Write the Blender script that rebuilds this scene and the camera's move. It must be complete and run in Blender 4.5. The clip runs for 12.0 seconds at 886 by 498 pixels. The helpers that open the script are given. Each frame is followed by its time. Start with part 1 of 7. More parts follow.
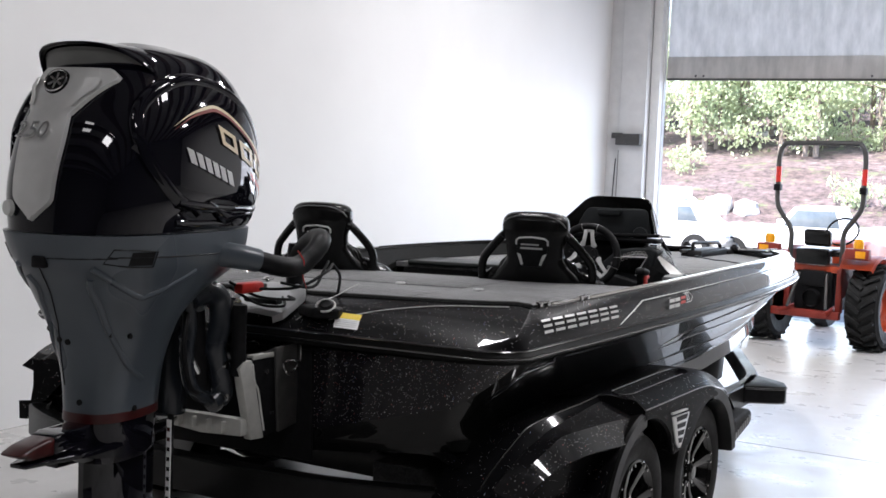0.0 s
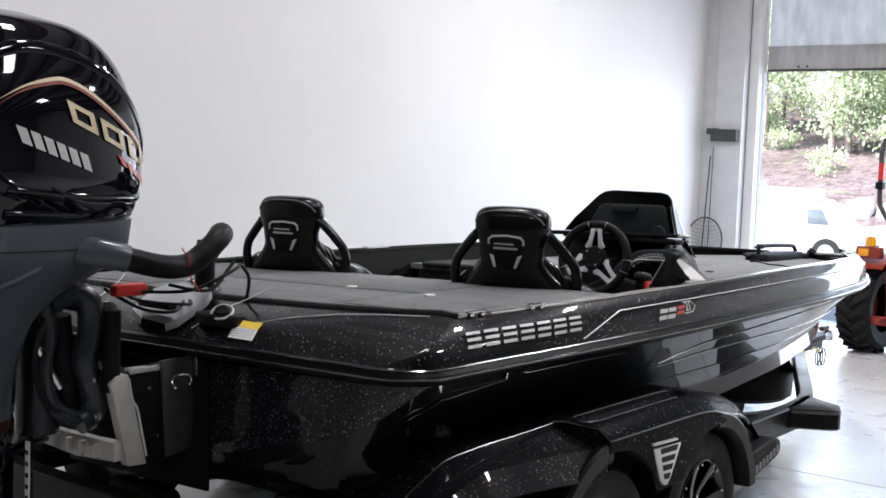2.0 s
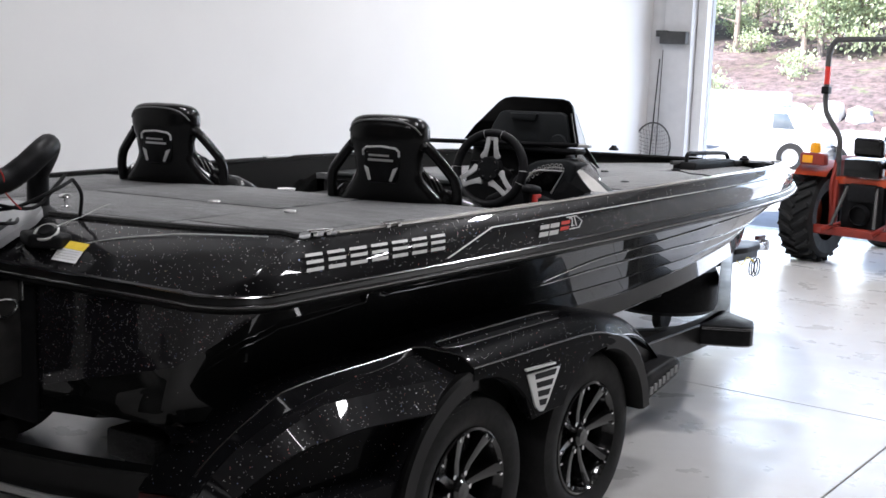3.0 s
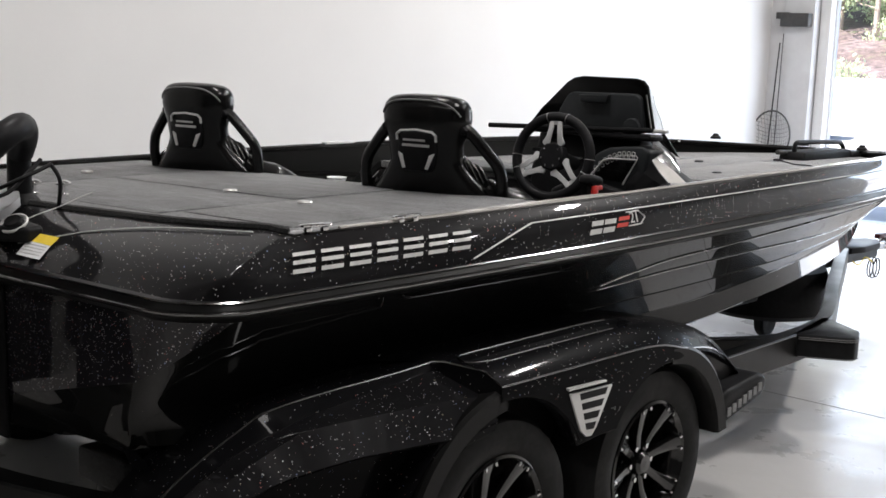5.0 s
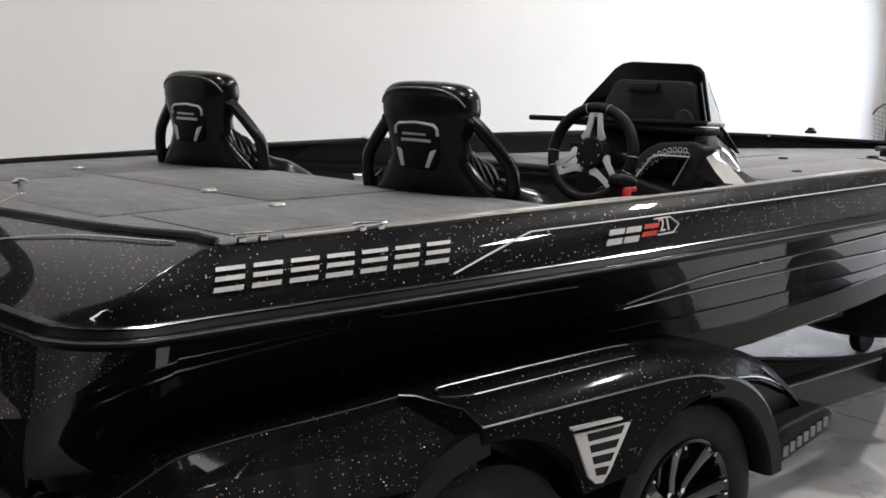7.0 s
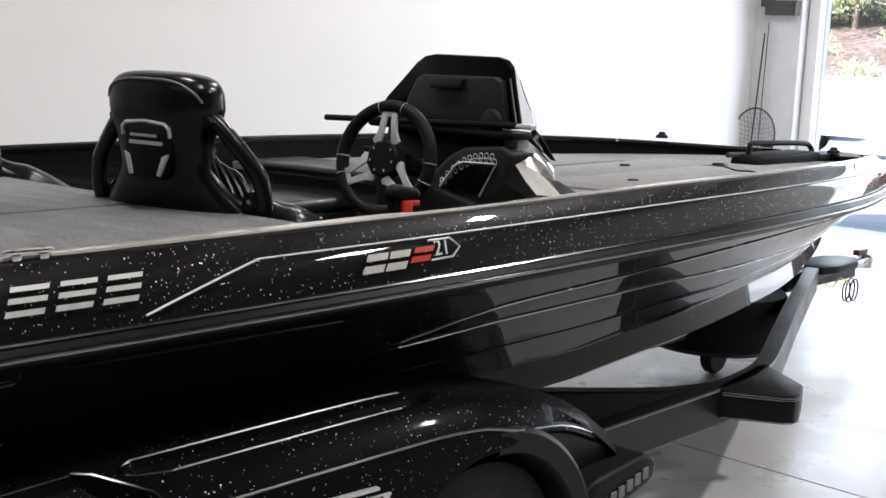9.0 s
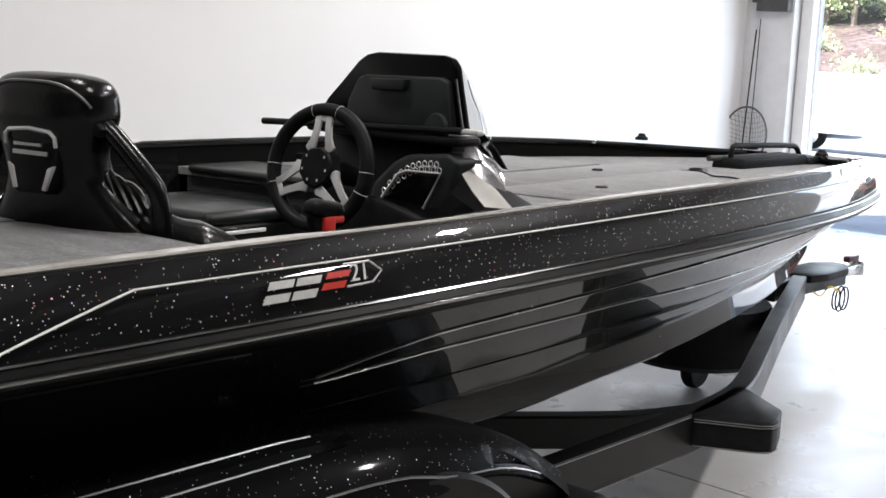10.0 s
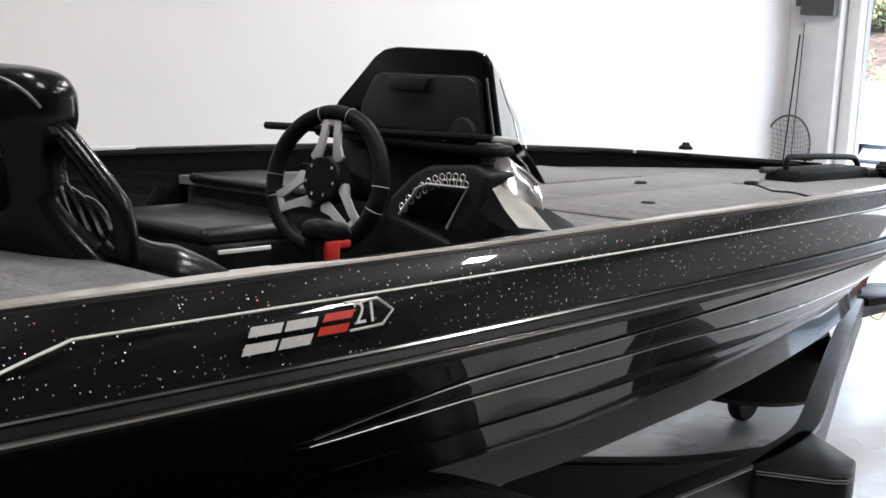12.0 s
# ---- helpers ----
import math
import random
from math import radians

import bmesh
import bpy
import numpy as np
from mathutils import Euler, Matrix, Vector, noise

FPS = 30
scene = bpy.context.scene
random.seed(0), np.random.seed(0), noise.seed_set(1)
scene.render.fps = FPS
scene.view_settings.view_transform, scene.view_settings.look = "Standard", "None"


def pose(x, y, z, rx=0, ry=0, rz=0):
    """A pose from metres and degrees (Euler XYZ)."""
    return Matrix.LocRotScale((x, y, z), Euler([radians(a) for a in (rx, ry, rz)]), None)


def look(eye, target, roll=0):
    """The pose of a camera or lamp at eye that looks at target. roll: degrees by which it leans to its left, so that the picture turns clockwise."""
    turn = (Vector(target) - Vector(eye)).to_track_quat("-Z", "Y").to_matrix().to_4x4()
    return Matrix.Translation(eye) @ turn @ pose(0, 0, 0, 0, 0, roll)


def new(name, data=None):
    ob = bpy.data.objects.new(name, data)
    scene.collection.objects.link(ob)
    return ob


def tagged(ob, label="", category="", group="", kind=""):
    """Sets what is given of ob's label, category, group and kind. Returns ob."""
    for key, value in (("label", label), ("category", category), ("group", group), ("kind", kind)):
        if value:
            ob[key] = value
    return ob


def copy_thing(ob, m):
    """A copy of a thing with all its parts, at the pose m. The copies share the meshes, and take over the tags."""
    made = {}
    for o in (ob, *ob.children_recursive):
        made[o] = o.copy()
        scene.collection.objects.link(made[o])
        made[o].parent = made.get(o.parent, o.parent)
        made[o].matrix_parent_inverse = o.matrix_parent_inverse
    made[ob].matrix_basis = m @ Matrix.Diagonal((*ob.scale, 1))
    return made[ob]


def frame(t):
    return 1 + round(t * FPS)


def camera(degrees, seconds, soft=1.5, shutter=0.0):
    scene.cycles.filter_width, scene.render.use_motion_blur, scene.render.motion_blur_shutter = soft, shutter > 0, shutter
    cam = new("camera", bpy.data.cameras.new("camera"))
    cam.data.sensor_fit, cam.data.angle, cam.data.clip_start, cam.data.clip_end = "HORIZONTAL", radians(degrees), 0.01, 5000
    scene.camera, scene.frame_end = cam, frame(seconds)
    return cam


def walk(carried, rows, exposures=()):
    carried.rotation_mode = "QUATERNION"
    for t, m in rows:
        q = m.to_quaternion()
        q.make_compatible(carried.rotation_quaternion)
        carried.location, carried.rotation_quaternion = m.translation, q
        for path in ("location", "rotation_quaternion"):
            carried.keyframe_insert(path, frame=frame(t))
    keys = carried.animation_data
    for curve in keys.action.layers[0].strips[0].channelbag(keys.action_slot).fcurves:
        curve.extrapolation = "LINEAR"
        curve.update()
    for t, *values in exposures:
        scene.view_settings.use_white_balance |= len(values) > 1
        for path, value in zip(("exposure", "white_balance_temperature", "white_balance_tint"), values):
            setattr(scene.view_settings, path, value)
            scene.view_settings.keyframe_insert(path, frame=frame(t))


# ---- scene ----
cam = camera(39.8, 12.0, soft=1.6)
PATH = [
    (0, (3.121, -3.76, 1.785), (2.121, -2.035, 1.635), 2.2),
    (0.5, (3.124, -3.477, 1.772), (2.09, -1.772, 1.617), 2.2),
    (1, (3.221, -3.217, 1.747), (2.108, -1.562, 1.598), 2.0),
    (1.5, (3.355, -2.986, 1.756), (2.146, -1.399, 1.608), 1.9),
    (2, (3.385, -2.734, 1.743), (2.188, -1.138, 1.59), 2.1),
    (2.5, (3.397, -2.482, 1.763), (2.238, -0.859, 1.602), 2.1),
    (3, (3.518, -2.241, 1.762), (2.366, -0.635, 1.455), 2.1),
    (3.2, (3.524, -2.149, 1.773), (2.372, -0.549, 1.438), 2.4),
    (5, (3.425, -1.621, 1.71), (2.112, -0.148, 1.381), 1.9),
    (5.5, (3.462, -1.484, 1.704), (2.078, -0.078, 1.376), 1.7),
    (6, (3.467, -1.36, 1.696), (2.029, -0.011, 1.359), 1.8),
    (6.5, (3.384, -1.2, 1.691), (1.935, 0.134, 1.346), 1.7),
    (7, (3.327, -0.98, 1.677), (1.871, 0.348, 1.334), 1.5),
    (7.5, (3.348, -0.731, 1.678), (1.897, 0.601, 1.335), 1.3),
    (9.5, (3.051, -0.145, 1.633), (1.74, 1.329, 1.302), 2.6),
    (10, (3.021, 0.055, 1.647), (1.69, 1.509, 1.309), 2.3),
    (10.5, (2.982, 0.199, 1.63), (1.652, 1.656, 1.299), 2.7),
    (11, (2.861, 0.279, 1.617), (1.519, 1.726, 1.29), 2.5),
    (11.5, (2.737, 0.344, 1.613), (1.387, 1.783, 1.285), 2.6),
    (12, (2.695, 0.407, 1.611), (1.331, 1.833, 1.283), 2.6),
]
walk(cam, [(t, look(eye, target, roll)) for t, eye, target, roll in PATH], [(0, 2.25, 6260, 13.5), (3.2, 2.25, 6190, 13.5), (5.2, 2.32, 6540, 12), (7.7, 2.32, 6540, 11.5), (9.3, 2.34, 6520, 12), (12, 2.3, 6510, 12)])

# ---- world, sun, large lights ----
world = bpy.data.worlds.new("sky")
scene.world = world
world.use_nodes = True
wn = world.node_tree.nodes
sky = wn.new("ShaderNodeTexSky")
sky.sky_type, sky.sun_disc = "NISHITA", False
sky.sun_elevation, sky.sun_rotation = radians(52), radians(205)
wn["Background"].inputs["Strength"].default_value = 0.15
world.node_tree.links.new(sky.outputs["Color"], wn["Background"].inputs["Color"])

sun = new("sun", bpy.data.lights.new("sun", "SUN"))
sun.data.energy, sun.data.angle, sun.data.color = 5.0, radians(0.5), (1.0, 0.95, 0.88)
sun.matrix_world = look((-18, -10, 62), (0, 32, 0))


def area_lamp(name, eye, target, sx, sy, watts, color=(1, 1, 1)):
    ob = new(name, bpy.data.lights.new(name, "AREA"))
    ob.data.shape, ob.data.size, ob.data.size_y = "RECTANGLE", sx, sy
    ob.data.energy, ob.data.color = watts, color
    ob.matrix_world = look(eye, target)
    return ob


# daylight through the open roll-up door
area_lamp("door_daylight", (0.2, 10.95, 1.45), (0.2, 0, 1.2), 4.7, 2.7, 31, (0.86, 0.92, 1.0))
# high-bay lamps under the ceiling, brighter towards the door, and wide diffused ones
# the diffused ones are unseen fill, added to brighten floor, deck and stern
for bx, by, watts, wide in ((-0.3, -4.0, 5, 0.9), (-0.3, 1.2, 26, 0.6), (-0.3, 6.3, 28, 0.28), (3.2, -4.4, 32, 1.4), (2.7, 1.2, 30, 1.0), (2.7, 6.3, 36, 0.28), (5.9, 6.3, 26, 0.6)):
    area_lamp("high_bay_and_fill_lamp", (bx, by, 5.0), (bx, by, 0), wide, wide, watts, (1.0, 0.98, 0.955))


# ---- materials ----
def material(name):
    m = bpy.data.materials.new(name)
    m.use_nodes = True
    return m, m.node_tree.nodes, m.node_tree.links, m.node_tree.nodes["Principled BSDF"]


def coords(n, l, scale=(1, 1, 1)):
    c = n.new("ShaderNodeTexCoord")
    mp = n.new("ShaderNodeMapping")
    mp.inputs["Scale"].default_value = scale
    l.new(c.outputs["Object"], mp.inputs["Vector"])
    return mp.outputs["Vector"]


def noise_tex(n, l, vec, scale, detail=4.0, rough=0.6):
    t = n.new("ShaderNodeTexNoise")
    t.inputs["Scale"].default_value, t.inputs["Detail"].default_value, t.inputs["Roughness"].default_value = scale, detail, rough
    l.new(vec, t.inputs["Vector"])
    return t.outputs["Fac"]


def ramp(n, l, fac, stops):
    r = n.new("ShaderNodeValToRGB")
    while len(r.color_ramp.elements) < len(stops):
        r.color_ramp.elements.new(0.5)
    for e, (p, c) in zip(r.color_ramp.elements, stops):
        e.position, e.color = p, (*c, 1) if len(c) == 3 else c
    l.new(fac, r.inputs["Fac"])
    return r.outputs["Color"]


def bump(n, l, height, strength, dist, b):
    k = n.new("ShaderNodeBump")
    k.inputs["Strength"].default_value, k.inputs["Distance"].default_value = strength, dist
    l.new(height, k.inputs["Height"])
    l.new(k.outputs["Normal"], b.inputs["Normal"])


def surface(name, c1, c2, scale=30, rough=0.5, rough2=None, metal=0.0, bumps=0.0, bscale=200, coat=0.0, stretch=(1, 1, 1), spec=0.5):
    """Two tones by noise, roughness by a second noise, fine relief."""
    m, n, l, b = material(name)
    v = coords(n, l, stretch)
    f = noise_tex(n, l, v, scale)
    l.new(ramp(n, l, f, [(0.3, c1), (0.7, c2)]), b.inputs["Base Color"])
    f2 = noise_tex(n, l, v, scale * 0.23, 3)
    r2 = rough if rough2 is None else rough2
    l.new(ramp(n, l, f2, [(0.35, (rough,) * 3), (0.65, (r2,) * 3)]), b.inputs["Roughness"])
    b.inputs["Metallic"].default_value = metal
    b.inputs["Specular IOR Level"].default_value = spec
    b.inputs["Coat Weight"].default_value = coat
    b.inputs["Coat Roughness"].default_value = 0.04
    if bumps:
        bump(n, l, noise_tex(n, l, v, bscale, 3), bumps, 0.002, b)
    return m


def flake_paint(name, base, amount, cell, coat=0.7, spec=0.04, blur=0.02):
    """Dark gelcoat with scattered metal flakes of several sizes and a few colours under a clear coat."""
    m, n, l, b = material(name)
    v = coords(n, l)
    vor = n.new("ShaderNodeTexVoronoi")
    vor.inputs["Scale"].default_value = cell
    l.new(v, vor.inputs["Vector"])
    sep = n.new("ShaderNodeSeparateColor")
    l.new(vor.outputs["Color"], sep.inputs["Color"])
    pick = n.new("ShaderNodeMath"); pick.operation = "GREATER_THAN"
    big = noise_tex(n, l, v, 5, 2)
    thr = n.new("ShaderNodeMath"); thr.operation = "MULTIPLY_ADD"
    thr.inputs[1].default_value, thr.inputs[2].default_value = -1.1 * amount, 1.0 - 0.5 * amount
    l.new(big, thr.inputs[0])
    l.new(sep.outputs[0], pick.inputs[0]); l.new(thr.outputs[0], pick.inputs[1])
    size = n.new("ShaderNodeMath"); size.operation = "MULTIPLY_ADD"
    size.inputs[1].default_value, size.inputs[2].default_value = 0.33, 0.09
    l.new(sep.outputs[2], size.inputs[0])
    near = n.new("ShaderNodeMath"); near.operation = "LESS_THAN"
    l.new(vor.outputs["Distance"], near.inputs[0]); l.new(size.outputs[0], near.inputs[1])
    both = n.new("ShaderNodeMath"); both.operation = "MULTIPLY"
    l.new(pick.outputs[0], both.inputs[0]); l.new(near.outputs[0], both.inputs[1])
    tint = ramp(n, l, sep.outputs[1], [(0.0, (0.98, 0.98, 1.0)), (0.68, (0.95, 0.93, 0.9)), (0.78, (0.8, 0.8, 0.82)), (0.8, (1.0, 0.32, 0.28)), (0.86, (1.0, 0.35, 0.3)), (0.88, (0.5, 0.62, 1.0)), (0.96, (0.55, 0.66, 1.0)), (0.97, (0.98, 0.87, 0.6))])
    tone = ramp(n, l, noise_tex(n, l, v, 1.3, 2), [(0.3, base), (0.7, tuple(c * 1.5 for c in base))])
    l.new(tone, b.inputs["Base Color"])
    b.inputs["Roughness"].default_value = 0.34
    b.inputs["Specular IOR Level"].default_value = spec
    b.inputs["Coat Weight"].default_value = coat
    b.inputs["Coat IOR"].default_value = 1.45
    b.inputs["Coat Roughness"].default_value = blur
    # each flake is a tiny mirror lying at an angle of its own
    geo = n.new("ShaderNodeNewGeometry")
    spread = n.new("ShaderNodeVectorMath"); spread.operation = "MULTIPLY_ADD"
    spread.inputs[1].default_value, spread.inputs[2].default_value = (1.1, 1.1, 1.1), (-0.55, -0.55, -0.55)
    vary = n.new("ShaderNodeTexWhiteNoise")
    l.new(vor.outputs["Position"], vary.inputs["Vector"])
    l.new(vary.outputs["Color"], spread.inputs[0])
    add = n.new("ShaderNodeVectorMath"); add.operation = "ADD"
    l.new(geo.outputs["Normal"], add.inputs[0]); l.new(spread.outputs[0], add.inputs[1])
    unit = n.new("ShaderNodeVectorMath"); unit.operation = "NORMALIZE"
    l.new(add.outputs[0], unit.inputs[0])
    glint = n.new("ShaderNodeBsdfAnisotropic")
    glint.inputs["Roughness"].default_value = 0.42
    l.new(tint, glint.inputs["Color"]); l.new(unit.outputs[0], glint.inputs["Normal"])
    blend = n.new("ShaderNodeMixShader")
    l.new(both.outputs[0], blend.inputs[0]); l.new(b.outputs[0], blend.inputs[1]); l.new(glint.outputs[0], blend.inputs[2])
    l.new(blend.outputs[0], n["Material Output"].inputs["Surface"])
    return m


M_FLAKE = flake_paint("black_flake_gelcoat", (0.006, 0.0059, 0.0065), 0.066, 280, 0.8)
M_STERN = flake_paint("stern_flake_gelcoat", (0.006, 0.0056, 0.007), 0.18, 270, 0.7)
M_GEL = flake_paint("black_gelcoat", (0.004, 0.0042, 0.004), 0.0003, 270, 0.8, 0.02)
M_FENDER = flake_paint("fender_flake_paint", (0.0035, 0.0035, 0.004), 0.034, 290, 0.07, 0.01, 0.06)
M_COWL = surface("black_cowl_paint", (0.003, 0.003, 0.0055), (0.005, 0.0048, 0.008), 6, 0.03, 0.05, coat=0.15, spec=0.36)
M_GREY = surface("blue_grey_engine_paint", (0.056, 0.068, 0.082), (0.068, 0.082, 0.097), 4, 0.26, 0.34, bumps=0.04, bscale=350)
M_CLAMP = surface("navy_black_casting", (0.014, 0.017, 0.022), (0.02, 0.024, 0.03), 12, 0.22, 0.3, bumps=0.05, bscale=200)
M_PLATE = surface("pale_grey_plate", (0.42, 0.43, 0.44), (0.5, 0.5, 0.51), 20, 0.35, 0.45)
M_SILVER = surface("silver_engine_panel", (0.56, 0.56, 0.55), (0.64, 0.64, 0.63), 9, 0.28, 0.36, metal=0.3)


def carpet(name, c1, c2, nap=0.45, gloss=0.35):
    """Short marine pile: dark looked down upon, paler along the nap."""
    m = surface(name, c1, c2, 14, 0.6, 0.68, bumps=0.9, bscale=420, stretch=(0.6, 1.6, 1), spec=gloss)
    b = m.node_tree.nodes["Principled BSDF"]
    n, l = m.node_tree.nodes, m.node_tree.links
    v = coords(n, l)
    old = b.inputs["Base Color"].links[0].from_socket
    mix = n.new("ShaderNodeMix")
    mix.data_type, mix.blend_type = "RGBA", "MULTIPLY"
    mix.inputs["Factor"].default_value = 1.0
    l.new(old, mix.inputs["A"])
    l.new(ramp(n, l, noise_tex(n, l, v, 130, 4, 0.75), [(0.38, (0.35, 0.35, 0.35)), (0.62, (1.6, 1.6, 1.62))]), mix.inputs["B"])
    rub = n.new("ShaderNodeMix")  # pile brushed in streaks across the deck
    rub.data_type, rub.blend_type = "RGBA", "MULTIPLY"
    rub.inputs["Factor"].default_value = 1.0
    l.new(mix.outputs["Result"], rub.inputs["A"])
    l.new(ramp(n, l, noise_tex(n, l, coords(n, l, (2.2, 17, 2)), 1.0, 5, 0.7), [(0.3, (0.62, 0.62, 0.62)), (0.5, (1.0, 1.0, 1.0)), (0.7, (1.4, 1.4, 1.4))]), rub.inputs["B"])
    l.new(rub.outputs["Result"], b.inputs["Base Color"])
    b.inputs["Sheen Weight"].default_value = nap
    b.inputs["Sheen Roughness"].default_value = 0.45
    b.inputs["Sheen Tint"].default_value = (0.75, 0.74, 0.72, 1)
    return m


M_CARPET = carpet("grey_carpet", (0.062, 0.0635, 0.065), (0.145, 0.148, 0.152))
# paler copy with more sheen, carrying the bow deck's backlight in its colour
M_CARPETF = carpet("backlit_bow_carpet", (0.06, 0.06, 0.061), (0.18, 0.18, 0.18), 0.8)
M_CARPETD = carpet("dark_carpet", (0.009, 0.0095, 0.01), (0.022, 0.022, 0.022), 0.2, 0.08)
M_VINYL = surface("black_vinyl", (0.004, 0.004, 0.004), (0.007, 0.007, 0.007), 25, 0.17, 0.27, bumps=0.3, bscale=110, spec=0.3)
M_PLASTIC = surface("black_plastic", (0.006, 0.006, 0.0065), (0.011, 0.011, 0.012), 30, 0.4, 0.5, bumps=0.12, bscale=600, spec=0.11)
M_DASH = surface("satin_charcoal_plastic", (0.015, 0.0168, 0.0182), (0.02, 0.022, 0.0235), 20, 0.42, 0.5, bumps=0.1, bscale=700, spec=0.2)
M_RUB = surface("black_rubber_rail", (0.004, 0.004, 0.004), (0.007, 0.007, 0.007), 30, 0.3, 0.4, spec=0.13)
# brighter metal that stands for edge highlights on the black fenders
M_EDGE = surface("bright_line_metal", (0.16, 0.16, 0.165), (0.22, 0.22, 0.225), 8, 0.2, 0.28, metal=1.0)
M_BEAD = surface("rail_highlight_metal", (0.25, 0.25, 0.25), (0.32, 0.32, 0.32), 8, 0.12, 0.2, metal=1.0)
M_CHROME = surface("chrome", (0.75, 0.75, 0.75), (0.82, 0.82, 0.82), 10, 0.1, 0.16, metal=1.0)
M_ALU = surface("brushed_aluminium", (0.5, 0.5, 0.49), (0.6, 0.6, 0.59), 12, 0.3, 0.42, metal=0.9, bumps=0.05, bscale=300, stretch=(1, 1, 8))
M_DECALW = surface("silver_white_decal", (0.5, 0.5, 0.49), (0.6, 0.6, 0.58), 60, 0.35, 0.4)
M_DECALR = surface("red_decal", (0.5, 0.03, 0.02), (0.58, 0.05, 0.03), 60, 0.35, 0.4)
M_DECALG = surface("gold_decal", (0.62, 0.5, 0.3), (0.7, 0.58, 0.38), 60, 0.35, 0.4)
M_YELLOW = surface("yellow_label", (0.8, 0.58, 0.04), (0.85, 0.64, 0.06), 60, 0.5)
M_PAPER = surface("white_label", (0.75, 0.76, 0.77), (0.8, 0.8, 0.8), 60, 0.5)
M_RED = surface("red_plastic", (0.5, 0.025, 0.02), (0.6, 0.04, 0.03), 30, 0.35)
M_PAD = surface("dark_green_grey_vinyl", (0.011, 0.013, 0.013), (0.016, 0.0185, 0.0185), 20, 0.3, 0.4, bumps=0.15, bscale=90, spec=0.3)
M_TYRE = surface("tyre_rubber", (0.007, 0.007, 0.007), (0.012, 0.012, 0.012), 50, 0.6, 0.75, bumps=0.3, bscale=260, spec=0.25)
M_RIM = surface("gloss_black_rim", (0.006, 0.006, 0.006), (0.01, 0.01, 0.01), 30, 0.1, 0.16, coat=0.4)
M_FRAME = surface("black_trailer_paint", (0.005, 0.005, 0.005), (0.009, 0.009, 0.009), 12, 0.3, 0.4, bumps=0.1, bscale=300, spec=0.22)
M_WIND = surface("dark_windscreen", (0.002, 0.002, 0.002), (0.003, 0.003, 0.003), 10, 0.1, 0.15, spec=0.12)
M_SPOKE = surface("polished_spoke", (0.5, 0.5, 0.5), (0.6, 0.6, 0.6), 14, 0.3, 0.38, metal=0.35)
M_CAST = surface("pale_cast_bracket", (0.4, 0.4, 0.38), (0.5, 0.5, 0.47), 18, 0.4, 0.5, metal=0.2, bumps=0.15, bscale=120)
M_INTAKE = surface("warm_grey_panel", (0.16, 0.16, 0.155), (0.2, 0.2, 0.19), 9, 0.3, 0.38, metal=0.3)


def acrylic():
    """Thin clear sheet: see-through, glossier at a slant."""
    m, n, l, b = material("clear_acrylic")
    clear, gloss, mix = n.new("ShaderNodeBsdfTransparent"), n.new("ShaderNodeBsdfAnisotropic"), n.new("ShaderNodeMixShader")
    clear.inputs["Color"].default_value = (0.8, 0.82, 0.82, 1)
    l.new(ramp(n, l, noise_tex(n, l, coords(n, l), 9, 3), [(0.3, (0.03,) * 3), (0.7, (0.09,) * 3)]), gloss.inputs["Roughness"])
    fr = n.new("ShaderNodeFresnel")
    fr.inputs["IOR"].default_value = 2.5
    l.new(fr.outputs[0], mix.inputs[0]); l.new(clear.outputs[0], mix.inputs[1]); l.new(gloss.outputs[0], mix.inputs[2])
    l.new(mix.outputs[0], n["Material Output"].inputs["Surface"])
    return m


M_WING = acrylic()
M_TRIM = surface("pale_console_trim", (0.55, 0.53, 0.5), (0.65, 0.63, 0.6), 25, 0.25, 0.32)
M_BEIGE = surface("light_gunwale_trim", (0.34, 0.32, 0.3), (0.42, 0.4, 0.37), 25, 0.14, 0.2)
M_STEEL = surface("stainless", (0.55, 0.55, 0.55), (0.65, 0.65, 0.65), 20, 0.2, 0.28, metal=1.0)
M_PIPE = surface("grey_piping", (0.12, 0.12, 0.12), (0.16, 0.16, 0.16), 30, 0.4, 0.5)
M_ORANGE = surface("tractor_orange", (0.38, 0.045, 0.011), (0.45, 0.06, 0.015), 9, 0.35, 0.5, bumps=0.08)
M_DKMETAL = surface("dark_grey_metal", (0.03, 0.03, 0.03), (0.06, 0.058, 0.055), 16, 0.45, 0.6, bumps=0.2, bscale=90)
M_AMBER = surface("amber_lens", (0.75, 0.3, 0.01), (0.8, 0.36, 0.02), 30, 0.2)
M_LENSR = surface("dark_red_gloss", (0.03, 0.002, 0.002), (0.045, 0.003, 0.003), 30, 0.35)
# tractor orange with its backlit shade put into the colour; also the cowl's red stripe
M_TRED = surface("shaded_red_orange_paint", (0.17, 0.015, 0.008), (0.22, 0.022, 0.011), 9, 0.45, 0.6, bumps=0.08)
M_WHITECAR = surface("white_car_paint", (0.72, 0.73, 0.74), (0.78, 0.78, 0.79), 3, 0.25, 0.32, coat=0.4)
M_CARGLASS = surface("car_glass", (0.06, 0.075, 0.09), (0.09, 0.105, 0.12), 3, 0.08)
M_PILLAR = surface("pillar_grey_paint", (0.55, 0.55, 0.555), (0.63, 0.63, 0.63), 5, 0.5, 0.6, bumps=0.1)
M_JAMB = surface("white_jamb_paint", (0.7, 0.7, 0.7), (0.78, 0.78, 0.77), 6, 0.5, 0.6)


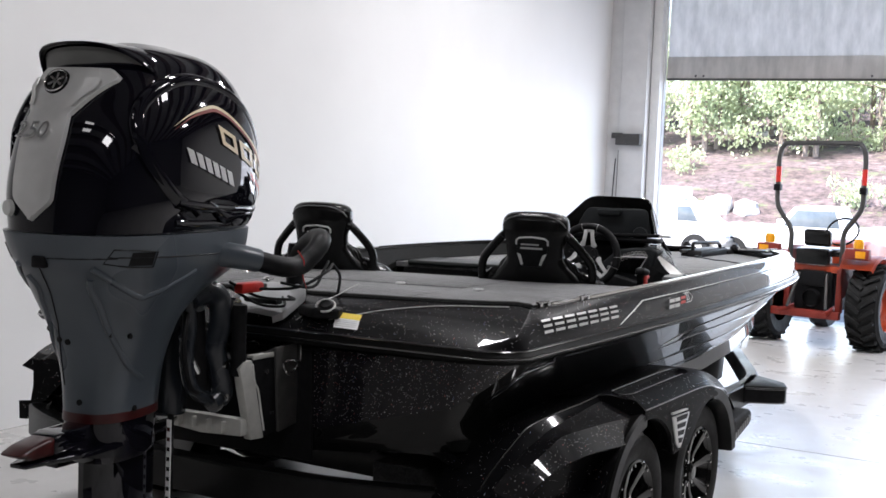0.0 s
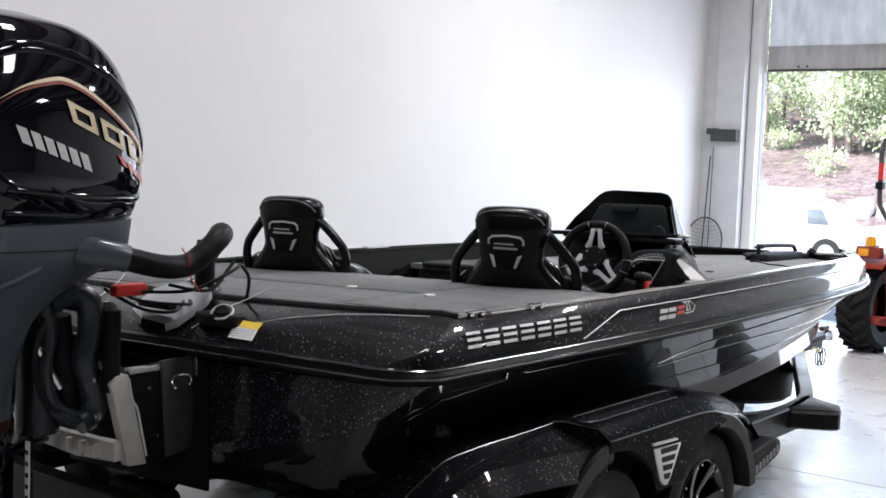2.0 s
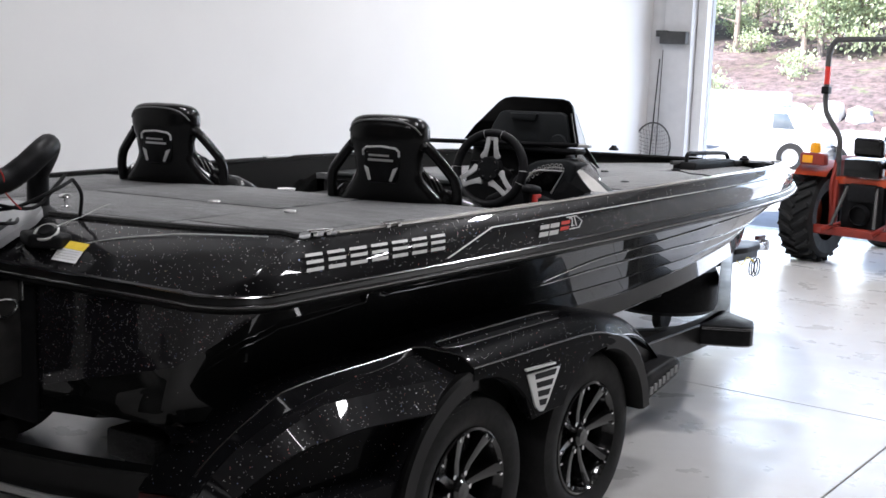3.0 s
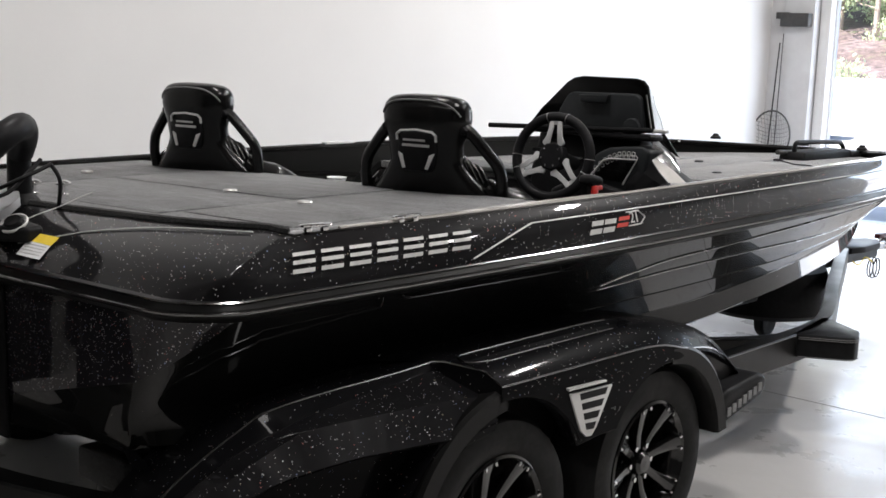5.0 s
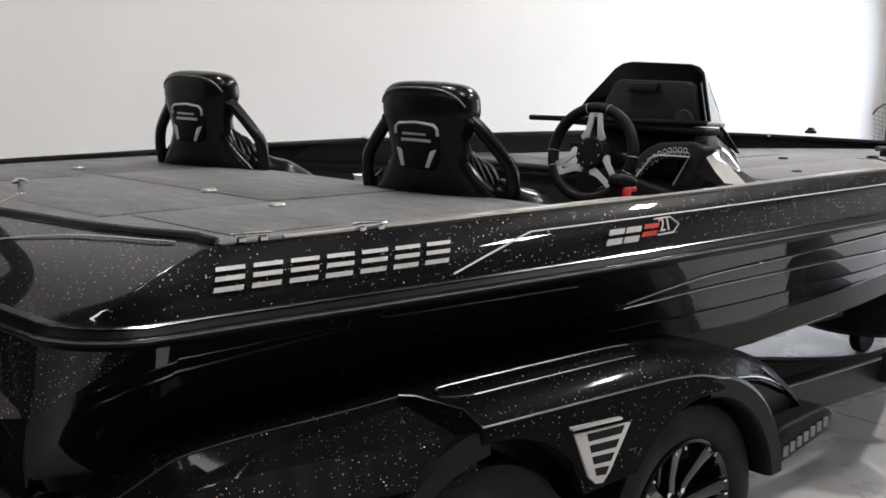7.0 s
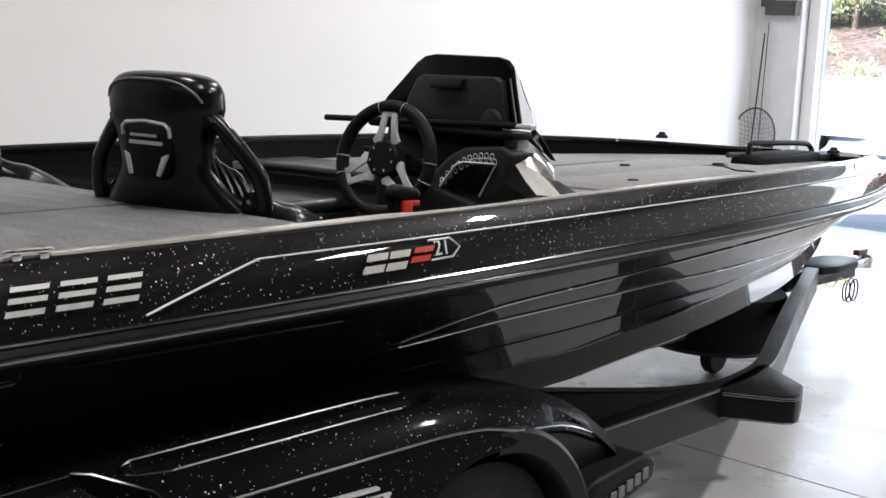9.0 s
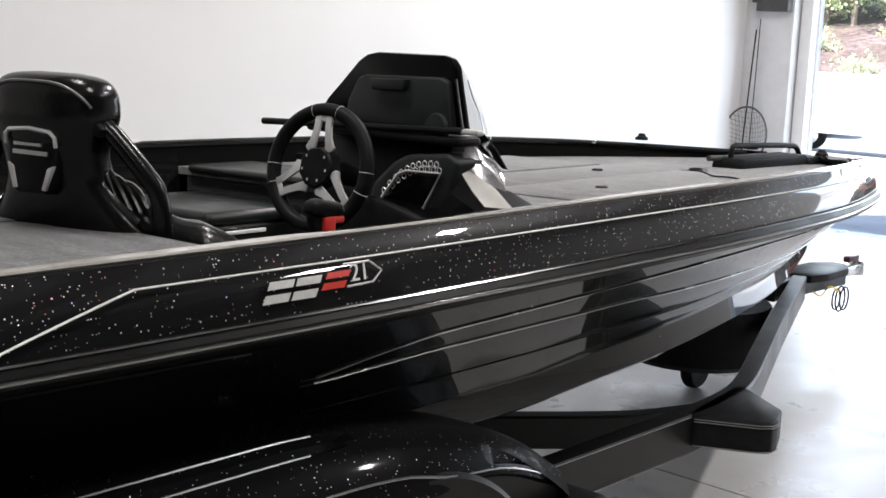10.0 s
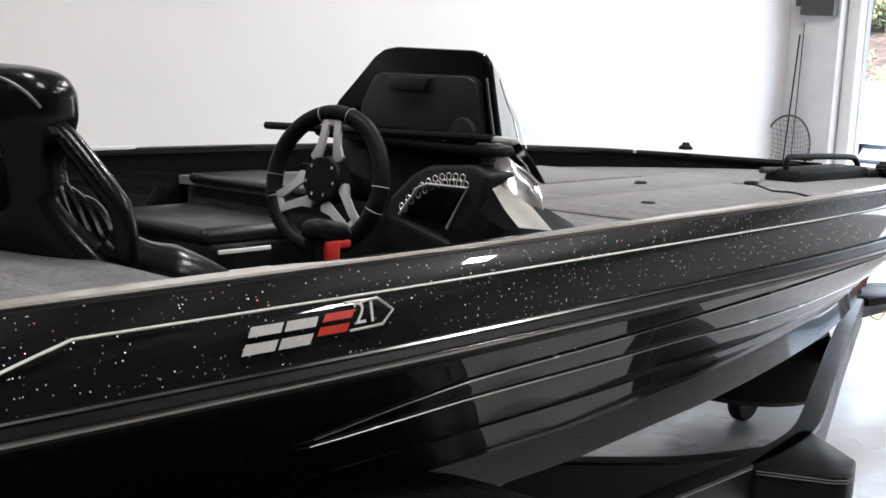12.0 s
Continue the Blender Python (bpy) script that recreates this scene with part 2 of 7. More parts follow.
def fluted():
    """Pale fluted sheet that lets some daylight through."""
    m, n, l, b = material("pale_fluted_curtain")
    v = coords(n, l, (1, 1, 0.3))
    col = ramp(n, l, noise_tex(n, l, v, 9, 4), [(0.3, (0.44, 0.425, 0.4)), (0.7, (0.64, 0.61, 0.575))])
    l.new(col, b.inputs["Base Color"])
    b.inputs["Roughness"].default_value = 0.35
    bump(n, l, noise_tex(n, l, v, 60, 3), 0.5, 0.002, b)
    t, mix = n.new("ShaderNodeBsdfTranslucent"), n.new("ShaderNodeMixShader")
    l.new(col, t.inputs["Color"])
    mix.inputs[0].default_value = 0.42
    l.new(b.outputs[0], mix.inputs[1]); l.new(t.outputs[0], mix.inputs[2])
    l.new(mix.outputs[0], n["Material Output"].inputs["Surface"])
    return m


M_CURTAIN = fluted()
M_CEIL = surface("pale_ceiling_insulation", (0.4, 0.4, 0.4), (0.48, 0.48, 0.47), 3, 0.6, 0.7, bumps=0.3, bscale=12)
M_PURLIN = surface("red_oxide_primer", (0.045, 0.02, 0.016), (0.06, 0.027, 0.02), 4, 0.6, 0.7)
M_DARKWALL = surface("unseen_wall_grey", (0.055, 0.055, 0.056), (0.08, 0.08, 0.079), 2, 0.7)


def wall_paint():
    m, n, l, b = material("white_wall_paint")
    v = coords(n, l)
    l.new(ramp(n, l, noise_tex(n, l, v, 0.8, 3), [(0.3, (0.76, 0.755, 0.745)), (0.7, (0.8, 0.795, 0.785))]), b.inputs["Base Color"])
    b.inputs["Roughness"].default_value = 0.55
    bump(n, l, noise_tex(n, l, v, 120, 3), 0.12, 0.002, b)
    return m


def concrete():
    m, n, l, b = material("sealed_concrete")
    v = coords(n, l)
    big = noise_tex(n, l, v, 0.9, 6, 0.65)
    l.new(ramp(n, l, big, [(0.25, (0.42, 0.406, 0.39)), (0.5, (0.53, 0.518, 0.502)), (0.75, (0.6, 0.588, 0.572))]), b.inputs["Base Color"])
    l.new(ramp(n, l, noise_tex(n, l, v, 3.5, 5), [(0.3, (0.22,) * 3), (0.7, (0.42,) * 3)]), b.inputs["Roughness"])
    bump(n, l, noise_tex(n, l, v, 30, 5), 0.08, 0.003, b)
    b.inputs["Coat Weight"].default_value = 0.12
    b.inputs["Coat Roughness"].default_value = 0.25
    return m


M_WALL, M_FLOOR = wall_paint(), concrete()
M_ASPHALT = surface("pale_tarmac", (0.22, 0.215, 0.21), (0.3, 0.295, 0.285), 2, 0.85, 0.95, bumps=0.4, bscale=60)


def leaf_litter():
    """Fallen leaves in brown and dusty pink, with dark soil and green tufts showing through."""
    m, n, l, b = material("leaf_litter")
    v = coords(n, l)
    big = ramp(n, l, noise_tex(n, l, v, 0.35, 5), [(0.35, (0.078, 0.057, 0.055)), (0.65, (0.128, 0.1, 0.104))])
    fine = ramp(n, l, noise_tex(n, l, v, 2.6, 6, 0.75), [(0.36, (0.3, 0.29, 0.28)), (0.5, (0.85, 0.83, 0.83)), (0.66, (1.5, 1.42, 1.36))])
    mix = n.new("ShaderNodeMix")
    mix.data_type, mix.blend_type = "RGBA", "MULTIPLY"
    mix.inputs["Factor"].default_value = 1.0
    l.new(big, mix.inputs["A"])
    l.new(fine, mix.inputs["B"])
    tuft = n.new("ShaderNodeMix")
    tuft.data_type = "RGBA"
    l.new(ramp(n, l, noise_tex(n, l, v, 0.9, 6, 0.7), [(0.56, (0, 0, 0)), (0.64, (0.7, 0.7, 0.7))]), tuft.inputs["Factor"])
    l.new(mix.outputs["Result"], tuft.inputs["A"])
    tuft.inputs["B"].default_value = (0.1, 0.13, 0.06, 1)
    l.new(tuft.outputs["Result"], b.inputs["Base Color"])
    b.inputs["Roughness"].default_value = 0.95
    bump(n, l, noise_tex(n, l, v, 9, 4), 0.8, 0.08, b)
    return m


M_LITTER = leaf_litter()
M_BOULDER = surface("pale_boulder", (0.36, 0.35, 0.34), (0.55, 0.54, 0.52), 3, 0.9, bumps=0.6, bscale=14)
# bark lifted above its own tone to paint in the bright haze
M_BARK = surface("bark", (0.16, 0.13, 0.115), (0.28, 0.23, 0.2), 8, 0.9, bumps=0.5, bscale=30)


def leaves():
    """Thin spring leaves that pass some sunlight, paled to paint haze into the colour."""
    m, n, l, b = material("leaf")
    col = ramp(n, l, noise_tex(n, l, coords(n, l), 0.35, 3), [(0.3, (0.38, 0.45, 0.28)), (0.7, (0.58, 0.63, 0.44))])
    l.new(col, b.inputs["Base Color"])
    b.inputs["Roughness"].default_value = 0.6
    t, mix = n.new("ShaderNodeBsdfTranslucent"), n.new("ShaderNodeMixShader")
    l.new(col, t.inputs["Color"])
    mix.inputs[0].default_value = 0.5
    l.new(b.outputs[0], mix.inputs[1]); l.new(t.outputs[0], mix.inputs[2])
    l.new(mix.outputs[0], n["Material Output"].inputs["Surface"])
    return m


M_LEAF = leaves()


# ---- building helpers ----
BASE = {}


def thing(name, base, label, category, group="", kind=""):
    """An empty at the thing's base; its parts are given in world metres."""
    ob = new(name)
    ob.location = base
    ob.empty_display_size = 0.1
    BASE[ob] = Vector(base)
    return tagged(ob, label, category, group, kind)


def finish(name, bm, mat, parent=None, label="", angle=35):
    bmesh.ops.recalc_face_normals(bm, faces=bm.faces[:])
    me = bpy.data.meshes.new(name)
    bm.to_mesh(me)
    bm.free()
    for p in me.polygons:
        p.use_smooth = True
    me.set_sharp_from_angle(angle=radians(angle))
    me.materials.append(mat)
    ob = new(name, me)
    if parent is not None:
        ob.parent = parent
        if parent in BASE:
            ob.matrix_parent_inverse = Matrix.Translation(-BASE[parent])
    if label:
        ob["label"] = label
    return ob


part = finish


def structure(name, bm, mat, label, category):
    return tagged(finish(name, bm, mat), label, category, kind="structure")


def box(x0, x1, y0, y1, z0, z1, bevel=0.0, seg=2, bm=None, m=None):
    own = bmesh.new()
    vs = [own.verts.new((x, y, z)) for x in (x0, x1) for y in (y0, y1) for z in (z0, z1)]
    for f in ((0, 1, 3, 2), (4, 6, 7, 5), (0, 4, 5, 1), (2, 3, 7, 6), (0, 2, 6, 4), (1, 5, 7, 3)):
        own.faces.new([vs[i] for i in f])
    if bevel:
        bmesh.ops.bevel(own, geom=own.edges[:], offset=bevel, segments=seg, affect="EDGES", profile=0.5)
    if m is not None:
        bmesh.ops.transform(own, matrix=m, verts=own.verts[:])
    return own if bm is None else join(bm, own)


def join(bm, other):
    me = bpy.data.meshes.new("tmp")
    other.to_mesh(me)
    other.free()
    bm.from_mesh(me)
    bpy.data.meshes.remove(me)
    return bm


def prism(outline, axis, a, b, bevel=0.0, seg=2):
    """A flat outline, extruded along x, y or z from a to b."""
    bm = bmesh.new()
    put = {"x": lambda p, k: (k, p[0], p[1]), "y": lambda p, k: (p[0], k, p[1]), "z": lambda p, k: (p[0], p[1], k)}[axis]
    one, two = [bm.verts.new(put(p, a)) for p in outline], [bm.verts.new(put(p, b)) for p in outline]
    bm.faces.new(one)
    bm.faces.new(two[::-1])
    n = len(outline)
    for i in range(n):
        bm.faces.new((one[i], two[i], two[(i + 1) % n], one[(i + 1) % n]))
    if bevel:
        bmesh.ops.bevel(bm, geom=bm.edges[:], offset=bevel, segments=seg, affect="EDGES", profile=0.5)
    return bm


def loft(rows, closed=False, cap=False, loop=False):
    """Skin between rows of points of equal length."""
    bm = bmesh.new()
    vs = [[bm.verts.new(p) for p in r] for r in rows]
    n, k = len(rows), len(rows[0])
    for i in range(n if loop else n - 1):
        for j in range(k if closed else k - 1):
            a, b, c, d = vs[i][j], vs[i][(j + 1) % k], vs[(i + 1) % n][(j + 1) % k], vs[(i + 1) % n][j]
            bm.faces.new((a, b, c, d))
    if cap:
        bm.faces.new(vs[0])
        bm.faces.new(vs[-1][::-1])
    return bm


def tube(points, r, sides=8, closed=False, ends=None, flat=1.0):
    """A round bar along a path; ends: radius at each point."""
    pts = [Vector(p) for p in points]
    n = len(pts)
    rows, up = [], Vector((0, 0, 1))
    prev = None
    for i, p in enumerate(pts):
        if closed:
            d = (pts[(i + 1) % n] - pts[i - 1]).normalized()
        else:
            d = (pts[min(i + 1, n - 1)] - pts[max(i - 1, 0)]).normalized()
        if prev is None:
            s = d.cross(up if abs(d.z) < 0.9 else Vector((1, 0, 0))).normalized()
        else:
            s = (prev - d * prev.dot(d)).normalized()
        prev = s
        u = s.cross(d)
        q = r if ends is None else ends[i]
        rows.append([p + s * (q * math.cos(2 * math.pi * j / sides)) + u * (q * flat * math.sin(2 * math.pi * j / sides)) for j in range(sides)])
    return loft(rows, closed=True, cap=not closed, loop=closed)


def spline(points, n=8):
    """A smooth run through the points (Catmull-Rom)."""
    p = [Vector(q) for q in points]
    out = []
    for i in range(len(p) - 1):
        a, b, c, d = p[max(i - 1, 0)], p[i], p[i + 1], p[min(i + 2, len(p) - 1)]
        for k in range(n):
            t = k / n
            out.append(0.5 * (2 * b + (c - a) * t + (2 * a - 5 * b + 4 * c - d) * t * t + (3 * b - a - 3 * c + d) * t ** 3))
    return out + [p[-1]]


def lathe(profile, centre, axis="x", sides=32, cap=False):
    """Turn (radius, along) pairs about an axis through the centre."""
    c = Vector(centre)
    rows = []
    for r, a in profile:
        row = []
        for j in range(sides):
            u, v = r * math.cos(2 * math.pi * j / sides), r * math.sin(2 * math.pi * j / sides)
            row.append(c + Vector({"x": (a, u, v), "y": (u, a, v), "z": (u, v, a)}[axis]))
        rows.append(row)
    return loft(rows, closed=True, cap=cap)


def knots(pairs):
    """A smooth monotone curve through (at, value) pairs."""
    xs, ys = np.array([p[0] for p in pairs], float), np.array([p[1] for p in pairs], float)
    h, d = np.diff(xs), np.diff(ys) / np.diff(xs)
    m = np.zeros(len(xs))
    for i in range(1, len(xs) - 1):
        if d[i - 1] * d[i] > 0:
            w1, w2 = 2 * h[i] + h[i - 1], h[i] + 2 * h[i - 1]
            m[i] = (w1 + w2) / (w1 / d[i - 1] + w2 / d[i])
    m[0], m[-1] = d[0], d[-1]

    def at(x):
        x = min(max(x, xs[0]), xs[-1])
        i = min(int(np.searchsorted(xs, x, "right")) - 1, len(xs) - 2)
        t = (x - xs[i]) / h[i]
        return float((2 * t ** 3 - 3 * t * t + 1) * ys[i] + (t ** 3 - 2 * t * t + t) * h[i] * m[i] + (3 * t * t - 2 * t ** 3) * ys[i + 1] + (t ** 3 - t * t) * h[i] * m[i + 1])

    return at


def letters(text, size, m, mat, parent, name, depth=0.002, label="", shear=0.0):
    cu = bpy.data.curves.new("tmp_text", "FONT")
    cu.body, cu.size, cu.extrude, cu.shear = text, size, depth, shear
    tmp = bpy.data.objects.new("tmp_text", cu)
    scene.collection.objects.link(tmp)
    me = bpy.data.meshes.new_from_object(tmp)
    bpy.data.objects.remove(tmp)
    bm = bmesh.new()
    bm.from_mesh(me)
    bpy.data.meshes.remove(me)
    bmesh.ops.transform(bm, matrix=m, verts=bm.verts[:])
    return finish(name, bm, mat, parent, label)


# ---- the building ----
WX, DY, CEIL = -2.93, 10.9, 5.2
structure("wall_west", box(WX - 0.2, WX, -9, DY + 0.3, 0, CEIL), M_WALL, "plain white painted workshop wall behind the boat", "wall")
# next two are never in view; they close the room and darken hull reflections
structure("wall_east", box(11, 11.2, -9, DY + 0.3, 0, CEIL), M_DARKWALL, "unseen grey wall across the hall, kept dark for reflections", "wall")
structure("wall_south", box(WX - 0.2, 11.2, -9.2, -9, 0, CEIL), M_DARKWALL, "unseen grey wall at the back of the hall, kept dark for reflections", "wall")
OPEN0, OPEN1, OPENZ = -2.28, 2.6, 4.2
structure("wall_north", join(join(box(WX, OPEN0, DY, DY + 0.07, 0, CEIL), box(OPEN1, 11, DY, DY + 0.3, 0, CEIL)), box(OPEN0, OPEN1, DY, DY + 0.3, OPENZ, CEIL)), M_JAMB, "white painted end wall around the roll-up door opening", "wall")
structure("ceiling", box(WX - 0.2, 11.2, -9.2, DY + 0.3, CEIL, CEIL + 0.2), M_CEIL, "pale insulated workshop ceiling", "ceiling")
purlins = bmesh.new()
for k in range(17):
    y = -8.7 + 1.2 * k
    join(purlins, box(WX, 11, y, y + 0.07, CEIL - 0.22, CEIL - 0.002))
    join(purlins, box(WX, 11, y - 0.16, y + 0.2, CEIL - 0.24, CEIL - 0.22))
structure("ceiling_purlins", purlins, M_PURLIN, "red-brown primed steel purlins under the ceiling", "ceiling")
structure("pillar", box(-2.76, -2.42, 10.66, DY, 0, CEIL, 0.01), M_PILLAR, "grey painted steel pillar beside the roll-up door", "pillar")
structure("pillar_flange", box(-2.93, -2.762, 10.7, DY, 0, CEIL, 0.004), M_PILLAR, "grey steel flange beside the pillar", "pillar")
structure("trim", box(-2.41, -2.295, 10.78, DY, 0, OPENZ, 0.006), M_JAMB, "white door guide rail beside the opening", "trim")

floor = thing("floor", (3, 1, 0), "sealed pale grey concrete floor with sawn joints", "floor", kind="structure")
part("bed", box(WX, 11, -9, DY + 0.3, -0.2, -0.008), M_DKMETAL, floor)
XS, YS = [WX, -2.5, 1.97, 6.4, 11], [-9, -4.9, -0.4, 4.08, 8.6, DY + 0.3]
for i in range(4):
    for j in range(5):
        g = 0.004
        part("slab", box(XS[i] + g, XS[i + 1] - g, YS[j] + g, YS[j + 1] - g, -0.1, 0.0, 0.003, 1), M_FLOOR, floor)


def roll_door():
    door = thing("door_1", (0.2, DY + 0.08, 2.86), "partly raised pale fluted roll-up door", "door", kind="structure")
    y = DY + 0.08
    n = 190
    line = []
    for k in range(n + 1):
        x = OPEN0 + 0.01 + (OPEN1 - OPEN0 - 0.02) * k / n
        line.append((x, y - 0.0025 * math.sin(math.pi * k / 2)))
    b = loft([[(x, q, 3.13) for x, q in line], [(x, q, 3.5) for x, q in line], [(x, q, 4.6) for x, q in line]])
    part("curtain", b, M_CURTAIN, door)
    part("bottom_panel", box(OPEN0 + 0.01, OPEN1 - 0.01, y - 0.02, y + 0.02, 2.87, 3.135, 0.004), M_CURTAIN, door)
    part("bottom_bar", box(OPEN0 + 0.01, OPEN1 - 0.01, y - 0.025, y + 0.025, 2.845, 2.872, 0.005), M_DKMETAL, door)
    for x in (-1.9, -1.8, 0.2, 2.2):
        part("bolt", lathe([(0.0, -0.012), (0.012, -0.01), (0.014, 0.0)], (x, y - 0.02, 2.9), "y", 8), M_DKMETAL, door)
    return door


roll_door()

# ---- the bass boat ----
RUBX = knots([(0.25, 1.205), (1, 1.25), (2, 1.277), (3, 1.26), (4, 1.165), (5, 0.91), (5.6, 0.62), (6.0, 0.34), (6.2, 0.15), (6.28, 0.0)])
RUBZ = knots([(0, 1.092), (1, 1.102), (3, 1.115), (5, 1.09), (6.28, 1.035)])
GUNX = knots([(0.4, 1.12), (1, 1.185), (2, 1.213), (3, 1.2), (4, 1.12), (5, 0.86), (5.6, 0.555), (5.97, 0.26), (6.12, 0.1), (6.18, 0.0)])
GUNZ = knots([(0.4, 1.226), (1, 1.236), (3, 1.25), (4, 1.244), (5, 1.214), (6.18, 1.14)])
CHX = knots([(0, 1.05), (3, 1.04), (4, 0.92), (5, 0.62), (5.5, 0.38), (5.9, 0.15), (6.1, 0.03)])
CHZ = knots([(0, 0.715), (1.2, 0.68), (2.5, 0.672), (3.0, 0.697), (3.5, 0.716), (4, 0.733), (4.5, 0.765), (5, 0.795), (5.6, 0.85), (6.1, 0.935)])
STRAKES = (knots([(0, 0.835), (2.3, 0.845), (3.1, 0.857), (3.8, 0.866), (5, 0.885), (5.7, 0.91), (6.25, 0.96)]),
           knots([(0, 0.9), (1.7, 0.918), (2.15, 0.938), (2.8, 0.943), (3.3, 0.935), (3.8, 0.926), (5, 0.932), (5.7, 0.95), (6.25, 0.976)]),
           knots([(0, 0.92), (1.7, 0.932), (1.85, 0.957), (2.1, 0.988), (2.4, 0.998), (2.9, 1.015), (3.35, 1.028), (3.9, 1.033), (4.4, 1.032), (5, 1.02), (5.7, 1.004), (6.25, 0.992)]))
KEELZ = knots([(0, 0.61), (2, 0.56), (4, 0.53), (4.8, 0.55), (5.4, 0.64), (5.9, 0.82), (6.25, 0.99)])
BOWY, BOWG = 6.28, 6.18
STERNY = knots([(0, 0.19), (0.3, 0.195), (0.5, 0.22), (0.72, 0.25), (0.92, 0.3), (1.06, 0.36)])  # stern edge of the rear deck


def plan_rows():
    """Matching points of the rub rail and the gunwale from the bow to the stern's middle, starboard side."""
    rub, gun = [], []
    for i in range(61):
        e = (i / 60) ** 1.5
        yr = BOWY - (BOWY - 0.2) * e
        yg = BOWG - (BOWG - 0.4) * e
        rub.append(Vector((RUBX(yr), yr, RUBZ(yr))))
        gun.append(Vector((GUNX(yg), yg, GUNZ(yg))))
    for i in range(1, 9):  # stern corner
        a = i / 8 * math.pi / 2
        rub.append(Vector((1.205 - 0.155 * (1 - math.cos(a)), 0.2 - 0.19 * math.sin(a), 1.092 + 0.012 * i / 8)))
        gun.append(Vector((1.12 - 0.06 * (1 - math.cos(a)), 0.4 - 0.04 * math.sin(a), 1.226 + 0.012 * i / 8)))
    for i in range(1, 9):  # across the stern
        k = i / 8
        rub.append(Vector((1.05 * (1 - k), 0.01 - 0.075 * k, 1.104 + 0.024 * k)))
        gun.append(Vector((1.06 * (1 - k), STERNY(1.06 * (1 - k)), 1.238 + 0.004 * k)))
    return rub, gun


RUB, GUN = plan_rows()


def cap_between(r, g, v, off=0.0):
    """A point of the deck cap's flank: v 0 at the rub rail, 1 at the gunwale."""
    p = r.lerp(g, v)
    out = Vector((g.y - r.y, 0, 0))
    flat = Vector((r.x - g.x, r.y - g.y, 0))
    flat = flat.normalized() if flat.length > 1e-6 else Vector((1, 0, 0))
    bulge = math.sin(math.pi * v)
    return p + flat * (0.018 * bulge + off) + Vector((0, 0, 0.012 * bulge + off * 0.5))


def flank(y, v, off=0.002):
    r = Vector((RUBX(y), y, RUBZ(y)))
    g = Vector((GUNX(y), y, GUNZ(y)))
    return cap_between(r, g, v, off)


def mirrored(bm):
    me = bpy.data.meshes.new("tmp")
    bm.to_mesh(me)
    me.transform(Matrix.Diagonal((-1, 1, 1, 1)))
    me.flip_normals()
    bm.from_mesh(me)
    bpy.data.meshes.remove(me)
    bmesh.ops.remove_doubles(bm, verts=bm.verts[:], dist=0.0005)
    return bm


boat = thing("bass_boat", (0, 3, 0.47), "glossy black metal-flake bass boat with carpeted decks, on its trailer", "boat")


def hull_row(y):
    k = y / 6.5
    xr, zr, xc, zc, zk = RUBX(max(y, 0.25)) - 0.03, RUBZ(y) - 0.035, CHX(y), CHZ(y), KEELZ(y)
    if y < 0.24:  # rounded stern corners
        q = 1 - math.sqrt(max(0.0, 1 - ((0.24 - y) / 0.22) ** 2))
        xr -= 0.16 * q
        xc -= 0.12 * q
    xr = max(xr, 0.02)
    xc = min(xc, xr * 0.97)
    row = [(0, y, zk)]
    for t, dz in ((0.33, 0.004), (0.345, 0.018), (0.66, 0.008), (0.675, 0.02), (0.97, 0.0)):
        row.append((xc * t, y, zk + (zc - zk) * t ** 1.1 + dz))
    row.append((xc, y, zc + 0.015))
    flare = 0.35 + 0.25 * k
    z0, top = zc + 0.015, zr
    ease = min(1.0, max(0.0, (y - 1.5) / 0.5)) * min(1.0, max(0.0, (6.2 - y) / 0.5))

    band = min(0.075, (STRAKES[0](y) - z0) * 0.6)

    def side(z, s=0.0):
        t = min(1.0, max(0.0, (z - z0 - band) / (top - z0 - band)))
        row.append((xc - 0.01 + (xr - xc + 0.01) * t ** (1 + flare * 0.25) + s * ease, y, z))

    row.append((xc - 0.005, y, z0 + band * 0.5))  # band over the chine, leaning slightly inwards
    row.append((xc - 0.01, y, z0 + band))
    last = z0 + band
    for st in STRAKES:  # long spray steps with a small upward ledge
        z = max(min(st(y), top - 0.012), last + 0.008)
        side(z, 0.0035)
        side(z + 0.0012, 0.0032)
        side(z + 0.003, 0.0)
        last = z + 0.003
    side(max(top, last + 0.004))
    return row


def transom_mesh(upper):
    """The stern below the rail with its rounded corners: the flake panel above a slanting edge, or the plain band below it."""
    bm = loft([hull_row(y) for y in (0.021, 0.024, 0.03, 0.045, 0.07, 0.1, 0.14, 0.2, 0.27)])
    row = hull_row(0.021)
    bm.faces.new([bm.verts.new(p) for p in row] + [bm.verts.new((0, 0.021, row[-1][2]))])
    bmesh.ops.remove_doubles(bm, verts=bm.verts[:], dist=0.0003)
    bmesh.ops.bisect_plane(bm, geom=bm.verts[:] + bm.edges[:] + bm.faces[:], plane_co=(0, 0.02, 0.655), plane_no=(-0.24, -0.7, 1), clear_inner=upper, clear_outer=not upper)
    return mirrored(bm)


part("hull", mirrored(loft([hull_row(0.27 + (BOWY - 0.04 - 0.27) * i / 62) for i in range(63)])), M_GEL, boat, "glossy black hull sides with long spray steps", 28)
